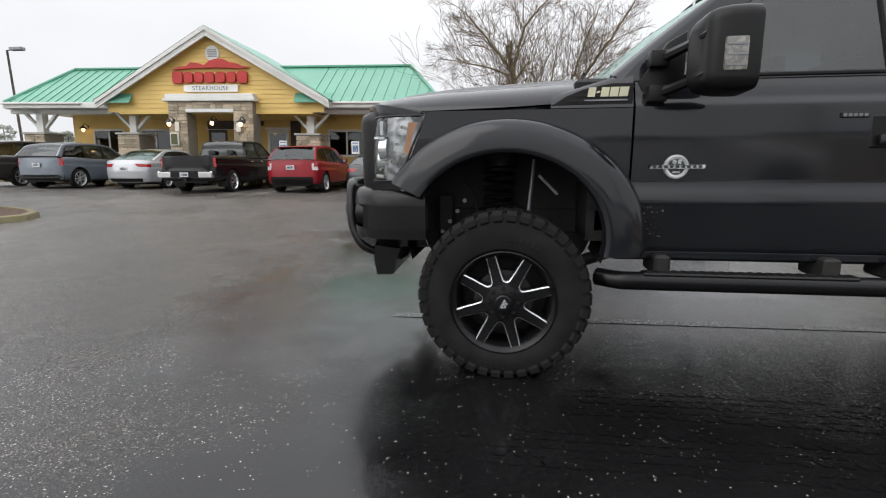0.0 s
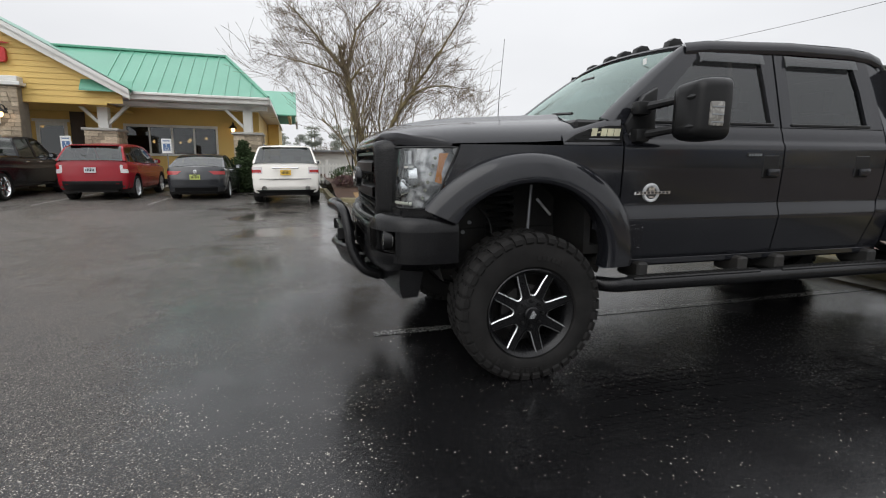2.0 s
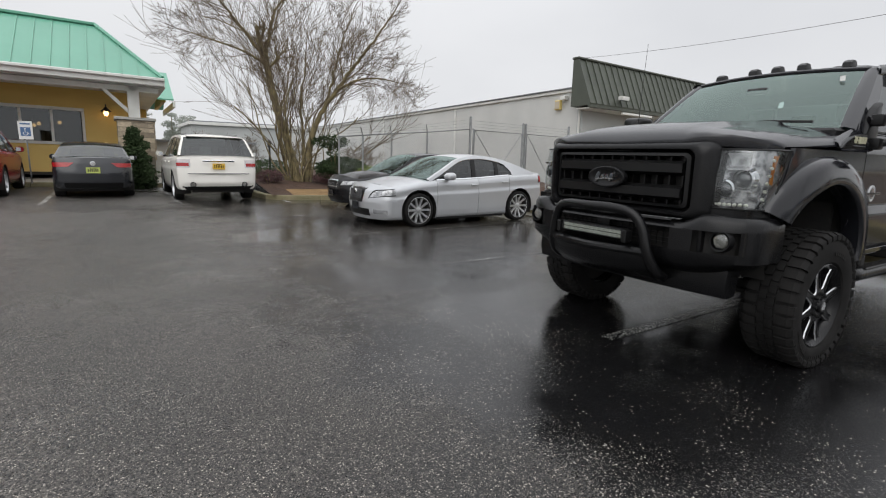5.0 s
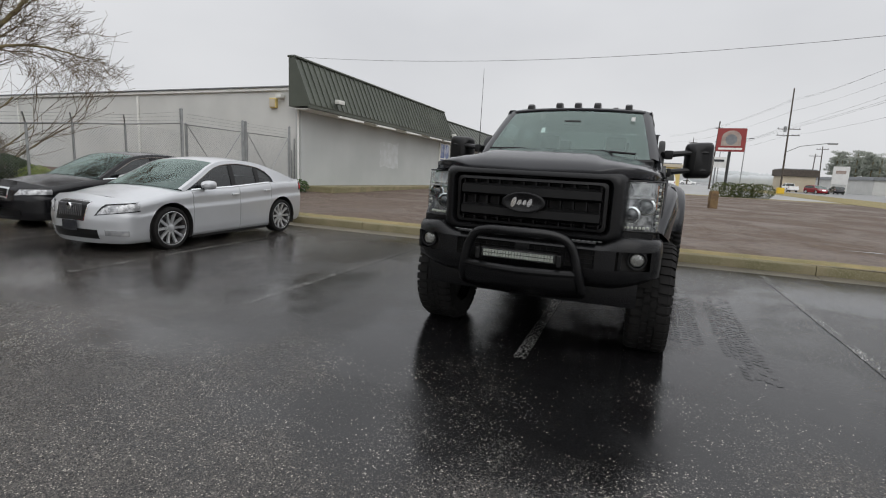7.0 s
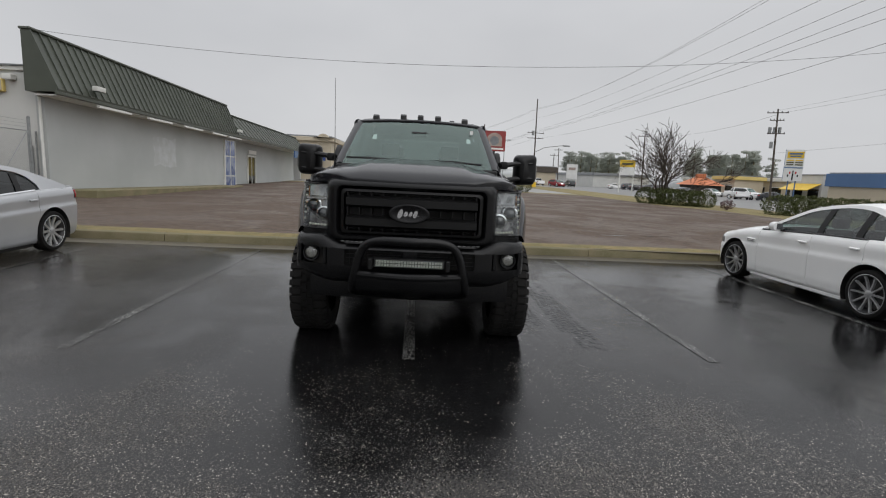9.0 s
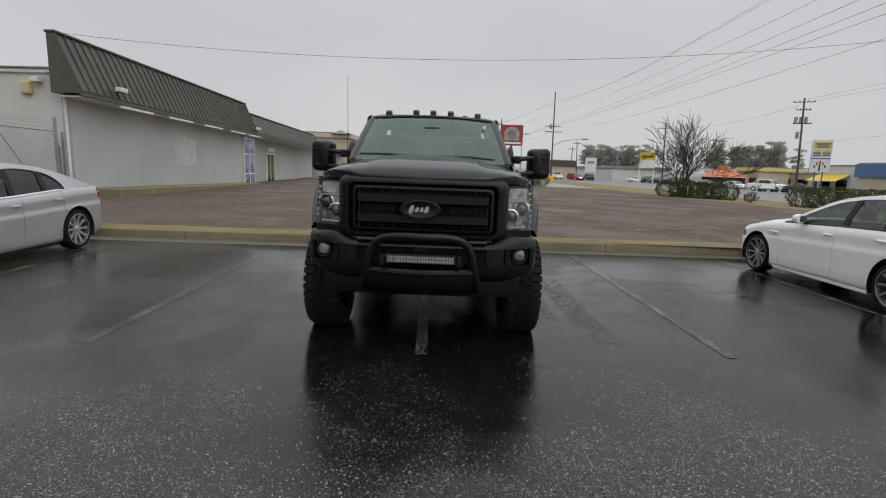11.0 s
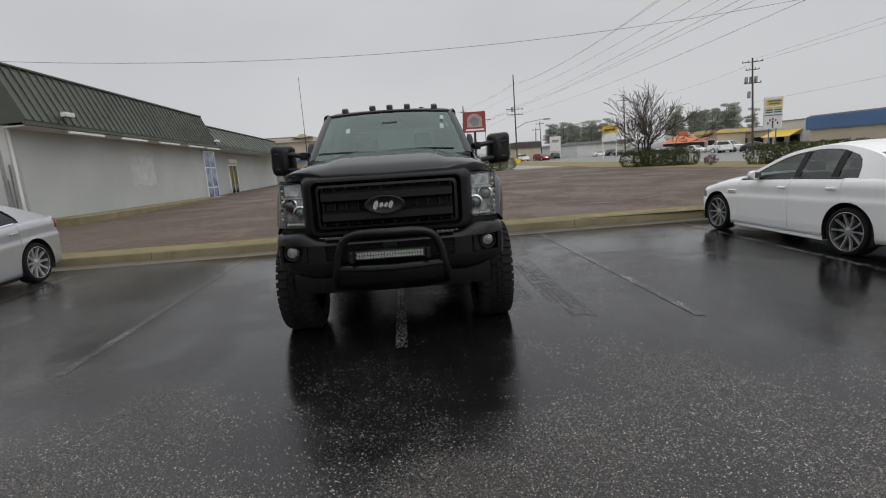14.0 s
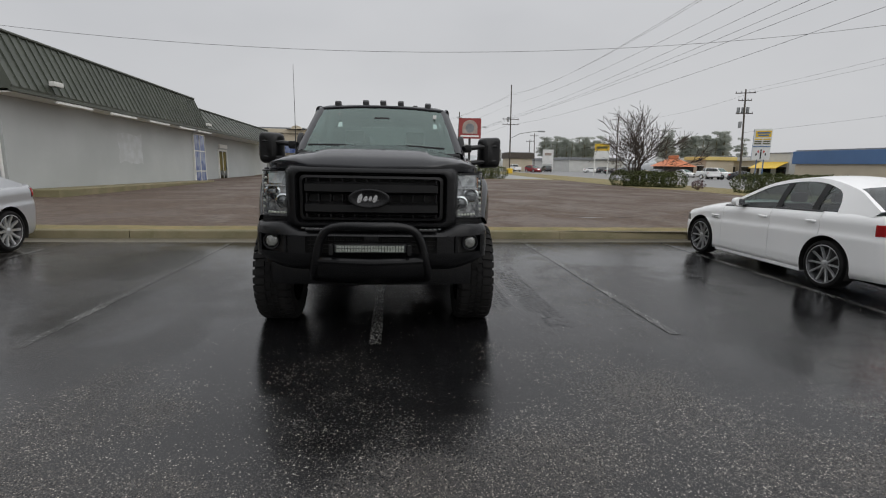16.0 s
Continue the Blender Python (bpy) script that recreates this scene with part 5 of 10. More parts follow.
    face = part("badge_face", lathe(bmesh.new(), [(0.001, 0.0), (0.044, 0.0), (0.046, -0.004)], 28, "y", (1.41, 0, 1.235)), M["black_paint"], d1)
    face.matrix_basis = Matrix.Translation((0, s * (hw(1.4, 1.235) + 0.0095), 0)) @ Matrix.Diagonal((1, s, 1, 1))
    for bx, bw, bz, bh in ((1.388, 0.020, 1.250, 0.024), (1.414, 0.020, 1.250, 0.024), (1.39, 0.040, 1.200, 0.010)):
        part("badge_bar_small", B(bx, bx + bw, s * (hw(1.4, 1.235) + 0.0098), s * (hw(1.4, 1.235) + 0.012), bz, bz + bh), M["chrome"], d1)
    # vent plate behind the wing with pale gold shapes
    v = part("wing_vent", PR([(0.72, 1.575), (1.160, 1.575), (1.160, 1.690), (1.05, 1.688), (0.90, 1.665), (0.80, 1.625)], s * (hw(1, 1.6) - 0.02), s * (hw(1, 1.6) + 0.012), bevel=0.004, seg=1), M["plastic"], truck, "black slatted wing vent")
    for k in range(3):
        part("slat", B(0.80 + 0.05 * k, 1.14, s * (hw(1, 1.6) + 0.0125), s * (hw(1, 1.6) + 0.018), 1.592 + 0.028 * k, 1.602 + 0.028 * k), M["satin_black"], v)
    x = 0.915
    for w in (0.040, 0.018, 0.042, 0.044, 0.046):
        z0, z1 = (1.618, 1.668) if w > 0.02 else (1.638, 1.648)
        part("badge_shape", PR([(x, z0), (x + w, z0), (x + w + 0.008, z1), (x + 0.008, z1)], s * (hw(1, 1.62) + 0.019), s * (hw(1, 1.62) + 0.026)), M["badge_gold"], v)
        x += w + 0.006
    part("badge_line", B(0.90, 1.13, s * (hw(1, 1.6) + 0.019), s * (hw(1, 1.6) + 0.021), 1.595, 1.603), M["steel"], v)

    # headlamp
    top = spline([(-0.362, 0.715), (-0.340, 0.83), (-0.275, 0.935), (-0.16, 0.985), (0.005, 0.997)], 7)
    low = spline([(-0.385, 0.715), (-0.365, 0.83), (-0.315, 0.93), (-0.25, 0.972), (-0.160, 0.990)], 7)

    def lamp_grid(inset, z0, z1, nz=5):
        rows = []
        for a, c in zip(top, low):
            row = []
            for v_ in np.linspace(0, 1, nz):
                p = c + (a - c) * v_
                bulge = 0.014 * math.sin(math.pi * v_)
                row.append((p[0] + inset - bulge * 0.6, s * (p[1] - inset * 0.7 + bulge * 0.4), z0 + (z1 - z0) * v_))
            rows.append(row)
        return rows
    bm = bmesh.new()
    surf(bm, lamp_grid(0.0, 1.15, 1.535, 8))
    hl = part("headlamp", bm, M["lens"], truck, "large clear headlamp with twin projectors and a row of small LEDs", angle=70)
    bm = bmesh.new()
    g = lamp_grid(0.055, 1.145, 1.54, 8)
    surf(bm, g)
    part("reflector", bm, M["lamp_chrome"], hl)
    bm = bmesh.new()
    rim_pts = [lamp_grid(0.0, 1.15, 1.535, 5)[i][j] for i, j in [(i, 0) for i in range(len(top))] + [(len(top) - 1, j) for j in range(1, 5)] + [(i, 4) for i in range(len(top) - 2, -1, -1)] + [(0, j) for j in range(3, 0, -1)]]
    tube(bm, rim_pts + rim_pts[:1], 0.007, 5)
    part("bezel", bm, M["plastic"], hl)
    for (cx, cy, cz, r) in ((-0.312, 0.87, 1.345, 0.062), (-0.345, 0.775, 1.275, 0.058)):
        pr = part("projector", lathe(bmesh.new(), [(0.001, -0.042), (r * 0.5, -0.036), (r * 0.8, -0.02), (r * 0.9, 0.0)], 20, "x", (cx + 0.03, s * cy, cz)), M["projector"], hl)
        part("projector_ring", lathe(bmesh.new(), [(r * 0.92, 0.01), (r * 0.95, -0.025), (r * 1.15, -0.02), (r * 1.25, 0.03)], 20, "x", (cx + 0.03, s * cy, cz)), M["chrome"], hl)
    part("turn_lens", PR([(s * 0.735, 1.425), (s * 0.90, 1.43), (s * 0.90, 1.515), (s * 0.735, 1.515)], -0.300, -0.280, "x"), M["dull_chrome"], hl)
    part("lamp_divider", PR([(s * 0.73, 1.40), (s * 0.925, 1.405), (s * 0.925, 1.418), (s * 0.73, 1.415)], -0.33, -0.27, "x"), M["chrome"], hl)
    part("amber_marker", PR([(-0.14, 1.32), (-0.075, 1.30), (-0.02, 1.50), (-0.11, 1.50)], s * 0.935, s * 0.955), M["amber"], hl, "amber side marker")
    for k in range(7):
        part("led", lathe(bmesh.new(), [(0.001, -0.012), (0.011, -0.006), (0.012, 0.01)], 8, "x", (-0.357 + 0.016 * (k / 3) ** 2, s * (0.735 + 0.028 * k), 1.178)), M["led"], hl)
    for k in range(6):
        part("led", lathe(bmesh.new(), [(0.001, 0.012), (0.010, 0.006), (0.011, -0.01)], 8, "y", (-0.225 + 0.03 * k * 0.55, s * 0.965, 1.22 + 0.05 * k)), M["led"], hl)

# hood with a raised middle
prof_y = [0, 0.15, 0.30, 0.42, 0.48, 0.54, 0.66, 0.80, 0.90, 0.955, 0.985, 0.990]
prof_f = [0, 0.005, 0.015, 0.03, 0.07, 0.20, 0.29, 0.42, 0.58, 0.76, 0.93, 1.0]
ys_ = [-y for y in prof_y[:0:-1]] + prof_y
fs_ = prof_f[:0:-1] + prof_f
us = np.linspace(0, 1, 24)
rows = []
for u in us:
    row = []
    for y, f in zip(ys_, fs_):
        a = abs(y)
        xf = float(np.interp(a, [0, 0.55, 0.68, 0.80, 0.92, 0.99], [-0.475, -0.465, -0.425, -0.35, -0.265, -0.03]))
        xr = 0.90 + 0.10 * (a / 0.99) ** 2
        x = xf + (xr - xf) * u
        zc = float(np.interp(x, [-0.475, -0.44, -0.36, -0.25, -0.1, 0.1, 0.5, 1.0], [1.595, 1.640, 1.678, 1.712, 1.742, 1.765, 1.790, 1.812]))
        zs = float(np.interp(x, [-0.45, -0.3, 0.0, 0.5, 1.0], [1.53, 1.548, 1.562, 1.575, 1.60]))
        fade = min(1.0, max(0.0, (x + 0.46) / 0.35))
        ff = f * fade + (1 - fade) * min(1, (a / 0.99) ** 5)
        row.append((x, y * (1 - 0.02 * (1 - u)), zc + (zs - zc) * ff))
    rows.append(row)
front = rows[0]
rows = [[(x + 0.012, y, z - 0.075) for x, y, z in front], [(x - 0.004, y, z - 0.014) for x, y, z in front]] + rows
bm = bmesh.new()
surf(bm, rows)
hood = part("hood", bm, M["truck_paint"], truck, "black power-dome hood", angle=50)
for s in (-1, 1):
    # cowl side between hood, pillar and vent
    bm = bmesh.new()
    surf(bm, [[(x, s * (hw(x, 1.57) - 0.004), 1.56), (x, s * (0.985 - 0.02 * u), 1.615 + 0.115 * u), (x + 0.02, s * (0.93), 1.64 + 0.125 * u)] for u, x in zip(np.linspace(0, 1, 5), np.linspace(0.72, 1.165, 5))])
    part("cowl_side", bm, M["truck_paint"], truck, angle=70)
    part("washer_jet", B(0.62, 0.66, s * 0.28, s * 0.31, 1.775, 1.792, 0.005), M["plastic"], truck)
part("cowl", B(0.86, 1.15, -0.90, 0.90, 1.66, 1.735, 0.02), M["plastic"], truck)
for s, y0, y1 in ((1, -0.72, -0.05), (1, 0.10, 0.80)):
    part("wiper", T([(0.93, y0, 1.785), (0.965, (y0 + y1) / 2, 1.805), (0.985, y1, 1.800)], 0.010, 5), M["plastic"], truck)

# windscreen, pillars, roof, rear wall of the cab
def ws(u, v):
    y = v * (0.885 + (0.752 - 0.885) * u)
    b = Vector((0.93 + 0.13 * v * v, y, 1.738))
    t = Vector((1.69 + 0.075 * v * v, y, 2.268 - 0.028 * v * v))
    p = b + (t - b) * u
    p.z += 0.018 * math.sin(math.pi * u)
    return p


bm = bmesh.new()
surf(bm, [[ws(u, v) for v in np.linspace(-1, 1, 17)] for u in np.linspace(0, 1, 8)])
screen = part("windscreen", bm, M["windscreen"], truck, "greenish raked windscreen", angle=80)
part("mirror_mount", B(1.45, 1.49, -0.10, 0.10, 2.10, 2.16, 0.015), M["plastic"], screen)
part("sticker", B(1.555, 1.557, -0.66, -0.62, 2.14, 2.18), M["white_sign"], screen)
for s in (-1, 1):
    bm = bmesh.new()
    rows = []
    for u in np.linspace(0, 1, 10):
        p = ws(u, s)
        q = Vector((1.10 + (1.765 - 1.10) * u, s * (wy(1.705 + 0.53 * u) + 0.010), 1.705 + 0.53 * u))
        rows.append([p + Vector((0, -s * 0.035, 0.004)), p + Vector((-0.005, 0, 0.012)), (p + q) / 2 + Vector((-0.006, s * 0.020, 0.012)), q])
    surf(bm, rows)
    part("windscreen_pillar", bm, M["truck_paint"], truck, angle=60)
part("windscreen_header", T([ws(1.0, v) + Vector((0.01, 0, 0.006)) for v in np.linspace(-1, 1, 13)], 0.020, 6), M["truck_paint"], truck)
rows = []
for x in [1.69, 1.74, 1.85, 2.1, 2.6, 3.1, 3.45, 3.60, 3.66]:
    edge = float(np.interp(x, [1.69, 1.75, 3.5, 3.66], [0.755, 0.79, 0.79, 0.765]))
    zr = float(np.interp(x, [1.69, 1.85, 2.4, 3.2, 3.55, 3.66], [2.268, 2.312, 2.352, 2.362, 2.338, 2.270]))
    row = []
    for v in np.linspace(-1, 1, 15):
        a = abs(v)
        row.append((x + 0.075 * v * v * max(0, 1 - (x - 1.69) / 0.3), v * (edge + 0.028 * (a > 0.99)), zr - 0.016 * a ** 2 - (0.030 * ((a - 0.8) / 0.2) ** 2 if a > 0.8 else 0)))
    rows.append(row)
bm = bmesh.new()
surf(bm, rows)
roof = part("roof", bm, M["truck_paint"], truck, angle=60)
for s in (-1, 1):
    bm = bmesh.new()
    surf(bm, [[(x, s * 0.806, 2.282 - d), (x, s * 0.822, 2.268 - d), (x, s * 0.833, 2.245 - d), (x, s * 0.836, 2.215 - d), (x, s * 0.826, 2.190 - d)] for x, d in ((1.75, 0.015), (1.95, -0.012), (2.7, -0.040), (3.3, -0.036), (3.52, -0.014), (3.63, 0.020), (3.665, 0.060))])
    part("roof_rail", bm, M["truck_paint"], truck, angle=70)
    bm = bmesh.new()
    surf(bm, [[(3.47 + 0.12 * (1 - u), s * (wy(1.70 + 0.56 * u) + 0.01), 1.70 + 0.56 * u), (3.67, s * (wy(1.70 + 0.56 * u) - 0.01), 1.70 + 0.56 * u)] for u in np.linspace(0, 1, 6)])
    part("rear_pillar", bm, M["truck_paint"], truck)
for s in (-1, 1):
    part("cab_back", B(3.655, 3.67, s * 0.62, s * 0.93, 0.80, 2.158), M["truck_paint"], truck)
part("cab_back", B(3.655, 3.67, -0.62, 0.62, 0.80, 1.74), M["truck_paint"], truck)
part("cab_back", B(3.655, 3.67, -0.74, 0.74, 2.16, 2.284), M["truck_paint"], truck)
part("rear_window", B(3.66, 3.668, -0.62, 0.62, 1.742, 2.158), M["tint_pale"], truck)
part("third_brake_lamp", B(3.671, 3.70, -0.15, 0.15, 2.20, 2.235, 0.006), M["sign_red"], truck)
# five cab roof lamps
for x, y, z in ((1.855, -0.567, 2.290), (1.82, -0.222, 2.305), (1.815, 0.0, 2.306), (1.82, 0.217, 2.305), (1.855, 0.567, 2.290)):
    bm = bmesh.new()
    prism(bm, [(x - 0.075, z - 0.005), (x - 0.062, z + 0.038), (x - 0.025, z + 0.060), (x + 0.03, z + 0.058), (x + 0.085, z - 0.005)], y - 0.038, y + 0.038, bevel=0.014, seg=2)
    part("roof_lamp", bm, M["plastic"], truck, "small smoked roof marker lamp")
part("roof_aerial_fin", PR([(1.98, 2.305), (2.10, 2.310), (2.08, 2.335), (2.03, 2.34)], -0.44, -0.38, bevel=0.008), M["plastic"], truck)
part("aerial", T([(0.98, 0.93, 1.66), (1.0, 0.935, 2.1), (1.05, 0.95, 2.66)], [0.007, 0.003, 0.002], 6), M["plastic"], truck, "thin whip aerial")

# interior
part("dashboard", B(1.10, 1.45, -0.86, 0.86, 1.45, 1.70, 0.05, 2), M["plastic"], truck)
part("steering_wheel", T([(1.60 + 0.05 * math.sin(t), -0.42 + 0.19 * math.cos(t), 1.62 + 0.17 * math.sin(t)) for t in np.linspace(0, 2 * math.pi, 20)], 0.016, 6), M["plastic"], truck)
for x in (1.95, 2.95):
    for y in (-0.42, 0.42):
        st = part("seat", B(x, x + 0.52, y - 0.27, y + 0.27, 1.05, 1.30, 0.06, 2), M["seat"], truck)
        part("backrest", B(x + 0.42, x + 0.60, y - 0.27, y + 0.27, 1.28, 1.86, 0.06, 2), M["seat"], st)
        part("headrest", B(x + 0.50, x + 0.60, y - 0.13, y + 0.13, 1.88, 2.06, 0.04, 2), M["seat"], st)
part("cab_floor", B(0.95, 3.64, -0.93, 0.93, 0.80, 0.86), M["under"], truck)
part("firewall", B(0.95, 1.0, -0.93, 0.93, 0.80, 1.66), M["under"], truck)

# grille
def rrect(hy, hz, cz, r, n=8):
    out = []
    for qy, qz, t0 in ((1, 1, 0), (-1, 1, 90), (-1, -1, 180), (1, -1, 270)):
        for k in range(n):
            t = radians(t0 + 90 * k / (n - 1))
            out.append((qy * (hy - r) + r * math.cos(t), cz + qz * (hz - r) + r * math.sin(t)))
    return out


def ring_loft(specs, name, key, owner, label="", n=8):
    rows = []
    for x, hy, hz, cz, r in specs:
        rows.append([(x + 0.05 * (p[0] / 0.7) ** 2 - 0.02 * (p[1] - 1.3), p[0], p[1]) for p in rrect(hy, hz, cz, r, n)])
    bm = bmesh.new()
    surf(bm, rows, close_v=True)
    return part(name, bm, key, owner, label, angle=50)


gr = ring_loft([(-0.36, 0.755, 0.275, 1.325, 0.07), (-0.45, 0.735, 0.268, 1.325, 0.07), (-0.515, 0.700, 0.250, 1.322, 0.07), (-0.530, 0.665, 0.232, 1.32, 0.07), (-0.528, 0.640, 0.215, 1.32, 0.06), (-0.46, 0.615, 0.195, 1.32, 0.05)],
               "grille_surround", M["satin_black"], truck, "thick satin black grille surround")
ring_loft([(-0.40, 0.612, 0.192, 1.32, 0.04), (-0.505, 0.605, 0.188, 1.32, 0.04), (-0.512, 0.580, 0.168, 1.32, 0.035), (-0.42, 0.570, 0.160, 1.32, 0.03)], "inner_frame", M["plastic"], gr)
part("grille_backing", B(-0.385, -0.36, -0.62, 0.62, 1.11, 1.53), M["under"], gr)
for k in range(12):
    y = -0.55 + 0.1 * k
    part("slat", B(-0.46, -0.385, y - 0.006, y + 0.006, 1.13, 1.51), M["plastic"], gr)
for z in (1.405, 1.235):
    bm = bmesh.new()
    rows = []
    for y in np.linspace(-0.56, 0.56, 13):
        dx = 0.05 * (y / 0.7) ** 2
        rows.append([(-0.42 + dx, y, z + 0.050), (-0.485 + dx, y, z + 0.050), (-0.525 + dx, y, z + 0.030), (-0.525 + dx, y, z - 0.030), (-0.485 + dx, y, z - 0.052), (-0.42 + dx, y, z - 0.052)])
    surf(bm, rows, close_v=True)
    part("grille_bar", bm, M["plastic"], gr)
oval = part("oval_badge", lathe(bmesh.new(), [(0.001, -0.006), (0.80, -0.004), (0.92, -0.012), (1.0, -0.006), (1.02, 0.03)], 36, "x"), M["satin_black"], gr, "black oval badge with a silver mark")
oval.matrix_basis = pose(-0.555, 0.02, 1.322) @ Matrix.Diagonal((1, 0.172, 0.080, 1))
# plain silver shapes in place of the maker's script
for cy_, w_, h_ in ((0.075, 0.020, 0.040), (0.028, 0.017, 0.022), (-0.012, 0.014, 0.021), (-0.052, 0.018, 0.032)):
    part("silver_shape", PR([(p[0] - 0.28 * (p[1] - 1.322), p[1]) for p in ell(0.02 + cy_, 1.322, w_, h_, 0, 345, 14)], -0.569, -0.560, "x"), M["chrome"], gr)
part("silver_line", T([(-0.566, 0.115, 1.304), (-0.567, 0.02, 1.312), (-0.566, -0.06, 1.308)], 0.004, 5), M["chrome"], gr)
# pieces between grille and lamps
for s in (-1, 1):
    bm = bmesh.new()
    surf(bm, [[(-0.33, s * 0.735, z), (-0.385, s * 0.722, z), (-0.38, s * 0.69, z)] for z in (1.10, 1.3, 1.555)])
    part("lamp_filler", bm, M["satin_black"], truck)
    part("lamp_shelf", B(-0.35, -0.05, s * 0.72, s * 0.945, 1.075, 1.142), M["satin_black"], truck)
    bm = bmesh.new()
    surf(bm, [[(-0.395, s * 0.70, z), (-0.36, s * 0.85, z), (-0.30, s * 0.94, z), (-0.16, s * 0.985, z)] for z in (1.085, 1.147)])
    part("lamp_shelf_lip", bm, M["satin_black"], truck)

# front bumper: plan line swept with a rounded section, fog lamp pockets, mesh slot
plan = spline([(0.0, -1.030), (-0.16, -1.035), (-0.30, -1.015), (-0.405, -0.945), (-0.495, -0.82), (-0.548, -0.61), (-0.565, -0.30), (-0.57, 0.0)], 5)
plan = np.vstack([plan, [(x, -y) for x, y in plan[-2::-1]]])


def bumper_band(sec, name, key, keep=lambda y: True, label="", owner=None):
    """sec(y) lists (height, inset) of the section at that place across the truck."""
    bm = bmesh.new()
    rows = []
    for i, (x, y) in enumerate(plan):
        d = np.array(plan[min(i + 1, len(plan) - 1)]) - np.array(plan[max(i - 1, 0)])
        d = d / np.hypot(*d)
        nx, ny = -d[1], d[0]
        if not keep(abs(y)):
            if rows:
                if len(rows) > 1:
                    surf(bm, rows)
                    part(name, bm, key, owner or truck, label, angle=50)
                    bm = bmesh.new()
                rows = []
            continue
        rows.append([(x + abs(nx) * q, y - math.copysign(abs(ny) * q, y), z) for z, q in sec(abs(y))])
    if len(rows) > 1:
        surf(bm, rows)
        return part(name, bm, key, owner or truck, label, angle=50)


def b_top(a):
    return float(np.interp(a, [0.0, 0.62, 0.76, 1.1], [1.045, 1.045, 1.115, 1.10]))


def b_low(a):
    return float(np.interp(a, [0.0, 0.7, 0.95, 1.1], [0.70, 0.70, 0.735, 0.75]))


bumper = bumper_band(lambda a: [(b_top(a) - 0.01, 0.22), (b_top(a), 0.06), (b_top(a) - 0.012, 0.025), (b_top(a) - 0.05, 0.004), (1.005, 0.0)], "front_bumper", M["satin_black"], label="satin black steel bumper with fog lamp pockets")
bumper_band(lambda a: [(1.005, 0.0), (0.86, 0.0)], "bumper_face", M["satin_black"], keep=lambda y: y < 0.10 or 0.55 < y < 0.74 or y > 0.955, owner=bumper)
bumper_band(lambda a: [(0.862, 0.0), (0.80, 0.004), (b_low(a) + 0.05, 0.03), (b_low(a), 0.10), (b_low(a) - 0.01, 0.25)], "bumper_skirt", M["satin_black"], owner=bumper)
bumper_band(lambda a: [(1.015, 0.07), (0.85, 0.07)], "bumper_inner", M["under"], owner=bumper)
bumper_band(lambda a: [(1.062, 0.045), (1.062, 0.012), (1.052, 0.006)], "bumper_step_pad", M["plastic"], keep=lambda y: y < 0.60, owner=bumper)
for k in range(30):
    y = -0.58 + 0.04 * k
    part("pad_dash", B(-0.552 + 0.12 * y * y, -0.525 + 0.12 * y * y, y - 0.013, y + 0.013, 1.0622, 1.066), M["galv"], bumper)
for s in (-1, 1):
    fg = part("fog_lamp", lathe(bmesh.new(), [(0.001, -0.02), (0.04, -0.014), (0.052, 0.0), (0.055, 0.04)], 20, "x", (-0.445, s * 0.855, 0.945)), M["signal"], bumper, "round fog lamp in a square pocket")
    part("fog_bezel", lathe(bmesh.new(), [(0.055, 0.02), (0.058, -0.02), (0.068, -0.022), (0.075, 0.03)], 20, "x", (-0.445, s * 0.855, 0.945)), M["plastic"], fg)
    part("fog_lens", lathe(bmesh.new(), [(0.001, -0.028), (0.035, -0.024), (0.054, -0.012)], 20, "x", (-0.445, s * 0.855, 0.945)), M["lens"], fg)
    for y in (0.735, 0.965):
        part("pocket_side", B(-0.49 if y < 0.8 else -0.40, -0.36 if y < 0.8 else -0.30, s * (y - 0.012), s * (y + 0.012), 0.855, 1.01), M["satin_black"], fg)
    part("tow_hook", T([(-0.42, s * 0.40, 0.70), (-0.58, s * 0.40, 0.69), (-0.62, s * 0.40, 0.73), (-0.58, s * 0.40, 0.77), (-0.50, s * 0.40, 0.76)], 0.018, 6), M["plastic"], truck, "black tow hook")
bm = bmesh.new()
for k in range(22):
    y = -0.53 + 0.05 * k
    box(bm, -0.515, -0.505, y - 0.004, y + 0.004, 0.865, 1.0)
for k in range(4):
    box(bm, -0.516, -0.504, -0.545, 0.545, 0.885 + 0.033 * k, 0.891 + 0.033 * k)
tagged(part("mesh_insert", bm, M["plastic"], bumper), kind="stuff")
# air dam under the bumper
bm = bmesh.new()
surf(bm, [[(-0.40 + 0.04 * (y / 0.85) ** 2, y, 0.74), (-0.43 + 0.06 * (y / 0.85) ** 2, y, 0.64), (-0.40 + 0.05 * (y / 0.85) ** 2, y, 0.545), (-0.26 + 0.02 * (y / 0.85) ** 2, y, 0.550), (-0.20, y, 0.72)] for y in np.linspace(-0.88, 0.88, 17)], close_v=True)
bm.verts.ensure_lookup_table()
bm.faces.new([bm.verts[i] for i in range(5)])
bm.faces.new([bm.verts[i] for i in range(80, 85)])
part("air_dam", bm, M["satin_black"], truck, "black plastic air dam", angle=50)

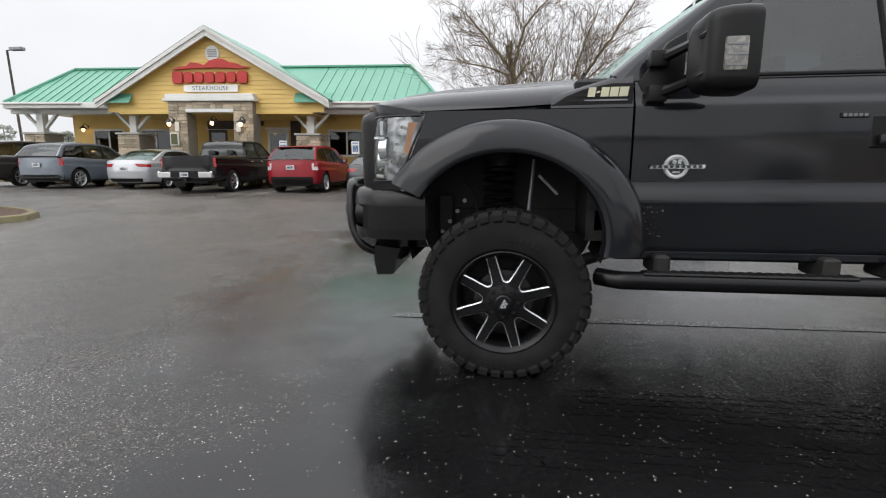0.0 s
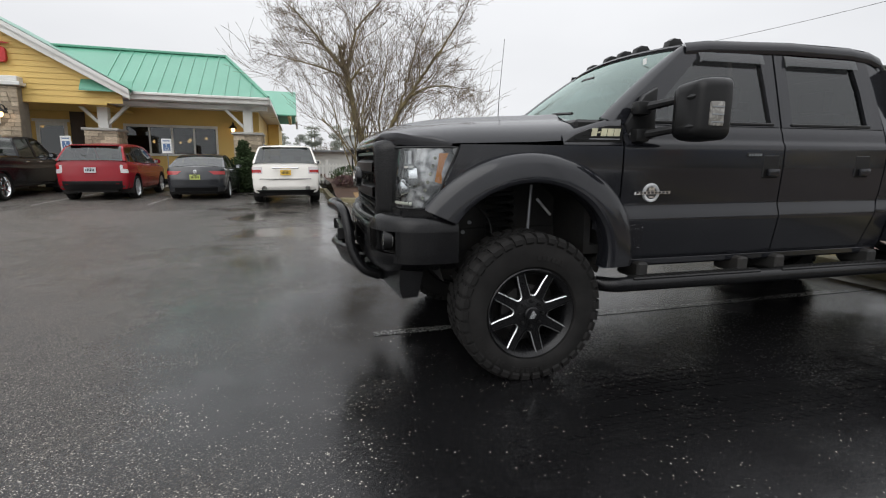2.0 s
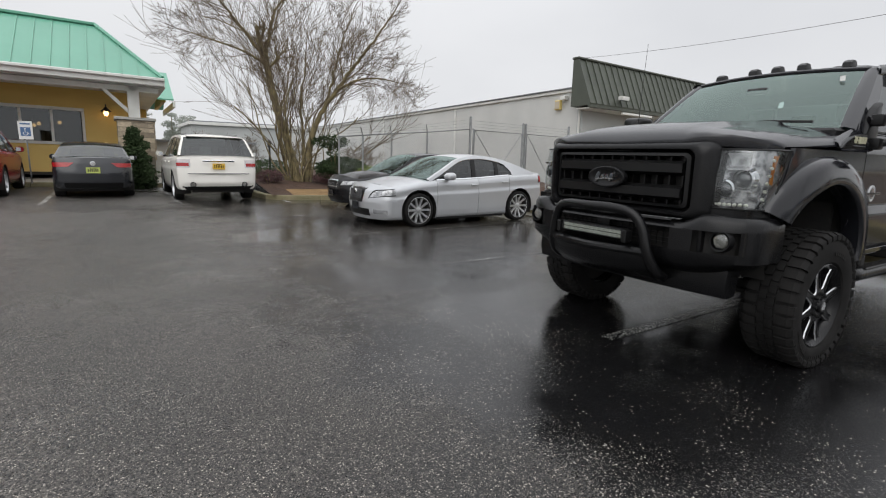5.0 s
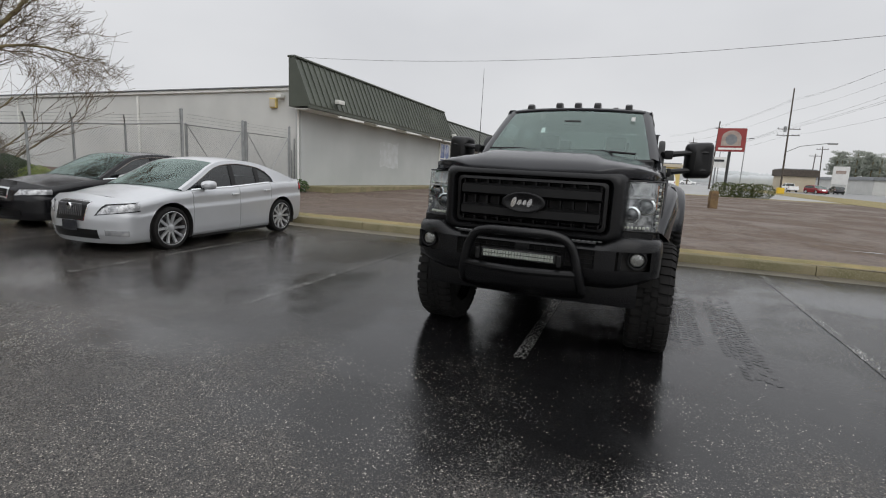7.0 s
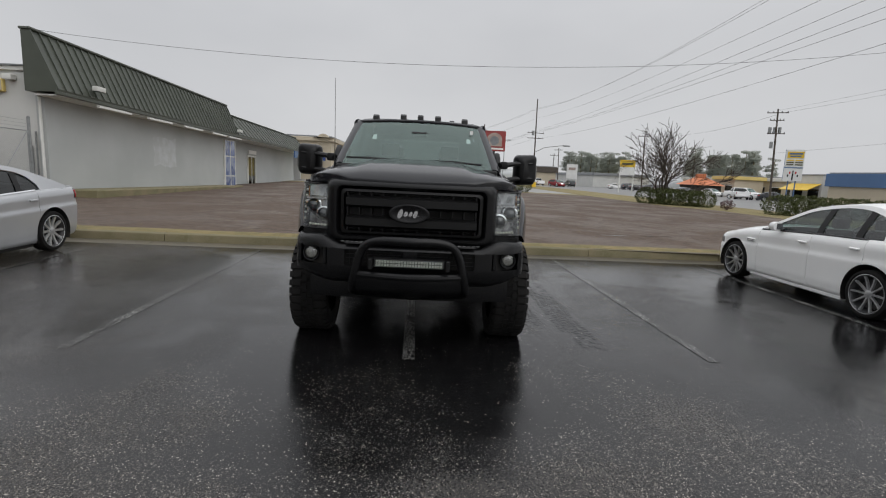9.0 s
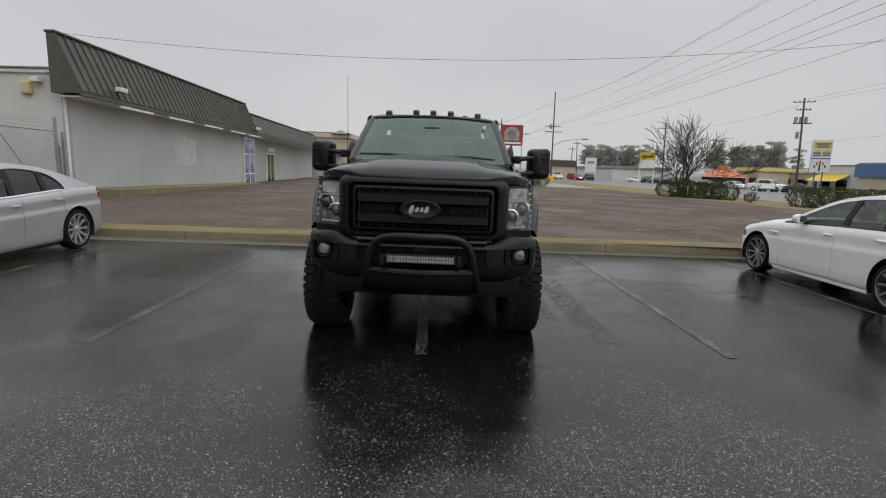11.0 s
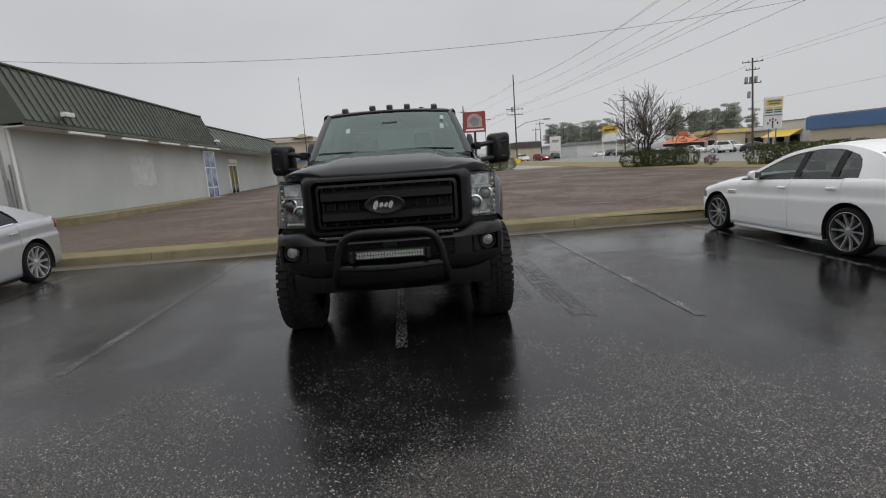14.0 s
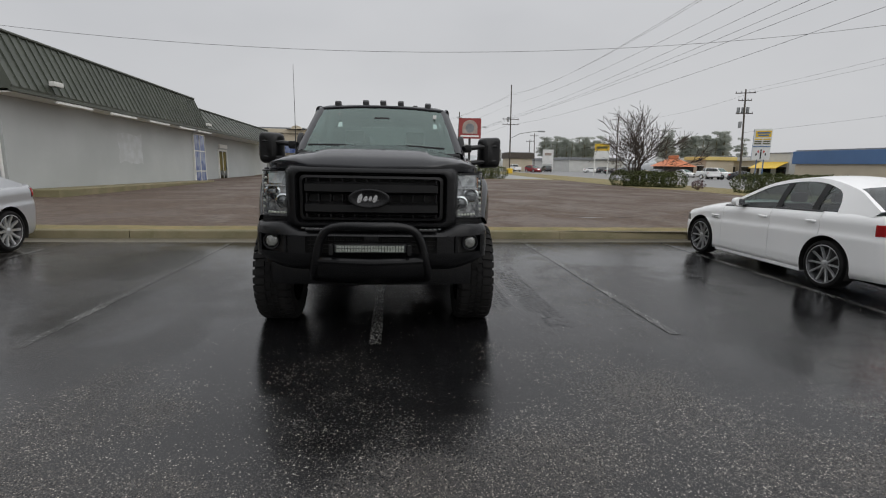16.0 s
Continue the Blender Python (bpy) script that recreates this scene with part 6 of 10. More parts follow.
# bull bar with skid plate and LED light bar
bar = part("bull_bar", T(spline([(-0.44, -0.47, 0.62), (-0.56, -0.485, 0.68), (-0.635, -0.455, 0.81), (-0.655, -0.415, 0.97), (-0.675, -0.350, 1.070), (-0.71, -0.22, 1.108), (-0.755, 0.0, 1.112),
                                  (-0.71, 0.22, 1.108), (-0.675, 0.350, 1.070), (-0.655, 0.415, 0.97), (-0.635, 0.455, 0.81), (-0.56, 0.485, 0.68), (-0.44, 0.47, 0.62)], 5).tolist(), 0.037, 12), M["satin_black"], truck, "tubular black bull bar")
part("cross_tube", T([(-0.635, -0.45, 0.815), (-0.70, -0.23, 0.815), (-0.735, 0.0, 0.815), (-0.70, 0.23, 0.815), (-0.635, 0.45, 0.815)], 0.030, 10), M["satin_black"], bar)
bm = bmesh.new()
surf(bm, [[(-0.735 + 0.45 * y * y, y, 0.82), (-0.735 + 0.45 * y * y, y, 0.775), (-0.70 + 0.45 * y * y, y * 1.02, 0.69), (-0.58 + 0.4 * y * y, y * 1.02, 0.60), (-0.40, y, 0.575)] for y in np.linspace(-0.44, 0.44, 9)])
part("skid_plate", bm, M["satin_black"], bar, "black skid plate")
lb = part("light_bar", B(-0.70, -0.63, -0.300, 0.300, 0.888, 0.962, 0.008), M["plastic"], bar, "slim LED light bar")
for r in range(2):
    for k in range(24):
        y = -0.264 + 0.023 * k
        part("led", B(-0.707, -0.699, y - 0.009, y + 0.009, 0.898 + 0.028 * r, 0.920 + 0.028 * r), M["led"], lb)
part("light_bar_glass", B(-0.712, -0.709, -0.285, 0.285, 0.892, 0.958), M["lens"], lb)
for s in (-1, 1):
    part("light_bar_bracket", B(-0.73, -0.66, s * 0.300, s * 0.335, 0.87, 0.96, 0.006), M["plastic"], lb)

# tow mirrors
for s in (-1, 1):
    bm = bmesh.new()
    rows = []
    for x, f in ((1.362, 0.30), (1.368, 0.62), (1.385, 0.80), (1.420, 0.92), (1.480, 0.985), (1.540, 1.0), (1.592, 0.99), (1.600, 0.96)):
        row = []
        for qy, qz, t0 in ((1, 1, 0), (-1, 1, 90), (-1, -1, 180), (1, -1, 270)):
            for k in range(6):
                t = radians(t0 + 18 * k)
                y = qy * (0.135 - 0.052) + 0.052 * math.cos(t)
                z = qz * (0.186 - 0.060) + 0.060 * math.sin(t)
                row.append((x + 0.030 * (y / 0.135) * (1 - f), s * (1.325 + y * f), 1.768 + z * (0.35 + 0.65 * f) + 0.05 * y))
        rows.append(row)
    V = surf(bm, rows, close_v=True)
    bm.faces.new(V[0])
    bm.faces.new(V[-1][::-1])
    mr = part("tow_mirror", bm, M["plastic"], truck, "large black telescopic tow mirror", angle=40)
    part("mirror_glass", B(1.6005, 1.604, s * 1.235, s * 1.415, 1.71, 1.925, 0.001), M["chrome"], mr)
    part("mirror_glass", B(1.6005, 1.604, s * 1.235, s * 1.415, 1.630, 1.690, 0.001), M["chrome"], mr)
    sig = part("signal_lens", B(1.445, 1.545, s * 1.40, s * 1.467, 1.665, 1.815, 0.014, 2), M["signal"], mr, "clear turn signal")
    for z in (1.69, 1.735, 1.78):
        part("signal_bar", B(1.452, 1.538, s * 1.4672, s * 1.470, z - 0.004, z + 0.004), M["steel"], sig)
    for z in (1.835, 1.655):
        part("mirror_arm", T([(1.24, s * 0.975, z - 0.03), (1.315, s * 1.06, z - 0.02), (1.375, s * 1.20, z), (1.395, s * 1.40, z + 0.012)], [0.036, 0.034, 0.030, 0.020], 8, flat=0.85), M["plastic"], mr)
        part("mirror_sleeve", B(1.225, 1.33, s * 0.985, s * 1.07, z - 0.075, z + 0.015, 0.020, 2), M["plastic"], mr)
    part("mirror_sail", PR([(1.21, 1.585), (1.195, 1.70), (1.33, 1.90), (1.43, 1.955), (1.43, 1.62), (1.38, 1.58)], s * 0.925, s * 0.990, bevel=0.02, seg=2), M["plastic"], mr)

# running boards
for s in (-1, 1):
    rb = part("running_board", T(spline([(1.02, s * 1.00, 0.60), (1.12, s * 1.07, 0.598), (1.3, s * 1.085, 0.598), (2.6, s * 1.085, 0.598), (3.7, s * 1.085, 0.598), (3.88, s * 1.06, 0.60), (3.95, s * 1.00, 0.61)], 4).tolist(), 0.052, 12), M["satin_black"], truck, "black tubular step bar")
    for x0, x1 in ((1.25, 2.35), (2.55, 3.65)):
        part("step_tread", B(x0, x1, s * 1.03, s * 1.125, 0.632, 0.652, 0.008), M["plastic"], rb)
        bm = bmesh.new()
        for k in range(int((x1 - x0) / 0.05)):
            box(bm, x0 + 0.02 + 0.05 * k, x0 + 0.045 + 0.05 * k, s * 1.04, s * 1.115, 0.6525, 0.655)
        tagged(part("tread_ridge", bm, M["rubber"], rb), kind="stuff")
    for x in (1.32, 2.20, 2.55, 3.5):
        part("step_bracket", B(x, x + 0.09, s * 0.80, s * 1.06, 0.62, 0.74, 0.015), M["under"], rb)

# pickup box with wide rear arches
RARCH = (RAX, 0.82, 0.62, 0.52)
for s in (-1, 1):
    part("bed_side", skin(s, lambda z: 3.70, lambda z: 6.20, 0.80, 1.66, 60, 34, RARCH), M["truck_paint"], truck, "black pickup box side")
    rows = []
    for t in np.linspace(radians(186), radians(-6), 40):
        c, d = math.cos(t), math.sin(t)
        rows.append([(RAX + (0.62 * q + o) * c, s * y, max(0.66, 0.82 + (0.52 * q + o) * d)) for q, o, y in ((1.0, 0.21, 1.02), (1.0, 0.20, 1.06), (1.0, 0.17, 1.14), (1.0, 0.14, 1.25), (1.0, 0.095, 1.36), (1.0, 0.045, 1.425), (1.0, 0.0, 1.44), (0.99, -0.01, 1.41), (0.99, 0.0, 1.05))])
    bm = bmesh.new()
    surf(bm, rows)
    part("rear_flare", bm, M["truck_paint"], truck, "very wide rear wheel arch", angle=60)
    bm = bmesh.new()
    surf(bm, [[(RAX + 0.64 * math.cos(t), s * y, 0.82 + 0.54 * math.sin(t)) for y in (0.46, 1.40)] for t in np.linspace(radians(190), radians(-10), 20)])
    part("rear_housing", bm, M["under"], truck)
    part("bed_rail", B(3.70, 6.20, s * 0.90, s * 1.0, 1.655, 1.70, 0.02, 2), M["truck_paint"], truck)
    part("tail_lamp", B(6.19, 6.24, s * 0.86, s * 1.01, 1.15, 1.60, 0.02, 2), M["sign_red"], truck)
part("bed_floor", B(3.70, 6.2, -0.9, 0.9, 1.05, 1.10), M["under"], truck)
part("bed_front", B(3.695, 3.73, -0.97, 0.97, 0.85, 1.66), M["truck_paint"], truck)
part("tailgate", B(6.18, 6.235, -0.85, 0.85, 1.02, 1.66, 0.02, 2), M["truck_paint"], truck)
part("rear_bumper", B(6.24, 6.42, -1.0, 1.0, 0.78, 0.98, 0.03, 2), M["satin_black"], truck)


def truck_wheel(x, y_out, s, blocks=False):
    """One wheel; its outer face at y_out, facing the side s."""
    W, R = 0.335, 0.488
    drop = 0.034 / WS  # the loaded tyre bulges below, so the rim sits under the tread ring's centre
    o = Matrix.Translation((x, s * y_out, FZ_ - 0.034)) @ Matrix.Diagonal((WS, 1, WS, 1))
    rim = lathe(bmesh.new(), [(0.255, -0.30), (0.275, -0.30), (0.262, -0.28), (0.262, -0.06), (0.285, -0.045), (0.298, -0.035), (0.300, -0.02), (0.292, -0.014), (0.272, -0.035), (0.255, -0.06), (0.250, -0.10), (0.248, -0.24)], 40, "y")
    wheel = part("wheel", rim, M["satin_black"], truck, "black alloy wheel with milled spoke edges", angle=30)
    wheel.matrix_basis = o @ Matrix.Diagonal((1, s, 1, 1))
    # tyre carcass
    prof = [(0.272, -0.325), (0.33, -0.338), (0.40, -0.340), (0.455, -0.325), (0.472, -0.30), (0.476, -0.165), (0.472, -0.032), (0.455, -0.008), (0.40, 0.006), (0.345, 0.004), (0.325, -0.002), (0.310, -0.008), (0.296, -0.030)]
    bm = lathe(bmesh.new(), prof, 56, "y")
    for v in bm.verts:
        v.co.z += drop * min(1.0, max(0.0, (math.hypot(v.co.x, v.co.z) - 0.30) / 0.12))
        if v.co.z < (-FZ_ + 0.037) / WS:
            v.co.z = (-FZ_ + 0.037) / WS
    part("tyre", bm, M["rubber"], wheel, "chunky mud tyre", angle=24)
    # tread blocks: four staggered rows; the shoulder blocks run down the sidewall
    n = 38
    rest_bm = bmesh.new()
    for j, (ya, yb, da, r0) in enumerate(((-0.026, -0.105, 0.0, 0.466), (-0.115, -0.160, 0.5, 0.468), (-0.170, -0.215, 0.05, 0.468), (-0.225, -0.306, 0.55, 0.466))):
        w = 0.066 if j in (0, 3) else 0.062
        sk = 0.16 if j == 1 else (-0.16 if j == 2 else 0.05)
        lug = bmesh.new()
        sect = []
        if j in (0, 3):
            sgn = 1 if j == 0 else -1
            side = 0.004 if j == 0 else -0.338
            outline = [(r0 - 0.012, yb if j == 0 else ya, 1.0), (R, yb if j == 0 else ya, 0.84), (R, ya if j == 0 else yb, 0.84), (R - 0.020, side + sgn * 0.004, 0.86), (0.440, side + sgn * 0.007, 0.80), (0.425, side - sgn * 0.006, 0.85)]
        else:
            outline = [(r0 - 0.012, yb, 1.0), (R, yb, 0.86), (R, ya, 0.86), (r0 - 0.012, ya, 1.0)]
        for dd in (-1, 1):
            row = []
            for rr, y_, f in outline:
                ang = dd * w / R / 2 * f + sk * (y_ - (ya + yb) / 2)
                row.append((rr * math.cos(ang), y_, rr * math.sin(ang)))
            sect.append(row)
        V = surf(lug, sect)
        lug.faces.new(V[0])
        lug.faces.new(V[1][::-1])
        bmesh.ops.recalc_face_normals(lug, faces=lug.faces)
        if blocks:
            me = bpy.data.meshes.new("tread_block")
            lug.to_mesh(me)
            me.materials.append(M["rubber"])
            for k in range(n):
                ob = new("tread_block", me)
                ob.parent = wheel
                ob.matrix_basis = Matrix.Translation((0, 0, drop)) @ Matrix.Rotation(-2 * math.pi * (k + da) / n, 4, "Y")
        else:
            base = [(v.co.copy(), v.index) for v in lug.verts]
            lug.verts.index_update()
            for k in range(n):
                m_ = Matrix.Translation((0, 0, drop)) @ Matrix.Rotation(-2 * math.pi * (k + da) / n, 4, "Y")
                vs = [rest_bm.verts.new(m_ @ v.co) for v in lug.verts]
                for f in lug.faces:
                    rest_bm.faces.new([vs[v.index] for v in f.verts])
        lug.free()
    if not blocks:
        tagged(part("tread", rest_bm, M["rubber"], wheel, recalc=False), kind="stuff")
    else:
        rest_bm.free()
    # raised sidewall lettering as plain bars
    bm = bmesh.new()
    for t0 in (200, 250, 60):
        for k in range(8 if t0 != 60 else 6):
            a = radians(t0 + 5.2 * k)
            for rr in (0.372,):
                m_ = Matrix.Rotation(-a, 4, "Y") @ Matrix.Translation((rr, 0.006, 0))
                box(bm, -0.014, 0.014, 0.0, 0.004, -0.011, 0.011, m=m_)
    tagged(part("sidewall_mark", bm, M["rubber"], wheel), kind="stuff")
    # spokes
    for k in range(8):
        a = 2 * math.pi * (k + 0.355) / 8
        m_ = Matrix.Rotation(-a, 4, "Y")
        bm = bmesh.new()
        sect = []
        for r, w, yf in ((0.080, 0.036, -0.045), (0.15, 0.0315, -0.050), (0.22, 0.0295, -0.052), (0.278, 0.0275, -0.045)):
            sect.append([m_ @ Vector(p) for p in ((r, yf - 0.05, -w * 1.05), (r, yf, -w), (r, yf + 0.006, -w + 0.008), (r, yf + 0.006, w - 0.008), (r, yf, w), (r, yf - 0.05, w * 1.05))])
        surf(bm, sect)
        part("spoke", bm, M["satin_black"], wheel)
        # milled line round the window: down one spoke, round the foot, up the next
        path = [(0.272, 0.0275, -0.0415), (0.22, 0.0295, -0.0475), (0.165, 0.0310, -0.0462), (0.138, 0.0325, -0.0455)]
        edge_ = [(math.hypot(r, w), math.atan2(w, r), yf) for r, w, yf in path]
        gap = 2 * math.pi / 8
        foot = [(0.126, edge_[-1][1] + 0.045, -0.0445), (0.1215, gap / 2 - 0.03, -0.044)]
        half = edge_ + foot
        full = half + [(r, gap - t, yf) for r, t, yf in half[::-1]]
        rows = []
        for i, (r, t, yf) in enumerate(full):
            p = Vector((r * math.cos(a + t), yf, r * math.sin(a + t)))
            r0, t0, _ = full[max(0, i - 1)]
            r1, t1, _ = full[min(len(full) - 1, i + 1)]
            d = Vector((r1 * math.cos(a + t1) - r0 * math.cos(a + t0), 0, r1 * math.sin(a + t1) - r0 * math.sin(a + t0))).normalized()
            nrm = Vector((-d.z, 0, d.x))
            if nrm.dot(Vector((math.cos(a + gap / 2) * 0.24, 0, math.sin(a + gap / 2) * 0.24)) - Vector((p.x, 0, p.z))) > 0:
                nrm = -nrm
            rows.append([p + Vector((0, 0.001, 0)) - nrm * 0.0005, p + Vector((0, 0.008, 0)) + nrm * 0.0062])
        bm = bmesh.new()
        surf(bm, rows)
        part("milled_edge", bm, M["milled"], wheel, angle=60)
    part("hub", lathe(bmesh.new(), [(0.001, -0.005), (0.040, -0.006), (0.048, -0.012), (0.052, -0.030), (0.085, -0.036), (0.119, -0.046), (0.122, -0.09)], 32, "y"), M["satin_black"], wheel)
    part("cap_mark", PR([(-0.020, -0.024), (0.012, -0.026), (0.026, 0.0), (0.006, 0.028), (-0.006, 0.006)], -0.0045, -0.001), M["milled"], wheel)
    for k in range(8):
        a = 2 * math.pi * k / 8
        part("lug_nut", lathe(bmesh.new(), [(0.001, -0.012), (0.009, -0.014), (0.012, -0.040)], 8, "y", (0.082 * math.cos(a), 0, 0.082 * math.sin(a))), M["plastic"], wheel)
    part("brake_disc", lathe(bmesh.new(), [(0.06, -0.12), (0.17, -0.12), (0.17, -0.15), (0.06, -0.15)], 32, "y"), M["dark_steel"], wheel)
    part("wheel_back", lathe(bmesh.new(), [(0.03, -0.22), (0.25, -0.23)], 24, "y"), M["under"], wheel)
    return wheel


for s in (-1, 1):
    truck_wheel(FX, 1.155, s, True)
    truck_wheel(RAX, 1.440, s)
    truck_wheel(RAX, 1.075, s)

# running gear
part("front_axle", T([(FX, -0.95, 0.475), (FX, -0.3, 0.475), (FX, 0.95, 0.475)], 0.055, 10), M["under"], truck)
part("rear_axle", T([(RAX, -1.3, 0.475), (RAX, 1.3, 0.475)], 0.065, 10), M["under"], truck)
for x, y in ((FX, 0.28), (RAX, 0.0)):
    part("differential", lathe(bmesh.new(), [(0.02, -0.16), (0.12, -0.12), (0.17, 0.0), (0.12, 0.12), (0.02, 0.16)], 16, "x", (x, y, 0.475)), M["under"], truck)
for s in (-1, 1):
    part("frame_rail", B(-0.30, 6.1, s * 0.40, s * 0.47, 0.78, 0.95, 0.01), M["under"], truck)
    part("coil_spring", T([(0.43 + 0.095 * math.cos(t), s * 0.62 + 0.095 * math.sin(t), 0.60 + 0.058 * t / (2 * math.pi)) for t in np.linspace(0, 2 * math.pi * 11, 180)], 0.015, 6), M["plastic"], truck, "black coil spring")
    part("spring_cup", lathe(bmesh.new(), [(0.02, 1.33), (0.10, 1.33), (0.10, 1.24), (0.09, 1.24)], 16, "z", (0.43, s * 0.62, 0)), M["under"], truck)
    part("shock_absorber", T([(0.58, s * 0.74, 0.50), (0.62, s * 0.70, 0.95), (0.622, s * 0.70, 0.951), (0.65, s * 0.68, 1.28)], [0.032, 0.032, 0.012, 0.012], 8), M["steel"] if s < 0 else M["under"], truck)
    part("radius_arm", T([(0.40, s * 0.60, 0.50), (0.75, s * 0.58, 0.52), (1.55, s * 0.50, 0.80)], 0.042, 8), M["under"], truck)
    part("brake_hose", T(spline([(0.20, s * 0.72, 1.15), (0.28, s * 0.80, 1.05), (0.32, s * 0.85, 0.85), (0.42, s * 0.9, 0.70)], 5).tolist(), 0.008, 5), M["rubber"], truck)
    part("leaf_spring", T(spline([(4.1, s * 0.52, 0.80), (4.5, s * 0.52, 0.62), (4.85, s * 0.52, 0.57), (5.3, s * 0.52, 0.66), (5.8, s * 0.52, 0.82)], 4).tolist(), 0.035, 6), M["under"], truck)
    part("steering_knuckle", B(0.38, 0.58, s * 0.80, s * 0.90, 0.36, 0.62, 0.03), M["under"], truck)
    part("side_bracket", B(0.02, 0.12, s * 0.46, s * 0.60, 0.72, 1.05, 0.01), M["under"], truck)
    part("sway_link", T([(0.68, s * 0.72, 1.18), (0.80, s * 0.70, 1.06)], 0.010, 6), M["dull_chrome"], truck)
    for k in range(4):
        part("bolt", lathe(bmesh.new(), [(0.001, 0.0), (0.014, 0.0), (0.014, 0.02)], 8, "y", (0.05 + 0.05 * k, s * 0.61 if s > 0 else -0.63, 0.80 + 0.07 * k)), M["steel"], truck)
part("track_bar", T([(0.30, -0.55, 0.70), (0.30, 0.60, 0.62)], 0.022, 8), M["under"], truck)
part("steering_link", T([(0.22, -0.75, 0.50), (0.22, 0.75, 0.50)], 0.022, 8), M["under"], truck)
part("engine_block", B(0.0, 1.2, -0.36, 0.36, 0.70, 1.45, 0.06), M["under"], truck)
part("radiator", B(-0.30, -0.22, -0.60, 0.60, 0.75, 1.50), M["under"], truck)
part("gearbox", B(1.2, 2.4, -0.25, 0.25, 0.62, 0.85, 0.06), M["under"], truck)
part("driveshaft", T([(2.4, 0, 0.68), (4.75, 0, 0.50)], 0.045, 10), M["under"], truck)
part("fuel_tank", B(2.5, 3.6, -0.72, -0.42, 0.68, 0.85, 0.04), M["under"], truck)
part("exhaust_pipe", T([(2.4, 0.45, 0.68), (4.3, 0.60, 0.68), (6.2, 0.75, 0.62)], 0.05, 10), M["under"], truck)
part("cross_brace", B(-0.25, -0.20, -0.75, 0.75, 0.62, 0.72, 0.01), M["under"], truck)
# the cab stands a little taller over the belt line
for ob in truck.children_recursive:
    if ob.type == "MESH" and not ob.name.startswith(("tow_mirror", "mirror", "signal", "aerial", "seat", "backrest", "headrest", "steering")):
        for v in ob.data.vertices:
            if v.co.z > 1.74 and v.co.x > 0.85:
                v.co.z += 0.030 * min(1.0, (v.co.z - 1.74) / 0.45)
# scuffs along the wing and door edge
for x0, x1, z0, z1 in ((0.95, 1.155, 0.99, 1.05), (1.19, 1.36, 0.84, 1.02)):
    bm = bmesh.new()
    surf(bm, [[(x, -(hw(x, z) + 0.0035), z) for z in np.linspace(z0, z1, 5)] for x in np.linspace(x0, x1, 6)])
    part("scuff", bm, M["scratch"], truck)

# ---- parked cars ----
def paint(name, c, c2=None, rough=0.25, metal=0.0, coat=0.7, spec=0.5):
    return mat(name, c, c2 or tuple(x * 0.93 for x in c), rough, metal, scale=1.2, fine=120, rough_var=0.04, coat=coat, spec=spec)


M["silver_paint"] = paint("silver_paint", (0.50, 0.512, 0.528), metal=0.36, rough=0.30)
M["black_car_paint"] = paint("black_car_paint", (0.008, 0.008, 0.009), coat=0.08, rough=0.18, spec=0.4)
M["white_paint"] = paint("white_paint", (0.90, 0.90, 0.89), (0.88, 0.88, 0.87), coat=0.25)
M["pearl_paint"] = paint("pearl_white_paint", (0.80, 0.775, 0.72), coat=0.25)
M["blue_grey_paint"] = paint("blue_grey_paint", (0.13, 0.155, 0.185), metal=0.3, rough=0.30)
M["red_paint"] = paint("red_paint", (0.25, 0.011, 0.018), coat=0.1, spec=0.35)
M["charcoal_paint"] = paint("charcoal_paint", (0.016, 0.018, 0.022))
M["brown_paint"] = paint("dark_brown_paint", (0.030, 0.026, 0.023))
M["tail_red"] = mat("tail_lamp_red", (0.40, 0.012, 0.014), (0.30, 0.01, 0.012), 0.15, scale=20, coat=0.8)
M["tail_clear"] = mat("tail_lamp_clear", (0.62, 0.60, 0.60), (0.50, 0.45, 0.45), 0.15, scale=20, coat=0.8)
M["plate"] = mat("number_plate", (0.62, 0.64, 0.66), (0.55, 0.57, 0.60), 0.4, scale=10)
M["plate_yellow"] = mat("yellow_number_plate", (0.72, 0.46, 0.05), (0.66, 0.42, 0.05), 0.4, scale=10)
M["plate_green"] = mat("green_yellow_plate", (0.50, 0.55, 0.12), (0.42, 0.48, 0.12), 0.4, scale=10)
M["rim_silver"] = mat("silver_alloy", (0.58, 0.59, 0.60), (0.50, 0.51, 0.52), 0.3, metal=0.7, scale=9)
M["rim_dark"] = mat("gunmetal_alloy", (0.46, 0.47, 0.48), (0.38, 0.39, 0.40), 0.3, metal=0.7, scale=9)
M["lamp_bright"] = mat("bright_lamp_bowl", (0.62, 0.63, 0.64), (0.26, 0.265, 0.27), 0.2, metal=0.15, scale=18, coat=0.6, contrast=(0.40, 0.60))
M["rib_grey"] = mat("grey_grille_rib", (0.20, 0.20, 0.205), (0.13, 0.13, 0.135), 0.3, metal=0.6, scale=20)
M["lamp_inside"] = mat("lamp_bowl", (0.55, 0.56, 0.57), (0.30, 0.31, 0.32), 0.2, metal=0.7, scale=18)


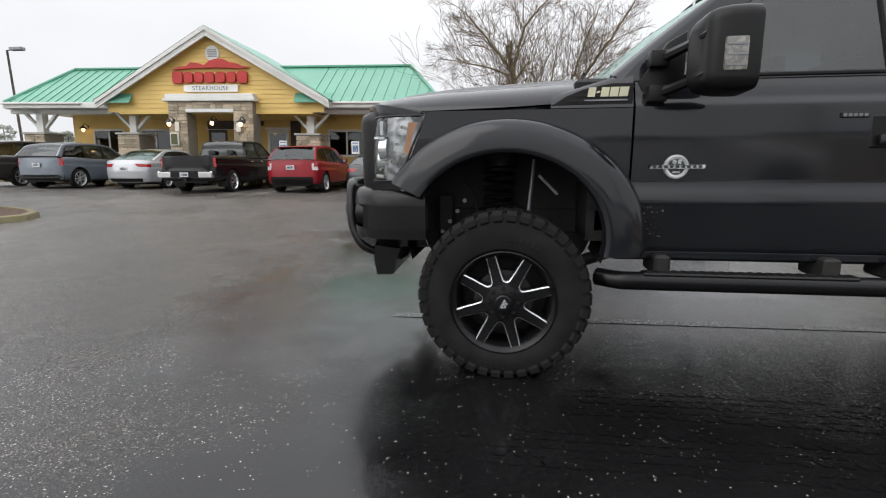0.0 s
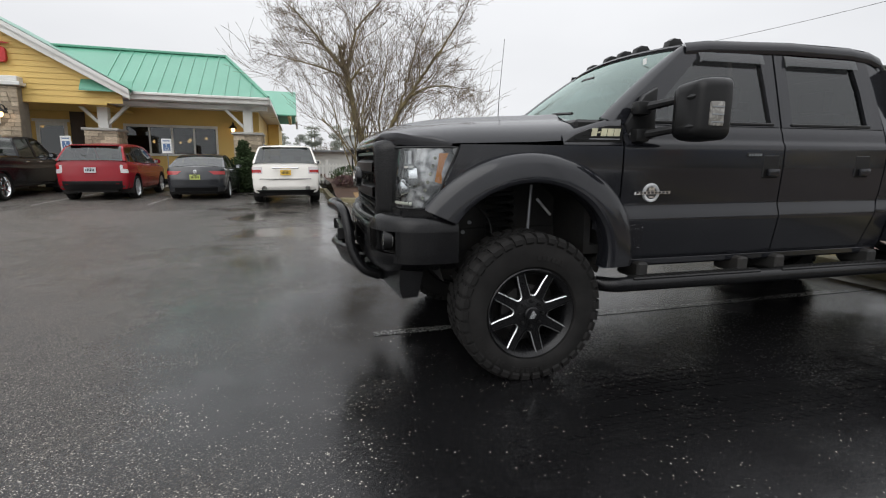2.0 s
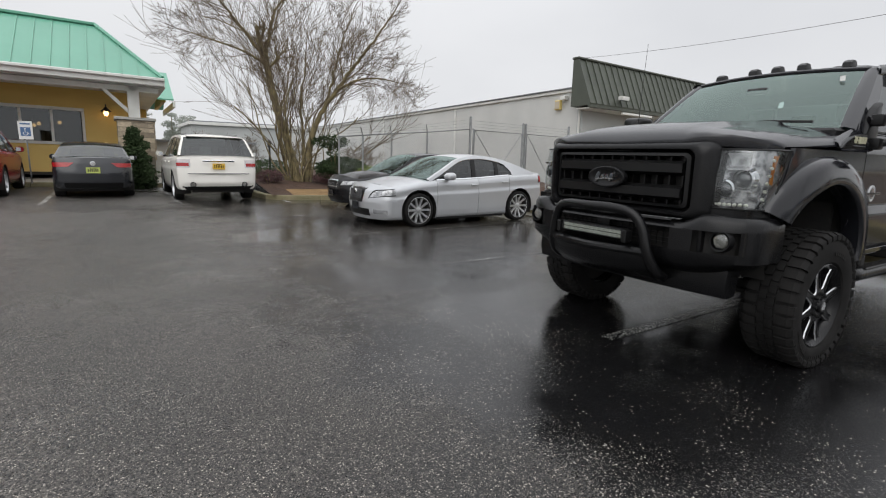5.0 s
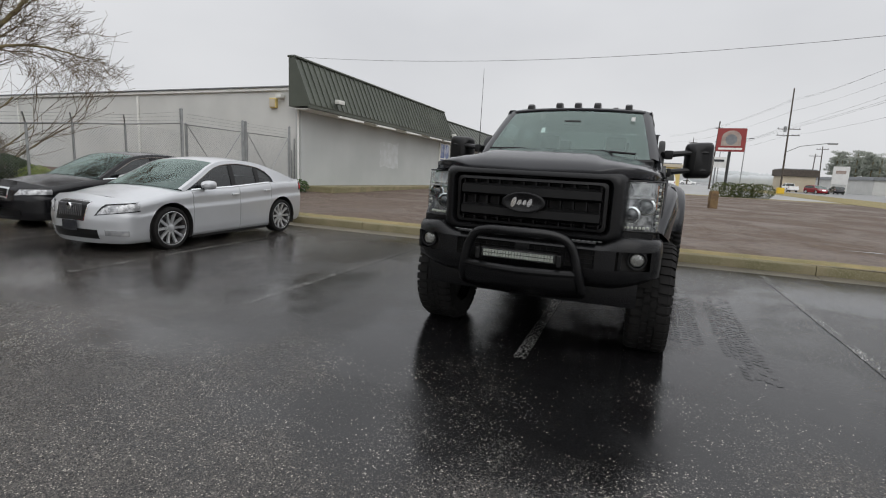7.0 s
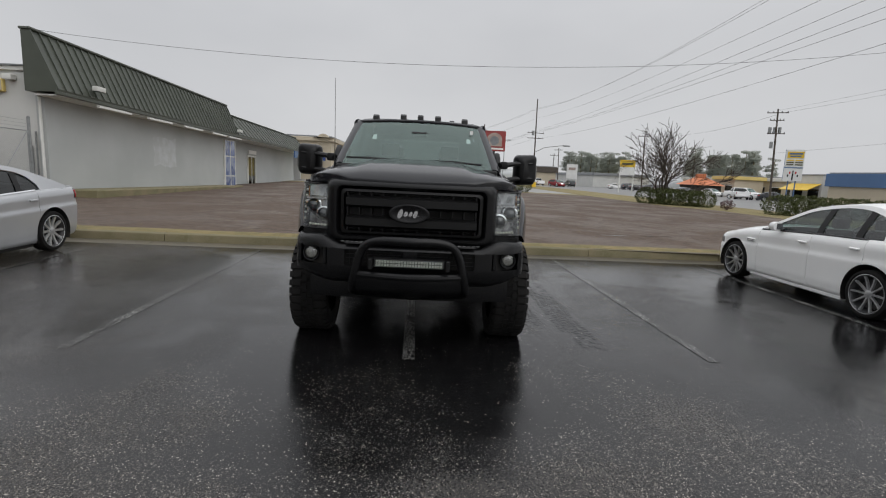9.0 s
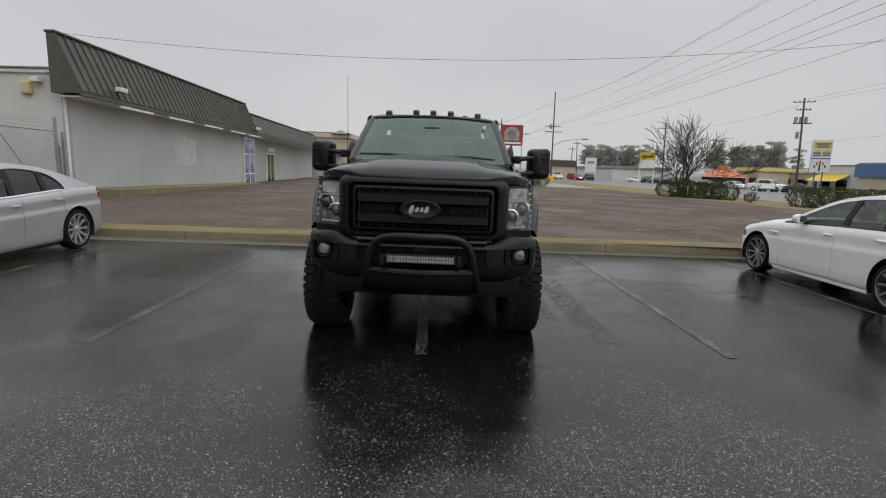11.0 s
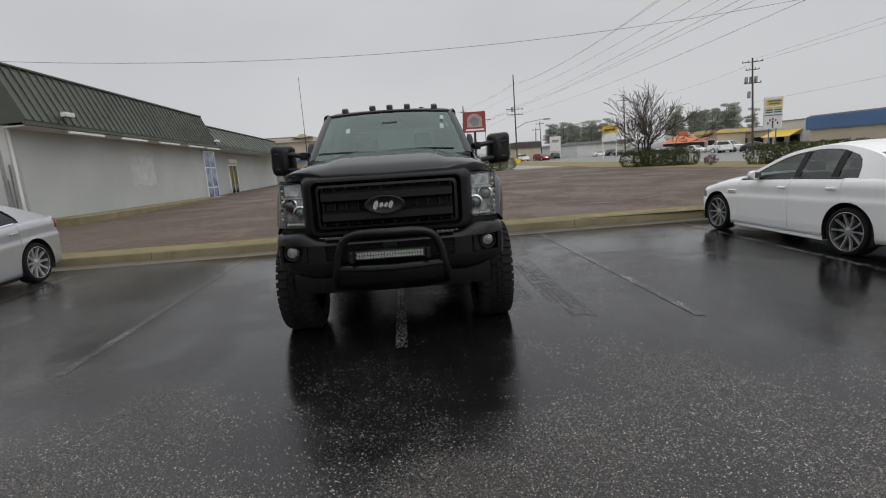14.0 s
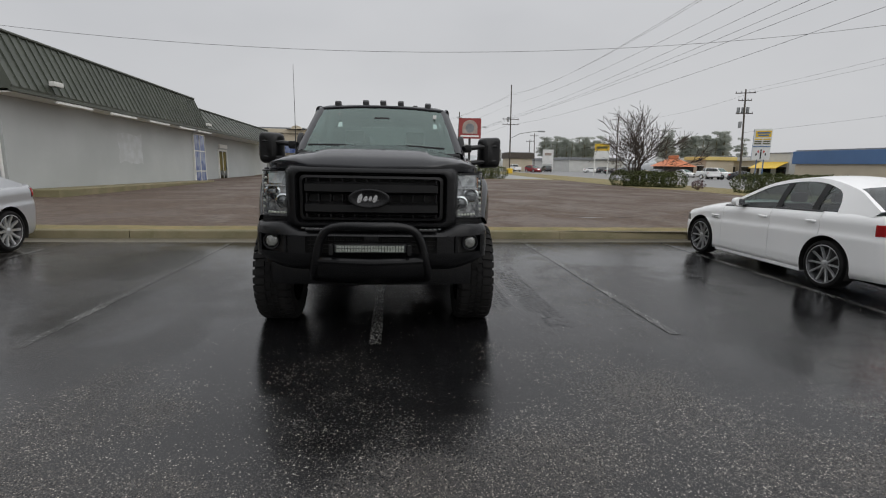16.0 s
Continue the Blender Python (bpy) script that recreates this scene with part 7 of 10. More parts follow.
def car_wheel(owner, x, y, s, R, W, key, spokes=10, rim=0.70, twin=False, far=False, slim=1.0, barrel=None):
    """A road wheel: tyre, rim, spokes, hub; its outer face looks to the side s."""
    rr = R * rim
    # a dark barrel material puts the shade behind the spokes into the colour
    w = part("wheel", lathe(bmesh.new(), [(rr * 0.90, -W * 0.85), (rr * 0.90, -0.05), (rr * 0.98, -0.012), (rr * 1.0, 0.0), (rr * 0.96, 0.002), (rr * 0.92, -0.015), (rr * 0.86, -0.06), (rr * 0.85, -W * 0.7)], 36, "y"), barrel or key, owner)
    lip = lathe(bmesh.new(), [(rr * 0.975, -0.010), (rr * 1.004, 0.0015), (rr * 0.97, 0.004), (rr * 0.925, -0.013)], 36, "y")
    w.matrix_basis = Matrix.Translation((x, y, R - 0.006)) @ Matrix.Diagonal((1, s, 1, 1))
    part("rim_lip", lip, key, w)
    bm = lathe(bmesh.new(), [(rr * 0.98, -W * 0.95), (R * 0.93, -W), (R * 0.985, -W * 0.9), (R, -W * 0.5), (R * 0.985, -W * 0.12), (R * 0.95, 0.0), (R * 0.86, 0.012), (rr * 1.03, 0.006), (rr * 0.985, -0.004)], 40, "y")
    for v in bm.verts:
        v.co.z = max(v.co.z, -R + 0.009)
    part("tyre", bm, M["rubber"], w)
    if far:
        bm = lathe(bmesh.new(), [(0.001, -0.03), (rr * 0.5, -0.03), (rr * 0.92, -0.012)], 12, "y")
        part("hub", bm, key, w)
        return
    for k in range(spokes):
        a = 2 * math.pi * k / spokes
        for d in ((-0.16, 0.16) if twin else (0.0,)):
            m_ = Matrix.Rotation(-(a + d), 4, "Y")
            bm = bmesh.new()
            wd = R * slim * (0.030 if twin else 0.045 * 10 / max(8, spokes))
            rows = [[m_ @ Vector(p) for p in ((r, yf - 0.03, -q), (r, yf, -q * 0.8), (r, yf, q * 0.8), (r, yf - 0.03, q))] for r, q, yf in ((R * 0.14, wd * 1.2, -0.035), (rr * 0.6, wd, -0.030), (rr * 0.93, wd * 1.3, -0.012))]
            surf(bm, rows)
            part("spoke", bm, key, w)
    part("hub", lathe(bmesh.new(), [(0.001, -0.022), (R * 0.10, -0.024), (R * 0.17, -0.034), (R * 0.19, -0.07)], 20, "y"), key, w)
    part("brake_disc", lathe(bmesh.new(), [(R * 0.18, -0.09), (rr * 0.75, -0.09), (rr * 0.75, -0.11)], 24, "y"), M["dark_steel"], w)
    part("wheel_back", lathe(bmesh.new(), [(0.02, -W * 0.62), (rr * 0.89, -W * 0.62)], 20, "y"), M["under"], w)


def make_car(name, label, category, m, p, group="parked cars"):
    """A car from a few measures: nose at x = 0, tail at x = L, wheels on z = 0."""
    t = thing(name, label, category, m, group=group)
    L, W, R = p["L"], p["W"], p["R"]
    key = p["paint"]
    fx, rx = p["fx"], p["fx"] + p["wb"]
    belt_pts, low = p["belt"], p.get("low", 0.20)
    bx, bz = [q[0] for q in belt_pts], [q[1] for q in belt_pts]
    nose_r, tail_r = p.get("nose", 0.42), p.get("tail", 0.30)
    NT, TT = p.get("nt", 0.14), p.get("tt", 0.10)

    def belt(x):
        return float(np.interp(x, bx, bz))

    def zlow(x):
        return float(np.interp(x, [0, nose_r, fx + 0.5, rx - 0.5, L - tail_r, L], [low + 0.0, low, low, low + 0.01, low + 0.06, low + 0.10]))

    def plan(x):
        w = 1.0
        if x < 1.1:
            w -= NT * ((1.1 - x) / 1.1) ** 2
        if x > L - 1.1:
            w -= TT * ((x - L + 1.1) / 1.1) ** 2
        return W * w

    SV = [0, 0.06, 0.20, 0.45, 0.62, 0.70, 0.86, 0.95, 1.0]
    SY = [0.905, 0.955, 0.978, 0.990, 1.0, 0.980, 0.988, 0.966, 0.915]

    def side_pt(x, v):
        z0, z1 = zlow(x), belt(x)
        return plan(x) * float(np.interp(v, SV, SY)), z0 + (z1 - z0) * v

    ra = R * 1.17
    for s in (-1, 1):
        cuts = [nose_r, p["d0"], p["d1"], p["d2"], L - tail_r]
        names = ["front_wing", "front_door", "rear_door", "rear_wing"]
        for k in range(4):
            x0, x1 = cuts[k] + (0.004 if k else 0), cuts[k + 1] - (0.004 if k < 3 else 0)
            if x1 - x0 < 0.05:
                continue
            xs_ = np.linspace(x0, x1, max(8, int((x1 - x0) / 0.035)))
            vs_ = np.linspace(0, 1, 30)
            P, inside = [], []
            for i, x in enumerate([xs_[0], *xs_, xs_[-1]]):
                row, ins = [], []
                for v in vs_:
                    y, z = side_pt(x, v)
                    if i in (0, len(xs_) + 1):
                        y -= 0.02
                    q_in = 0
                    xx = x
                    for cx in (fx, rx):
                        d = math.hypot(x - cx, z - R)
                        if d < ra:
                            d = max(d, 1e-3)
                            xx, z = cx + (x - cx) * ra / d, R + (z - R) * ra / d
                            q_in = 1
                    row.append((xx, s * y, z))
                    ins.append(q_in)
                P.append(row)
                inside.append(ins)
            bm = bmesh.new()
            V = [[bm.verts.new(q) for q in row] for row in P]
            for i in range(len(V) - 1):
                for j in range(len(V[0]) - 1):
                    if inside[i][j] + inside[i + 1][j] + inside[i + 1][j + 1] + inside[i][j + 1] < 4:
                        bm.faces.new((V[i][j], V[i + 1][j], V[i + 1][j + 1], V[i][j + 1]))
            bmesh.ops.remove_doubles(bm, verts=bm.verts, dist=0.0004)
            panel = part(names[k], bm, key, t, angle=40)
            if k in (1, 2) and not p.get("plain"):
                hx = x1 - 0.22
                y, z = side_pt(hx, 0.84)
                part("handle", B(hx, hx + 0.16, s * (y - 0.01), s * (y + 0.03), z - 0.018, z + 0.014, 0.008), p.get("handle", key), panel)
            if k in (1, 2) and not p.get("plain"):
                bm = bmesh.new()
                surf(bm, [[(x, s * (plan(x) * 0.93 + d), belt(x) + h) for d, h in ((0.0, -0.012), (0.012, 0.0), (-0.005, 0.016))] for x in np.linspace(x0, x1, 5)])
                part("belt_strip", bm, M["chrome"] if p.get("chrome") else M["plastic"], panel)
        # arch lip, liner, sill
        for cx in (fx, rx):
            bm = bmesh.new()
            surf(bm, [[(cx + ra * math.cos(a), s * yy, R + ra * math.sin(a)) for yy in (plan(cx) * 0.60, plan(cx) * 0.985)] for a in np.linspace(radians(205), radians(-25), 18)])
            if p.get("plain"):
                bm.free()
            else:
                part("wheel_housing", bm, M["under"], t)
            car_wheel(t, cx, s * (plan(cx) * 0.985 - 0.01), s, R, p.get("tw", 0.22), p["rim"], p.get("spokes", 10), rim=p.get("rim_ratio", 0.74), twin=p.get("twin", False), far=p.get("plain", False), slim=p.get("slim", 1.0), barrel=p.get("barrel"))
        part("sill", B(fx + ra + 0.03, rx - ra - 0.03, s * W * 0.80, s * W * 0.925, low - 0.03, low + 0.03, 0.012), p.get("sill", M["plastic"]), t)
    part("underbody", B(nose_r * 0.8, L - tail_r, -W * 0.62, W * 0.62, low - 0.02, low + 0.25), M["under"], t)

    # front and rear fascias
    def fascia(x_end, r_end, sign, lean, v, u):
        """Point on the nose (sign -1) or tail (sign 1); u across from -1 to 1, v up."""
        xe = r_end if sign < 0 else L - r_end
        ye, z = side_pt(xe, v)
        a = abs(u)
        ctr = lean(v)
        x = (ctr + (r_end - ctr) * a ** 3.2) if sign < 0 else L - (ctr + (r_end - ctr) * a ** 3.6)
        y = math.copysign(ye * (a if a < 0.6 else 0.6 + 0.4 * math.sin((a - 0.6) / 0.4 * math.pi / 2) ** 1.0 * 1.0), u) if a > 0 else 0.0
        zc = 0.0
        if sign < 0:
            zc = (p.get("nose_top", belt(nose_r)) - belt(nose_r)) * v * (1 - a ** 2)
        else:
            zc = (p.get("tail_top", belt(L - tail_r)) - belt(L - tail_r)) * v * (1 - a ** 4)
        return (x, y, z + zc)

    nose_lean = lambda v: float(np.interp(v, [0, 0.2, 0.5, 0.8, 1.0], p.get("nose_lean", [0.10, 0.02, 0.0, 0.06, 0.16])))
    tail_lean = lambda v: float(np.interp(v, [0, 0.2, 0.5, 0.8, 1.0], p.get("tail_lean", [0.10, 0.02, 0.0, 0.05, 0.10])))
    us_ = np.linspace(-1, 1, 41)
    ends = {}
    for nm, sign, r_end, lean in (("front_bumper", -1, nose_r, nose_lean), ("rear_bumper", 1, tail_r, tail_lean)):
        bm = bmesh.new()
        surf(bm, [[fascia(0, r_end, sign, lean, v, u) for u in us_] for v in np.linspace(0, 1, 22)])
        ends[sign] = part(nm, bm, key, t, angle=45)

        def patch(pname, material, u0, u1, v0, v1, lift=0.006, n=10, owner=None, lab="", sign=sign, r_end=r_end, lean=lean, taper=0.0, skew=0.0):
            bm = bmesh.new()
            rows = []
            for v in np.linspace(v0, v1, 6):
                f = (v - v0) / (v1 - v0)
                rows.append([])
                for u in np.linspace(u0 + taper * (1 - f), u1, n):
                    q = Vector(fascia(0, r_end, sign, lean, min(0.985, v + skew * (abs(u) - abs(u0)) / max(0.01, abs(u1 - u0))), u))
                    ax = 1 if abs(u) > 0.8 else 0
                    q += Vector((sign * lift * (1 - 0.5 * ax), math.copysign(lift, u) * (0.3 + ax), 0))
                    rows[-1].append(q)
            surf(bm, rows)
            edge = [v for v in bm.verts if v.is_boundary]
            r = bmesh.ops.extrude_edge_only(bm, edges=[e for e in bm.edges if e.is_boundary])
            for e in r["geom"]:
                if isinstance(e, bmesh.types.BMVert):
                    e.co += Vector((-sign * (lift + 0.012), -math.copysign(0.008, e.co.y) if abs(e.co.y) > 0.3 else 0, 0))
            return part(pname, bm, material, owner or t, lab, angle=50)

        for spec in p["front_items" if sign < 0 else "rear_items"]:
            pname, material, u0, u1, v0, v1, both = spec[:7]
            kw = spec[7] if len(spec) > 7 else {}
            patch(pname, material, u0, u1, v0, v1, **kw)
            if both:
                kw2 = dict(kw)
                patch(pname, material, -u0, -u1, v0, v1, **{**kw2, "taper": -kw.get("taper", 0.0)})

    # hood
    xc = p["sil"][0][0]
    bow = p.get("bow", 0.16)
    n_h = 14
    rows = []
    for i, f in enumerate(np.linspace(0, 1, n_h)):
        row = []
        for u in us_:
            q = Vector(fascia(0, nose_r, -1, nose_lean, 1.0, u))
            xe = xc + 0.05 - bow * (1 - u * u)
            x = q.x + (xe - q.x) * f
            ye = plan(max(nose_r, x)) * 0.915
            wq = abs(q.y) / max(1e-6, side_pt(nose_r, 1.0)[0])
            y = math.copysign(ye * wq, u) if f > 0 else q.y
            z_edge = belt(max(nose_r, x))
            crown = (p.get("nose_top", belt(nose_r)) - belt(nose_r)) * (1 - f) + p.get("crown", 0.07) * f + p.get("dome", 0.03) * math.sin(math.pi * f)
            z = z_edge + crown * (1 - wq ** 2.4)
            if abs(u) > 0.999:
                z = z_edge
            row.append((x, y, z))
        rows.append(row)
    bm = bmesh.new()
    surf(bm, rows)
    hood_ = part("hood", bm, key, t, angle=50)

    # canopy between the two side outlines
    S = spline(p["sil"], 6)
    n_s = len(S)
    wb_ = p.get("rail", 0.72)
    z_hi = max(q[1] for q in p["sil"])

    def cab_y(x, z):
        b = belt(x)
        f = min(1.0, max(0.0, (z - b) / (z_hi - b)))
        return plan(min(max(x, 0.9), L - 0.7)) * (0.925 + (wb_ - 0.925) * f ** 1.15)

    kA, kB = p.get("ws_end", 1) * 6, (len(p["sil"]) - 1 - p.get("bl_start", 1)) * 6

    def canopy(i, u):
        x, z = S[i]
        f = i / (n_s - 1)
        fb = -bow * (1 - u * u) * max(0, 1 - i / (kA + 1e-6)) + p.get("rbow", 0.10) * (1 - u * u) * max(0, (i - kB) / (n_s - 1 - kB))
        top = 0.045 * (1 - u * u) * min(1, i / kA, (n_s - 1 - i) / max(1, n_s - 1 - kB) + 0.2)
        return Vector((x + fb, u * cab_y(x, z), z + top + p.get("crown", 0.07) * 0.6 * (1 - u * u) * max(0, 1 - i / kA)))

    uu = np.linspace(-1, 1, 15)
    for nm, a, b, mk, lab in (("windscreen", 0, kA, M["windscreen"], "raked windscreen"), ("roof", kA, kB, p.get("roof_paint", key), ""), ("rear_window", kB, n_s - 1, p.get("back_glass", M["tint"]), "tinted rear window")):
        bm = bmesh.new()
        surf(bm, [[canopy(i, u) for u in (uu if nm == "roof" else uu * 0.95)] for i in range(a, b + 1)])
        part(nm, bm, mk, t, lab, angle=70)
    pw = p.get("pillar", 0.075)
    for s in (-1, 1):
        rows = []
        for i in range(n_s):
            a, b = S[max(0, i - 1)], S[min(n_s - 1, i + 1)]
            d = (b - a) / np.hypot(*(b - a))
            nx, nz = d[1], -d[0]
            w = float(np.interp(i / 6, [q[0] for q in p["pw"]], [q[1] for q in p["pw"]])) if "pw" in p else pw * (1.0 if i < kA else 0.85) * (1 + 1.6 * max(0, (i - kB) / (n_s - 1 - kB)) if p.get("fat_c", True) else 1)
            x, z = S[i]
            xi, zi = x + nx * w, z + nz * w
            zi = max(zi, belt(xi) - 0.02)
            rows.append([canopy(i, s * 0.94) + Vector((0, 0, 0.003)), canopy(i, s * 1.0) + Vector((0, s * 0.004, 0)), Vector((xi, s * (cab_y(xi, zi) + 0.004), zi)), Vector((xi, s * (cab_y(xi, zi) - 0.02), zi))])
        bm = bmesh.new()
        surf(bm, rows)
        part("roof_pillar", bm, key, t, angle=50)
        if p.get("chrome"):
            part("window_trim", T([(r[2].x, r[2].y + s * 0.004, r[2].z) for r in rows[2:-2]], 0.008, 4), M["chrome"], t)
        # side windows: fill under the pillar line, cut at the centre pillars
        inner = [(r[2].x, r[2].z) for r in rows]
        ix, iz = [q[0] for q in inner], [q[1] for q in inner]
        stops = [ix[0] + 0.02] + p["win"] + [ix[-1] - 0.02]
        for a, b in zip(stops, stops[1:]):
            a2, b2 = a + 0.03 * (a != stops[0]), b - 0.03 * (b != stops[-1])
            bm = bmesh.new()
            rows2 = []
            for x in np.linspace(a2, b2, 14):
                zt = float(np.interp(x, ix, iz)) + 0.012
                zb = belt(x) - 0.01
                rows2.append([(x, s * (cab_y(x, z) - 0.008), z) for z in np.linspace(zb, max(zb + 0.003, zt), 4)])
            surf(bm, rows2)
            part("side_window", bm, p.get("glass", M["tint"]), t, "dark tinted side window", angle=60)
        for x in p["win"]:
            bm = bmesh.new()
            zt = float(np.interp(x, ix, iz)) + 0.01
            surf(bm, [[(x + dx + 0.10 * (z - belt(x)), s * (cab_y(x, z) + 0.002), z) for dx in (-0.055, 0.055)] for z in np.linspace(belt(x), zt, 4)])
            part("centre_pillar", bm, M["plastic"] if not p.get("body_pillar") else key, t)
        # door mirror
        mx = p["sil"][0][0] + 0.42
        my = cab_y(mx, belt(mx) + 0.05)
        bm = bmesh.new()
        rows = []
        for dx, f in ((-0.085, 0.05), (-0.078, 0.42), (-0.055, 0.70), (-0.015, 0.90), (0.035, 1.0), (0.080, 0.97), (0.092, 0.90)):
            rows.append([(mx + dx + 0.02 * q[0] / 0.10, s * (my + 0.155 + q[0] * f), belt(mx) + 0.075 + q[1] * f) for q in ell(0.0, 0.0, 0.105, 0.078, 0, 337.5, 16, 2.6)])
        Vm = surf(bm, rows, close_v=True)
        bm.faces.new(Vm[-1])
        mm = part("door_mirror", bm, p.get("mirror", key), t, "door mirror", angle=50)
        if p.get("plain"):
            continue
        part("mirror_foot", B(mx, mx + 0.08, s * (my - 0.02), s * (my + 0.08), belt(mx) - 0.005, belt(mx) + 0.04, 0.012), M["plastic"], mm)
        part("mirror_face", B(mx + 0.096, mx + 0.099, s * (my + 0.075), s * (my + 0.235), belt(mx) + 0.025, belt(mx) + 0.125), M["chrome"], mm)
    # boot or tailgate top, or an open load bed
    xd = p["sil"][-1][0]
    if p.get("bed"):
        for s in (-1, 1):
            part("bed_wall", B(xd + 0.05, L - 0.12, s * W * 0.78, s * W * 0.925, 0.62, belt(L - 1), 0.02), key, t)
        part("bed_floor", B(xd, L - 0.12, -W * 0.8, W * 0.8, 0.66, 0.72), M["under"], t)
        part("tailgate", B(L - 0.14, L - 0.075, -W * 0.80, W * 0.80, 0.66, belt(L - 0.5) + 0.0, 0.02, 2), key, t)
        part("cab_back", B(xd - 0.03, xd + 0.02, -W * 0.88, W * 0.88, 0.6, belt(xd)), key, t)
    else:
        rows = []
        for f in np.linspace(0, 1, 8):
            row = []
            for u in us_:
                q = Vector(fascia(0, tail_r, 1, tail_lean, 1.0, u))
                xs0 = xd - 0.03 + p.get("rbow", 0.10) * (1 - u * u)
                x = xs0 + (q.x - xs0) * f
                xx = min(x, L - tail_r)
                wq = abs(q.y) / max(1e-6, side_pt(L - tail_r, 1.0)[0])
                ye = plan(xx) * 0.915
                crown = 0.045 * (1 - f) + (p.get("tail_top", belt(L - tail_r)) - belt(L - tail_r)) * f + 0.02 * math.sin(math.pi * f)
                row.append((x, math.copysign(ye * wq, u) if f < 1 else q.y, (belt(xx) + crown * (1 - wq ** 3)) if f < 1 else q.z))
            rows.append(row)
        bm = bmesh.new()
        surf(bm, rows)
        part("boot_lid", bm, key, t, angle=50)
    # cabin inside
    if p.get("plain"):
        return t
    part("dashboard", B(xc + 0.25, xc + 0.65, -W * 0.8, W * 0.8, belt(xc + 0.5) - 0.22, belt(xc + 0.5) - 0.02, 0.04, 2), M["plastic"], t)
    part("cabin_floor", B(xc + 0.1, xd, -W * 0.85, W * 0.85, low + 0.12, low + 0.18), M["under"], t)
    part("bulkhead", B(xc + 0.05, xc + 0.10, -W * 0.85, W * 0.85, low + 0.1, belt(xc) - 0.03), M["under"], t)
    for x in ((p["d0"] + 0.55, p["d1"] + 0.50) if not p.get("plain") else ()):
        for y in (-0.36, 0.36):
            st = part("seat", B(x, x + 0.5, y - 0.25, y + 0.25, low + 0.15, low + 0.38, 0.05, 2), p.get("seats", M["seat"]), t)
            part("backrest", B(x + 0.42, x + 0.58, y - 0.24, y + 0.24, low + 0.38, belt(x) + 0.10, 0.05, 2), p.get("seats", M["seat"]), st)
            part("headrest", B(x + 0.48, x + 0.58, y - 0.12, y + 0.12, belt(x) + 0.12, belt(x) + 0.28, 0.035, 2), p.get("seats", M["seat"]), st)
    for kind, *q in p.get("extras", []):
        if kind == "box":
            part(q[0], B(*q[2], q[3] if len(q) > 3 else 0.01), q[1], t)
        if kind == "pipe":
            part(q[0], lathe(bmesh.new(), [(q[3] * 0.8, -0.10), (q[3], -0.10), (q[3], 0.0), (q[3] * 0.85, 0.0), (q[3] * 0.8, -0.08)], 16, "x", q[2]), q[1], t)
    return t


def plate_bars(t, x, z, key, sign=1, w=0.30, h=0.15):
    """A number plate whose writing is plain bars."""
    pl = part("number_plate", B(min(x, x + sign * 0.012), max(x, x + sign * 0.012), -w / 2, w / 2, z - h / 2, z + h / 2, 0.003), key, t)
    for k in range(6):
        y = -w / 2 + 0.04 + k * (w - 0.08) / 5.6
        part("plate_bar", B(min(x + sign * 0.0125, x + sign * 0.015), max(x + sign * 0.0125, x + sign * 0.015), y, y + 0.022, z - 0.035, z + 0.035), M["charcoal_paint"], pl)
    part("plate_bar", B(min(x + sign * 0.0125, x + sign * 0.015), max(x + sign * 0.0125, x + sign * 0.015), -0.07, 0.07, z + 0.048, z + 0.062), M["charcoal_paint"], pl)


DIFF = {"lift": 0.004}
sedan_items = dict(
    front_items=[("headlamp", M["lamp_inside"], 0.56, 0.985, 0.70, 0.88, True, {"taper": 0.10, "n": 14, "lab": "clear headlamp"}), ("grille", M["plastic"], -0.34, 0.34, 0.50, 0.86, False, {"lift": 0.012}),
                 ("lower_intake", M["plastic"], -0.46, 0.46, 0.10, 0.30, False), ("fog_lamp_pocket", M["plastic"], 0.58, 0.86, 0.16, 0.32, True)],
    rear_items=[("tail_lamp", M["tail_red"], 0.60, 0.99, 0.68, 0.86, True, {"n": 14, "lab": "red tail lamp"}), ("bumper_diffuser", M["plastic"], -0.75, 0.75, 0.02, 0.16, False), ("plate_recess", M["plastic"], -0.26, 0.26, 0.58, 0.76, False)])

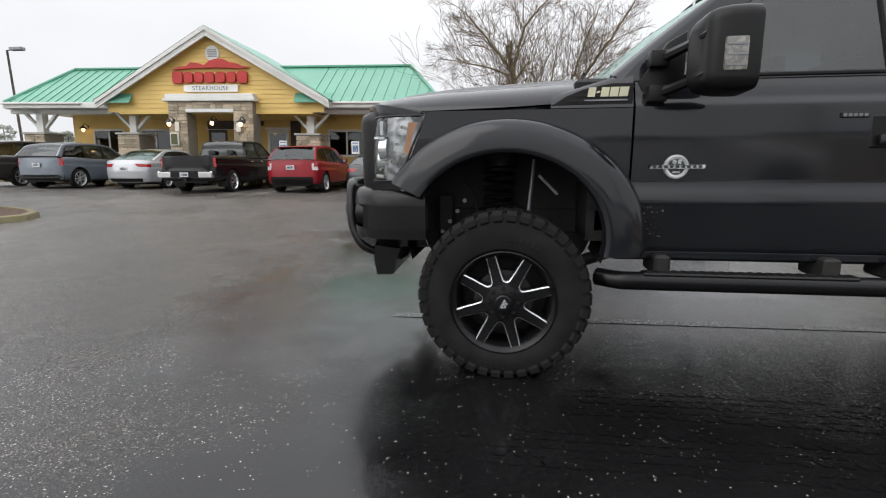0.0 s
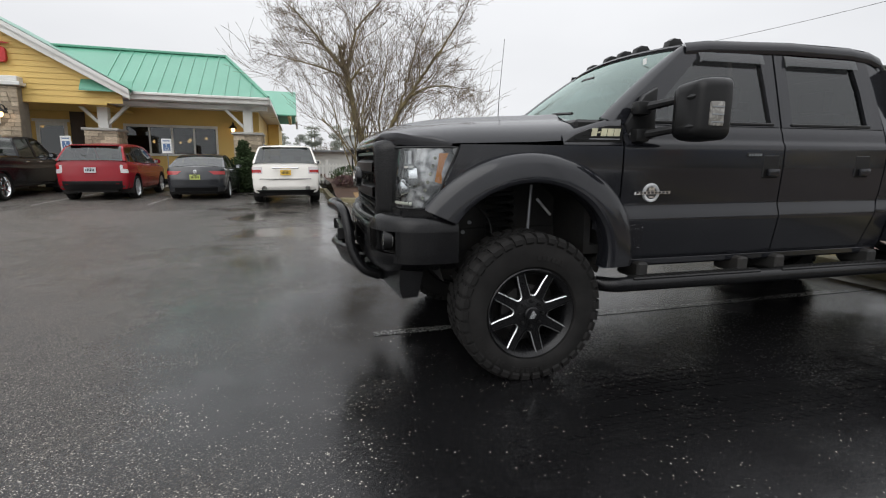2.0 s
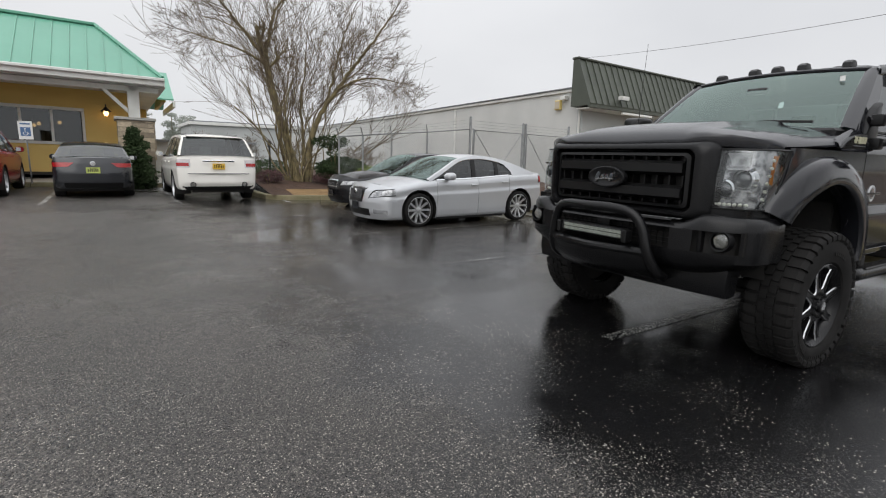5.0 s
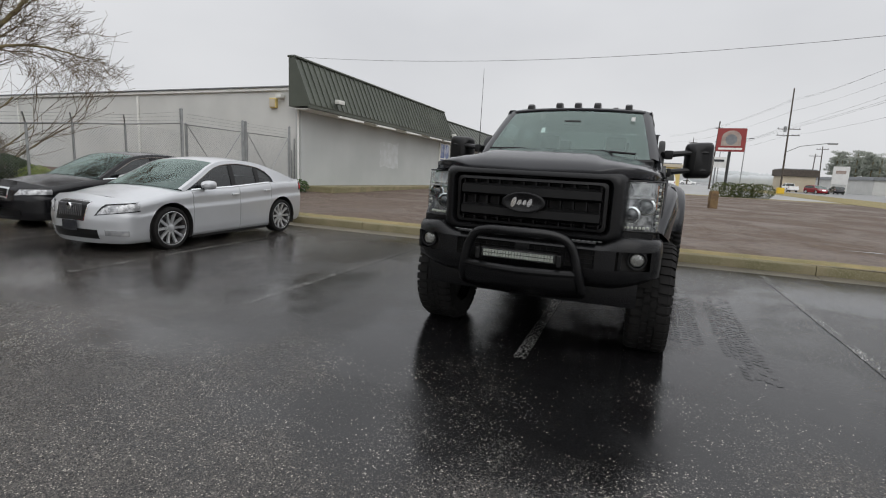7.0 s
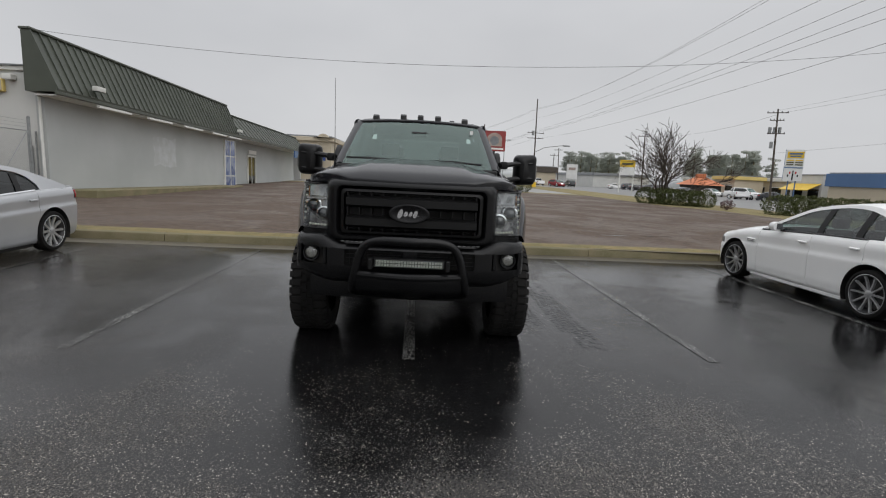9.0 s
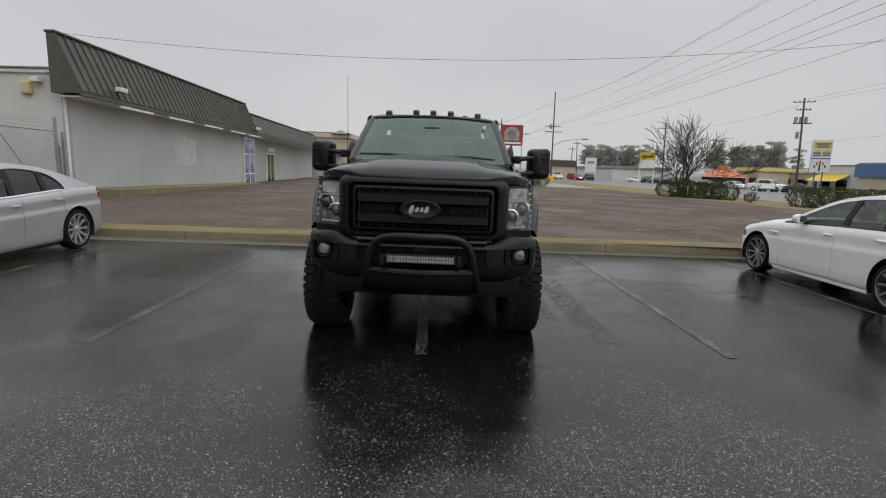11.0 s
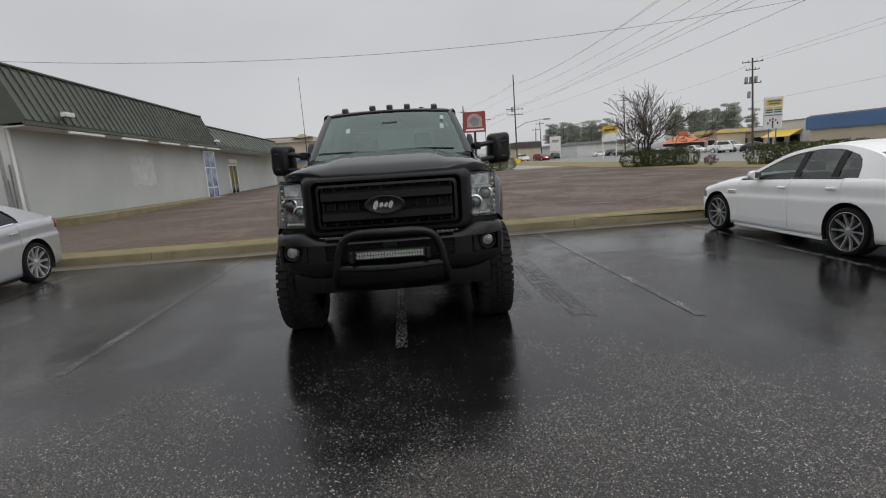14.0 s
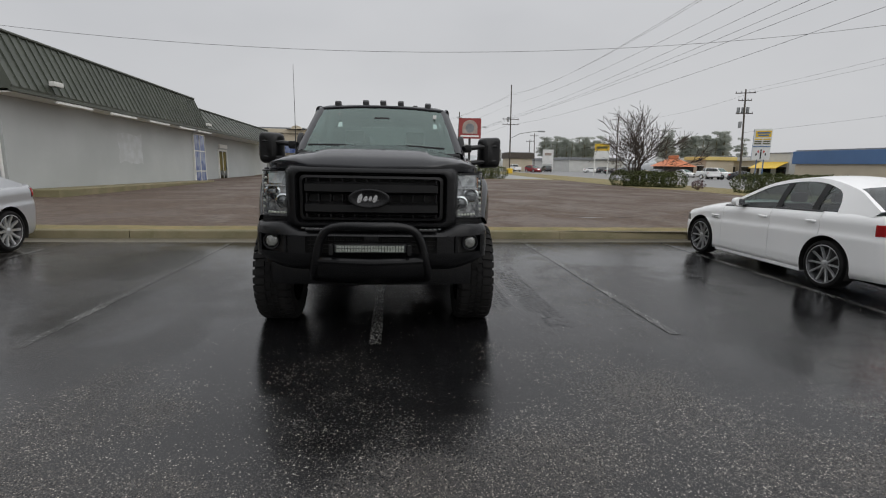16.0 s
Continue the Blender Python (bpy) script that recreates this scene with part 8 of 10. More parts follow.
verano = dict(L=4.72, W=0.915, R=0.35, low=0.16, fx=0.99, wb=2.76, paint=M["silver_paint"], rim=M["rim_silver"], spokes=10, rim_ratio=0.78, slim=1.35, barrel=M["dark_steel"], chrome=True, d0=1.42, d1=2.52, d2=3.42, tail=0.34, nose=0.46,
              belt=[(0.46, 0.80), (1.0, 0.91), (1.5, 0.955), (2.4, 0.985), (3.6, 1.065), (4.1, 1.085), (4.45, 1.075), (4.67, 1.04)], nose_top=0.88, tail_top=1.115, nose_lean=[0.10, 0.03, 0.0, 0.05, 0.20],
              sil=[(1.22, 0.96), (1.66, 1.19), (2.10, 1.40), (2.65, 1.462), (3.20, 1.42), (3.70, 1.29), (4.05, 1.17), (4.24, 1.105)], pw=[(0, 0.06), (3, 0.06), (4, 0.085), (4.4, 0.12), (4.7, 0.20), (5, 0.42), (6, 0.32), (7, 0.14)], ws_end=2, bl_start=2, win=[2.42, 3.08],
              front_items=[("headlamp_rim", M["plastic"], 0.61, 0.995, 0.635, 0.855, True, {"taper": -0.13, "skew": 0.12, "n": 16, "lift": 0.003}), ("headlamp", M["lamp_bright"], 0.64, 0.985, 0.66, 0.83, True, {"taper": -0.12, "skew": 0.12, "n": 16, "lift": 0.008, "lab": "clear swept-back headlamp"}), ("headlamp_bulb", M["lamp_inside"], 0.66, 0.76, 0.70, 0.80, True, {"skew": 0.03, "lift": 0.013}), ("grille", M["chrome"], -0.37, 0.37, 0.47, 0.88, False, {"lift": 0.008, "taper": 0.06, "n": 12}),
                           ("grille_mesh", M["plastic"], -0.345, 0.345, 0.49, 0.86, False, {"lift": 0.014, "taper": 0.06, "n": 12}), ("lower_intake", M["plastic"], -0.52, 0.52, 0.10, 0.30, False), ("fog_lamp", M["lamp_inside"], 0.62, 0.86, 0.18, 0.30, True)],
              rear_items=[("lamp_surround", M["plastic"], 0.52, 0.995, 0.765, 0.965, True, {"lift": 0.003, "n": 14}), ("tail_lamp", M["tail_red"], 0.56, 0.97, 0.79, 0.94, True, {"n": 14, "lift": 0.008, "lab": "dark red tail lamp"}), ("plate_recess", M["silver_paint"], -0.26, 0.26, 0.45, 0.62, False)])
V_ = make_car("silver_saloon", "silver four-door saloon car with a chrome waterfall grille", "car", pose(0.42, 10.81, lot_z(3, 9.9), 0, 0, 1.7), verano)
for k in range(11):
    y = -0.22 + 0.044 * k
    part("grille_rib", B(-0.006, 0.03, y - 0.005, y + 0.005, 0.565, 0.75, 0.003), M["rib_grey"], V_)
part("round_badge", lathe(bmesh.new(), [(0.001, -0.012), (0.045, -0.010), (0.055, 0.0), (0.055, 0.02)], 20, "x", (-0.01, 0, 0.70)), M["chrome"], V_)
plate_bars(V_, -0.012, 0.42, M["charcoal_paint"], -1)
accord = dict(verano, L=4.93, slim=1.0, W=0.92, R=0.33, wb=2.80, fx=1.0, paint=M["black_car_paint"], chrome=True, nose_lean=[0.08, 0.02, 0.0, 0.05, 0.18], mirror=M["black_car_paint"], d2=3.55, win=[2.62, 3.6], twin=False, spokes=8,
              belt=[(0.46, 0.78), (1.0, 0.88), (1.5, 0.93), (2.4, 0.955), (3.6, 0.99), (4.2, 1.01), (4.93, 1.0)], pw=[(0, 0.06), (3, 0.06), (4, 0.08), (5, 0.12)],
              sil=[(1.36, 0.94), (1.80, 1.19), (2.25, 1.40), (2.9, 1.455), (3.55, 1.39), (4.05, 1.20), (4.45, 1.03)],
              front_items=[("headlamp_rim", M["plastic"], 0.56, 0.995, 0.655, 0.85, True, {"taper": -0.10, "skew": 0.10, "n": 16, "lift": 0.003}), ("headlamp", M["lamp_bright"], 0.59, 0.985, 0.68, 0.825, True, {"taper": -0.09, "skew": 0.10, "n": 16, "lift": 0.008, "lab": "clear swept-back headlamp"}),
                           ("grille", M["chrome"], -0.36, 0.36, 0.56, 0.84, False, {"lift": 0.008}), ("grille_mesh", M["plastic"], -0.32, 0.32, 0.60, 0.80, False, {"lift": 0.014}), ("lower_intake", M["plastic"], -0.60, 0.60, 0.10, 0.30, False)],
              rear_items=[("tail_lamp", M["tail_red"], 0.55, 0.99, 0.72, 0.92, True)])
A_ = make_car("black_saloon", "black four-door saloon car with a chrome barred grille", "car", pose(1.10, 13.95, lot_z(3, 13.1)), accord)
for k in range(4):
    part("grille_bar", B(-0.018, 0.02, -0.24, 0.24, 0.565 + 0.032 * k, 0.573 + 0.032 * k, 0.002), M["rib_grey"], A_)
plate_bars(A_, -0.012, 0.40, M["charcoal_paint"], -1)
# darker copy of the alloy for the shaded inside of the rim
M["rim_shaded"] = mat("shaded_barrel_alloy", (0.085, 0.087, 0.09), (0.06, 0.061, 0.063), 0.35, metal=0.5, scale=9)
M["rim_gunmetal"] = mat("polished_gunmetal_alloy", (0.50, 0.505, 0.51), (0.40, 0.405, 0.41), 0.3, metal=0.6, scale=9)
M["car_glass"] = glass("grey_side_glass", (0.55, 0.60, 0.60), 0.75, ior=1.9)
amg = dict(L=4.72, W=0.905, R=0.342, fx=0.84, wb=2.85, paint=M["white_paint"], rim=M["rim_gunmetal"], barrel=M["rim_shaded"], spokes=10, rim_ratio=0.80, slim=0.80, d0=1.46, d1=2.62, d2=3.56, tail=0.36, nose=0.44, low=0.17, seats=M["seat"], tw=0.25, glass=M["car_glass"],
           belt=[(0.44, 0.80), (0.8, 0.905), (1.2, 0.965), (1.6, 0.995), (2.0, 1.010), (2.7, 1.045), (3.7, 1.075), (4.1, 1.085), (4.4, 1.08), (4.72, 1.04)], nose_top=0.86, tail_top=1.105, sill=M["white_paint"], handle=M["white_paint"], mirror=M["white_paint"],
           sil=[(1.50, 1.01), (1.95, 1.235), (2.40, 1.430), (2.95, 1.520), (3.40, 1.512), (3.88, 1.400), (4.14, 1.265), (4.36, 1.135)], pw=[(0, 0.045), (2, 0.055), (3, 0.050), (4, 0.060), (4.5, 0.085), (4.75, 0.14), (5, 0.34), (6, 0.28), (7, 0.14)], ws_end=2, bl_start=2, win=[2.70, 3.38], rail=0.70,
           nose_lean=[0.10, 0.02, 0.0, 0.06, 0.20], tail_lean=[0.10, 0.02, 0.0, 0.06, 0.10],
           front_items=[("headlamp", M["lamp_inside"], 0.58, 0.985, 0.70, 0.88, True), ("grille", M["plastic"], -0.40, 0.40, 0.44, 0.82, False), ("lower_intake", M["plastic"], -0.8, 0.8, 0.08, 0.28, False)],
           rear_items=[("tail_lamp", M["tail_red"], 0.52, 0.99, 0.70, 0.87, True, {"n": 14, "lab": "red tail lamp"}), ("bumper_diffuser", M["plastic"], -0.75, 0.75, 0.02, 0.18, False)],
           extras=[("pipe", "exhaust_tip", M["chrome"], (4.74, 0.52, 0.30), 0.05), ("pipe", "exhaust_tip", M["chrome"], (4.74, -0.52, 0.30), 0.05)])
C_ = make_car("white_saloon", "white sports saloon car with gunmetal ten-spoke wheels", "car", pose(5.25, -3.28, 0.0, 0, 0, 180), amg)
vent_ = part("wing_vent", B(1.18, 1.40, -0.915, -0.893, 0.735, 0.80, 0.008), M["white_paint"], C_)
for z in (0.748, 0.772):
    part("vent_slot", B(1.20, 1.38, -0.918, -0.9155, z, z + 0.010), M["rib_grey"], vent_)

suv_tail = [0.10, 0.0, 0.02, 0.06, 0.10]


def nose_in(x, y_rear, L):
    """Pose of a car parked nose to the restaurant with its tail at y_rear."""
    return pose(x, y_rear + L, lot_z(x, y_rear + 1.0) - 0.005, 0, 0, -90)


edge = dict(L=4.72, W=0.962, R=0.36, fx=0.95, wb=2.82, paint=M["red_paint"], rim=M["rim_silver"], spokes=5, d0=1.40, d1=2.55, d2=3.45, tail=0.22, nose=0.42, low=0.27, nt=0.12, tt=0.06,
            belt=[(0.42, 0.95), (1.0, 1.02), (1.5, 1.06), (2.4, 1.08), (3.6, 1.12), (4.3, 1.15), (4.72, 1.15)], nose_top=1.0, tail_top=1.17, tail_lean=suv_tail, rbow=0.05, rail=0.74,
            sil=[(1.25, 1.07), (1.65, 1.34), (2.05, 1.585), (2.75, 1.665), (3.55, 1.645), (4.15, 1.58), (4.42, 1.36), (4.60, 1.17)], ws_end=2, bl_start=2, win=[2.50, 3.40], fat_c=True,
            front_items=[("headlamp", M["lamp_inside"], 0.56, 0.985, 0.70, 0.88, True), ("grille", M["chrome"], -0.40, 0.40, 0.50, 0.86, False)],
            rear_items=[("tail_lamp", M["tail_clear"], 0.74, 0.99, 0.58, 0.86, True, {"lab": "clear and red tail lamp"}), ("tail_lamp_red", M["tail_red"], 0.80, 0.995, 0.72, 0.90, True, {"lift": 0.010}), ("lower_cladding", M["plastic"], -0.97, 0.97, 0.0, 0.30, False)])
E_ = make_car("red_suv", "dark red family SUV parked nose-in", "car", nose_in(-6.85, 16.6, 4.72), edge)
plate_bars(E_, 4.725, 0.90, M["plate"])
part("rear_wiper", T([(4.50, 0.0, 1.30), (4.52, -0.25, 1.33)], 0.010, 5), M["plastic"], E_)
part("roof_spoiler", B(4.02, 4.28, -0.62, 0.62, 1.605, 1.635, 0.012), M["red_paint"], E_)
elantra = dict(L=4.53, W=0.887, R=0.32, fx=0.88, wb=2.70, paint=M["charcoal_paint"], rim=M["rim_silver"], spokes=5, d0=1.35, d1=2.45, d2=3.35, tail=0.34, nose=0.44, low=0.20,
               belt=[(0.44, 0.76), (1.0, 0.88), (1.5, 0.925), (2.4, 0.955), (3.6, 1.00), (4.1, 1.02), (4.53, 0.99)], nose_top=0.80, tail_top=1.03,
               sil=[(1.25, 0.93), (1.75, 1.20), (2.15, 1.375), (2.75, 1.405), (3.3, 1.34), (3.75, 1.17), (4.12, 1.02)], ws_end=2, bl_start=2, win=[2.45, 3.40],
               front_items=sedan_items["front_items"],
               rear_items=[("tail_lamp", M["tail_red"], 0.46, 0.99, 0.70, 0.84, True, {"taper": 0.16, "n": 14, "lab": "swept red tail lamp"}), ("bumper_diffuser", M["plastic"], -0.7, 0.7, 0.02, 0.18, False)])
H_ = make_car("charcoal_saloon", "charcoal compact saloon car parked nose-in", "car", nose_in(-4.11, 16.7, 4.53), elantra)
plate_bars(H_, 4.535, 0.72, M["plate_green"])
part("boot_badge", lathe(bmesh.new(), [(0.001, 0.01), (0.05, 0.01), (0.06, 0.0)], 16, "x", (4.50, 0, 0.88)), M["chrome"], H_)
acadia = dict(edge, L=5.10, W=1.0, R=0.375, fx=1.0, wb=3.02, paint=M["pearl_paint"], rim=M["rim_silver"], spokes=6, d2=3.62, d1=2.62,
              belt=[(0.42, 1.02), (1.0, 1.10), (1.5, 1.13), (2.4, 1.14), (3.6, 1.16), (4.6, 1.18), (5.1, 1.18)], nose_top=1.08, tail_top=1.19,
              sil=[(1.22, 1.14), (1.62, 1.42), (2.0, 1.665), (2.8, 1.735), (3.8, 1.72), (4.55, 1.655), (4.80, 1.42), (4.97, 1.20)], win=[2.55, 3.60],
              rear_items=[("tail_lamp", M["tail_clear"], 0.66, 0.99, 0.66, 0.90, True, {"lab": "wide clear-red tail lamp"}), ("tail_lamp_red", M["tail_red"], 0.68, 0.993, 0.70, 0.80, True, {"lift": 0.011}), ("lower_valance", M["plastic"], -0.80, 0.80, 0.0, 0.10, False)],
              extras=[("pipe", "exhaust_tip", M["plastic"], (5.12, 0.62, 0.47), 0.065), ("pipe", "exhaust_tip", M["plastic"], (5.12, -0.62, 0.47), 0.065), ("box", "chrome_bar", M["chrome"], (5.09, 5.115, -0.38, 0.38, 1.045, 1.085)),
                      ("box", "roof_rack_rail", M["steel"], (2.4, 4.3, -0.64, -0.60, 1.735, 1.77)), ("box", "roof_rack_rail", M["steel"], (2.4, 4.3, 0.60, 0.64, 1.735, 1.77))])
W_ = make_car("white_suv", "pearl-white large family SUV with twin exhausts parked nose-in", "car", nose_in(-1.40, 15.35, 5.10), acadia)
plate_bars(W_, 5.105, 0.93, M["plate_yellow"])
part("roof_spoiler", B(4.35, 4.66, -0.66, 0.66, 1.67, 1.70, 0.012), M["pearl_paint"], W_)
part("rear_wiper", T([(4.97, -0.06, 1.25), (4.92, 0.20, 1.30), (4.90, 0.32, 1.31)], 0.009, 5), M["plastic"], W_)
part("bumper_step", B(5.085, 5.112, -0.74, 0.74, 0.735, 0.755, 0.006), M["rib_grey"], W_)
volvo = dict(edge, L=4.63, W=0.945, paint=M["blue_grey_paint"], spokes=7, win=[2.45, 3.35],
             rear_items=[("tail_lamp", M["tail_red"], 0.80, 0.995, 0.62, 1.0, True, {"lab": "tall red tail lamp"}), ("lower_cladding", M["plastic"], -0.97, 0.97, 0.0, 0.20, False)])
B_ = make_car("grey_suv", "blue-grey SUV with tall red tail lamps parked nose-in", "car", nose_in(-16.15, 16.1, 4.63), volvo)
plate_bars(B_, 4.635, 0.86, M["plate"])
lac = dict(elantra, L=5.0, W=0.93, paint=M["silver_paint"], fx=1.0, wb=2.83, d2=3.6, win=[2.6, 3.65], chrome=True, belt=[(0.44, 0.80), (1.0, 0.92), (1.5, 0.96), (2.4, 0.985), (3.6, 1.02), (4.4, 1.05), (5.0, 1.03)], tail_top=1.07,
           sil=[(1.35, 0.96), (1.85, 1.24), (2.3, 1.44), (2.95, 1.48), (3.6, 1.42), (4.1, 1.23), (4.5, 1.06)], back_glass=M["windscreen"])
L_ = make_car("pale_silver_saloon", "pale silver saloon car parked nose-in", "car", nose_in(-13.3, 16.75, 5.0), lac)
plate_bars(L_, 5.0, 0.74, M["plate"])
gmc = dict(L=5.85, W=1.01, R=0.385, fx=0.98, wb=3.65, paint=M["black_car_paint"], rim=M["chrome"], spokes=5, d0=1.45, d1=2.62, d2=3.42, tail=0.16, nose=0.40, low=0.36, nt=0.08, tt=0.02, bed=True, handle=M["chrome"],
           belt=[(0.40, 1.10), (1.2, 1.17), (1.6, 1.20), (3.4, 1.21), (3.7, 1.24), (5.85, 1.26)], nose_top=1.16, tail_top=1.26, tail_lean=[0.10, 0.0, 0.06, 0.06, 0.06], rail=0.74, rbow=0.0, bow=0.12,
           sil=[(1.30, 1.19), (1.70, 1.50), (2.02, 1.76), (2.5, 1.83), (3.0, 1.82), (3.45, 1.76), (3.52, 1.50), (3.56, 1.23)], ws_end=2, bl_start=2, win=[2.55], fat_c=False,
           front_items=[("headlamp", M["lamp_inside"], 0.56, 0.985, 0.70, 0.88, True), ("grille", M["chrome"], -0.5, 0.5, 0.45, 0.9, False)],
           rear_items=[("tail_lamp", M["tail_red"], 0.84, 0.995, 0.55, 0.92, True, {"lab": "red tail lamp"})],
           extras=[("box", "chrome_bumper", M["chrome"], (5.82, 5.98, -0.98, 0.98, 0.52, 0.74), 0.03), ("box", "bumper_pad", M["plastic"], (5.81, 5.97, -0.9, 0.9, 0.742, 0.765), 0.006), ("box", "tow_hitch", M["under"], (5.70, 5.95, -0.05, 0.05, 0.42, 0.50), 0.01), ("box", "bumper_step", M["plastic"], (5.86, 5.986, -0.50, 0.50, 0.53, 0.735), 0.01)])
G_ = make_car("black_pickup", "black extended-cab pickup with chrome rear bumper parked nose-in", "pickup truck", nose_in(-10.0, 15.5, 5.85), gmc)
plate_bars(G_, 5.99, 0.63, M["plate"])
brown = dict(acadia, paint=M["brown_paint"], extras=[])
D_ = make_car("dark_suv", "dark brown SUV parked nose-in at the row's end", "car", nose_in(-19.1, 16.3, 5.1), brown)
plate_bars(D_, 5.105, 0.93, M["plate"])

# ---- bare trees, shrubs ----
def grow(limbs, twigs, p, d, r, length, depth, rnd, up=0.15, spread=0.5, minr=0.004, low=0.30):
    """One branch and, by recursion, all that it bears."""
    n = max(4, int(length / 0.22))
    pts, rs = [Vector(p)], [r]
    d = Vector(d).normalized()
    end = max(minr, r * 0.55)
    for k in range(n):
        d = (d + Vector((rnd.gauss(0, 0.13), rnd.gauss(0, 0.13), rnd.gauss(0, 0.10) + up * 0.07))).normalized()
        pts.append(pts[-1] + d * (length / n))
        rs.append(r + (end - r) * (k + 1) / n)
    (limbs if r > 0.022 else twigs).append((pts, rs))
    if depth <= 0:
        return
    kids = 3 if depth > 2 else 4
    for k in range(kids):
        f = low + (1 - low) * (k + rnd.random()) / kids
        i = min(n, max(1, int(f * n)))
        side = Vector((rnd.gauss(0, 1), rnd.gauss(0, 1), rnd.gauss(0, 0.6)))
        side = (side - d * side.dot(d)).normalized()
        nd = (pts[i] - pts[i - 1]).normalized() * (1 - spread * 0.5) + side * spread * rnd.uniform(0.7, 1.2) + Vector((0, 0, up * 0.5))
        grow(limbs, twigs, pts[i], nd, max(minr, rs[i] * rnd.uniform(0.5, 0.68)), length * rnd.uniform(0.55, 0.78), depth - 1, rnd, up, spread, minr)


def hang_tree(t, limbs, twigs, rnd, bark, twig, singles):
    """Meshes for a tree's branches: the thickest as limbs of their own, the rest joined."""
    limbs.sort(key=lambda q: -q[1][0])
    for pts, rs in limbs[:singles]:
        part("limb", T(pts, rs, 7), bark, t, angle=80)
    bm = bmesh.new()
    for pts, rs in limbs[singles:]:
        tube(bm, pts, rs, 5)
    if limbs[singles:]:
        tagged(part("branch_mass", bm, bark, t, angle=80), kind="stuff")
    else:
        bm.free()
    verts, faces = [], []
    for pts, rs in twigs:
        side = Vector((rnd.gauss(0, 1), rnd.gauss(0, 1), rnd.gauss(0, 1)))
        for i, p in enumerate(pts):
            dd = (pts[min(i + 1, len(pts) - 1)] - pts[max(0, i - 1)]).normalized()
            a = (side - dd * side.dot(dd)).normalized()
            b = dd.cross(a)
            for k in range(3):
                verts.append(p + rs[i] * (math.cos(2.094 * k) * a + math.sin(2.094 * k) * b))
            if i:
                o = len(verts) - 6
                for k in range(3):
                    faces.append((o + k, o + (k + 1) % 3, o + 3 + (k + 1) % 3, o + 3 + k))
    me = bpy.data.meshes.new("twig_mass")
    me.from_pydata(verts, [], faces)
    me.materials.append(twig)
    ob = new("twig_mass", me)
    ob.parent = t
    tagged(ob, kind="stuff")
    return t


def bare_tree(name, label, m, stems, r0, length, depth, seed, up=0.2, spread=0.55, minr=0.004, group="", low=0.30, bark=None, twig=None):
    rnd = random.Random(seed)
    t = thing(name, label, "tree", m, group=group)
    limbs, twigs = [], []
    for k, (ang, lean, f) in enumerate(stems):
        d = (math.cos(radians(ang)) * math.sin(radians(lean)), math.sin(radians(ang)) * math.sin(radians(lean)), math.cos(radians(lean)))
        base = Vector((0.16 * math.cos(radians(ang)), 0.16 * math.sin(radians(ang)), -0.25))
        grow(limbs, twigs, base, d, r0 * f, length * (0.75 + 0.25 * f), depth, rnd, up, spread, minr, low)
    return hang_tree(t, limbs, twigs, rnd, bark or M["bark"], twig or M["twig"], 60)


# large tree: two main limbs, a tall one forking to the west and a leaning one to the east, over a fan of thin straight shoots
rnd = random.Random(14)
tree = thing("bare_tree", "large leafless multi-stemmed tree in the mulch bed", "tree", pose(1.72, 18.35, lot_z(1.5, 18) + 0.42))
limbs, twigs = [], []
AX = Vector((0.90, -0.43, 0.0)).normalized()
SIDE = Vector((0.43, 0.90, 0.0)).normalized()


def main_limb(ctrl, r0, r1, first=0.35, kids=9, length=1.5, depth=3, up=0.16, spread=0.55):
    """A limb along (outward, up, sideways) points, with a taper and side branches past the share first."""
    line = spline([(q[0], q[2], q[1]) for q in ctrl], 7)
    pts = [AX * q[0] + SIDE * q[1] + Vector((rnd.gauss(0, 0.018), rnd.gauss(0, 0.018), q[2])) for q in line]
    n = len(pts)
    rs = [r0 + (r1 - r0) * (i / (n - 1)) ** 0.8 for i in range(n)]
    limbs.append((pts, rs))
    for k in range(kids):
        i = min(n - 2, int((first + (1 - first) * (k + rnd.random() * 0.8) / kids) * (n - 1)))
        d = (pts[i + 1] - pts[i]).normalized()
        s_ = Vector((rnd.gauss(0, 1), rnd.gauss(0, 1), rnd.gauss(0, 0.8)))
        s_ = (s_ - d * s_.dot(d)).normalized()
        f = 1.15 - 0.6 * i / n
        grow(limbs, twigs, pts[i], d * 0.7 + s_ * spread + Vector((0, 0, 0.12)), max(0.007, rs[i] * rnd.uniform(0.30, 0.48)), length * f * rnd.uniform(0.75, 1.15), depth, rnd, up, 0.62, 0.0042)
    grow(limbs, twigs, pts[-1], (pts[-1] - pts[-2]), r1, length * 0.7, depth, rnd, up, 0.6, 0.0042)


main_limb([(-0.10, -0.3, 0.0), (-0.25, 0.6, 0.05), (-0.60, 1.8, 0.1), (-0.90, 3.0, 0.15), (-1.10, 4.1, 0.2)], 0.155, 0.105, 0.75, 4, 1.3)
main_limb([(-1.10, 4.05, 0.2), (-1.75, 4.85, 0.1), (-2.25, 5.5, 0.0), (-2.85, 6.2, -0.2)], 0.075, 0.022, 0.15, 10, 1.5)
main_limb([(-1.08, 4.0, 0.2), (-0.95, 4.9, 0.4), (-0.70, 5.7, 0.5), (0.05, 6.5, 0.6)], 0.080, 0.022, 0.25, 9, 1.45)
main_limb([(-1.06, 3.85, 0.2), (-1.75, 4.15, -0.2), (-2.5, 4.35, -0.5), (-3.1, 4.50, -0.7)], 0.050, 0.014, 0.2, 10, 1.2, up=0.05)
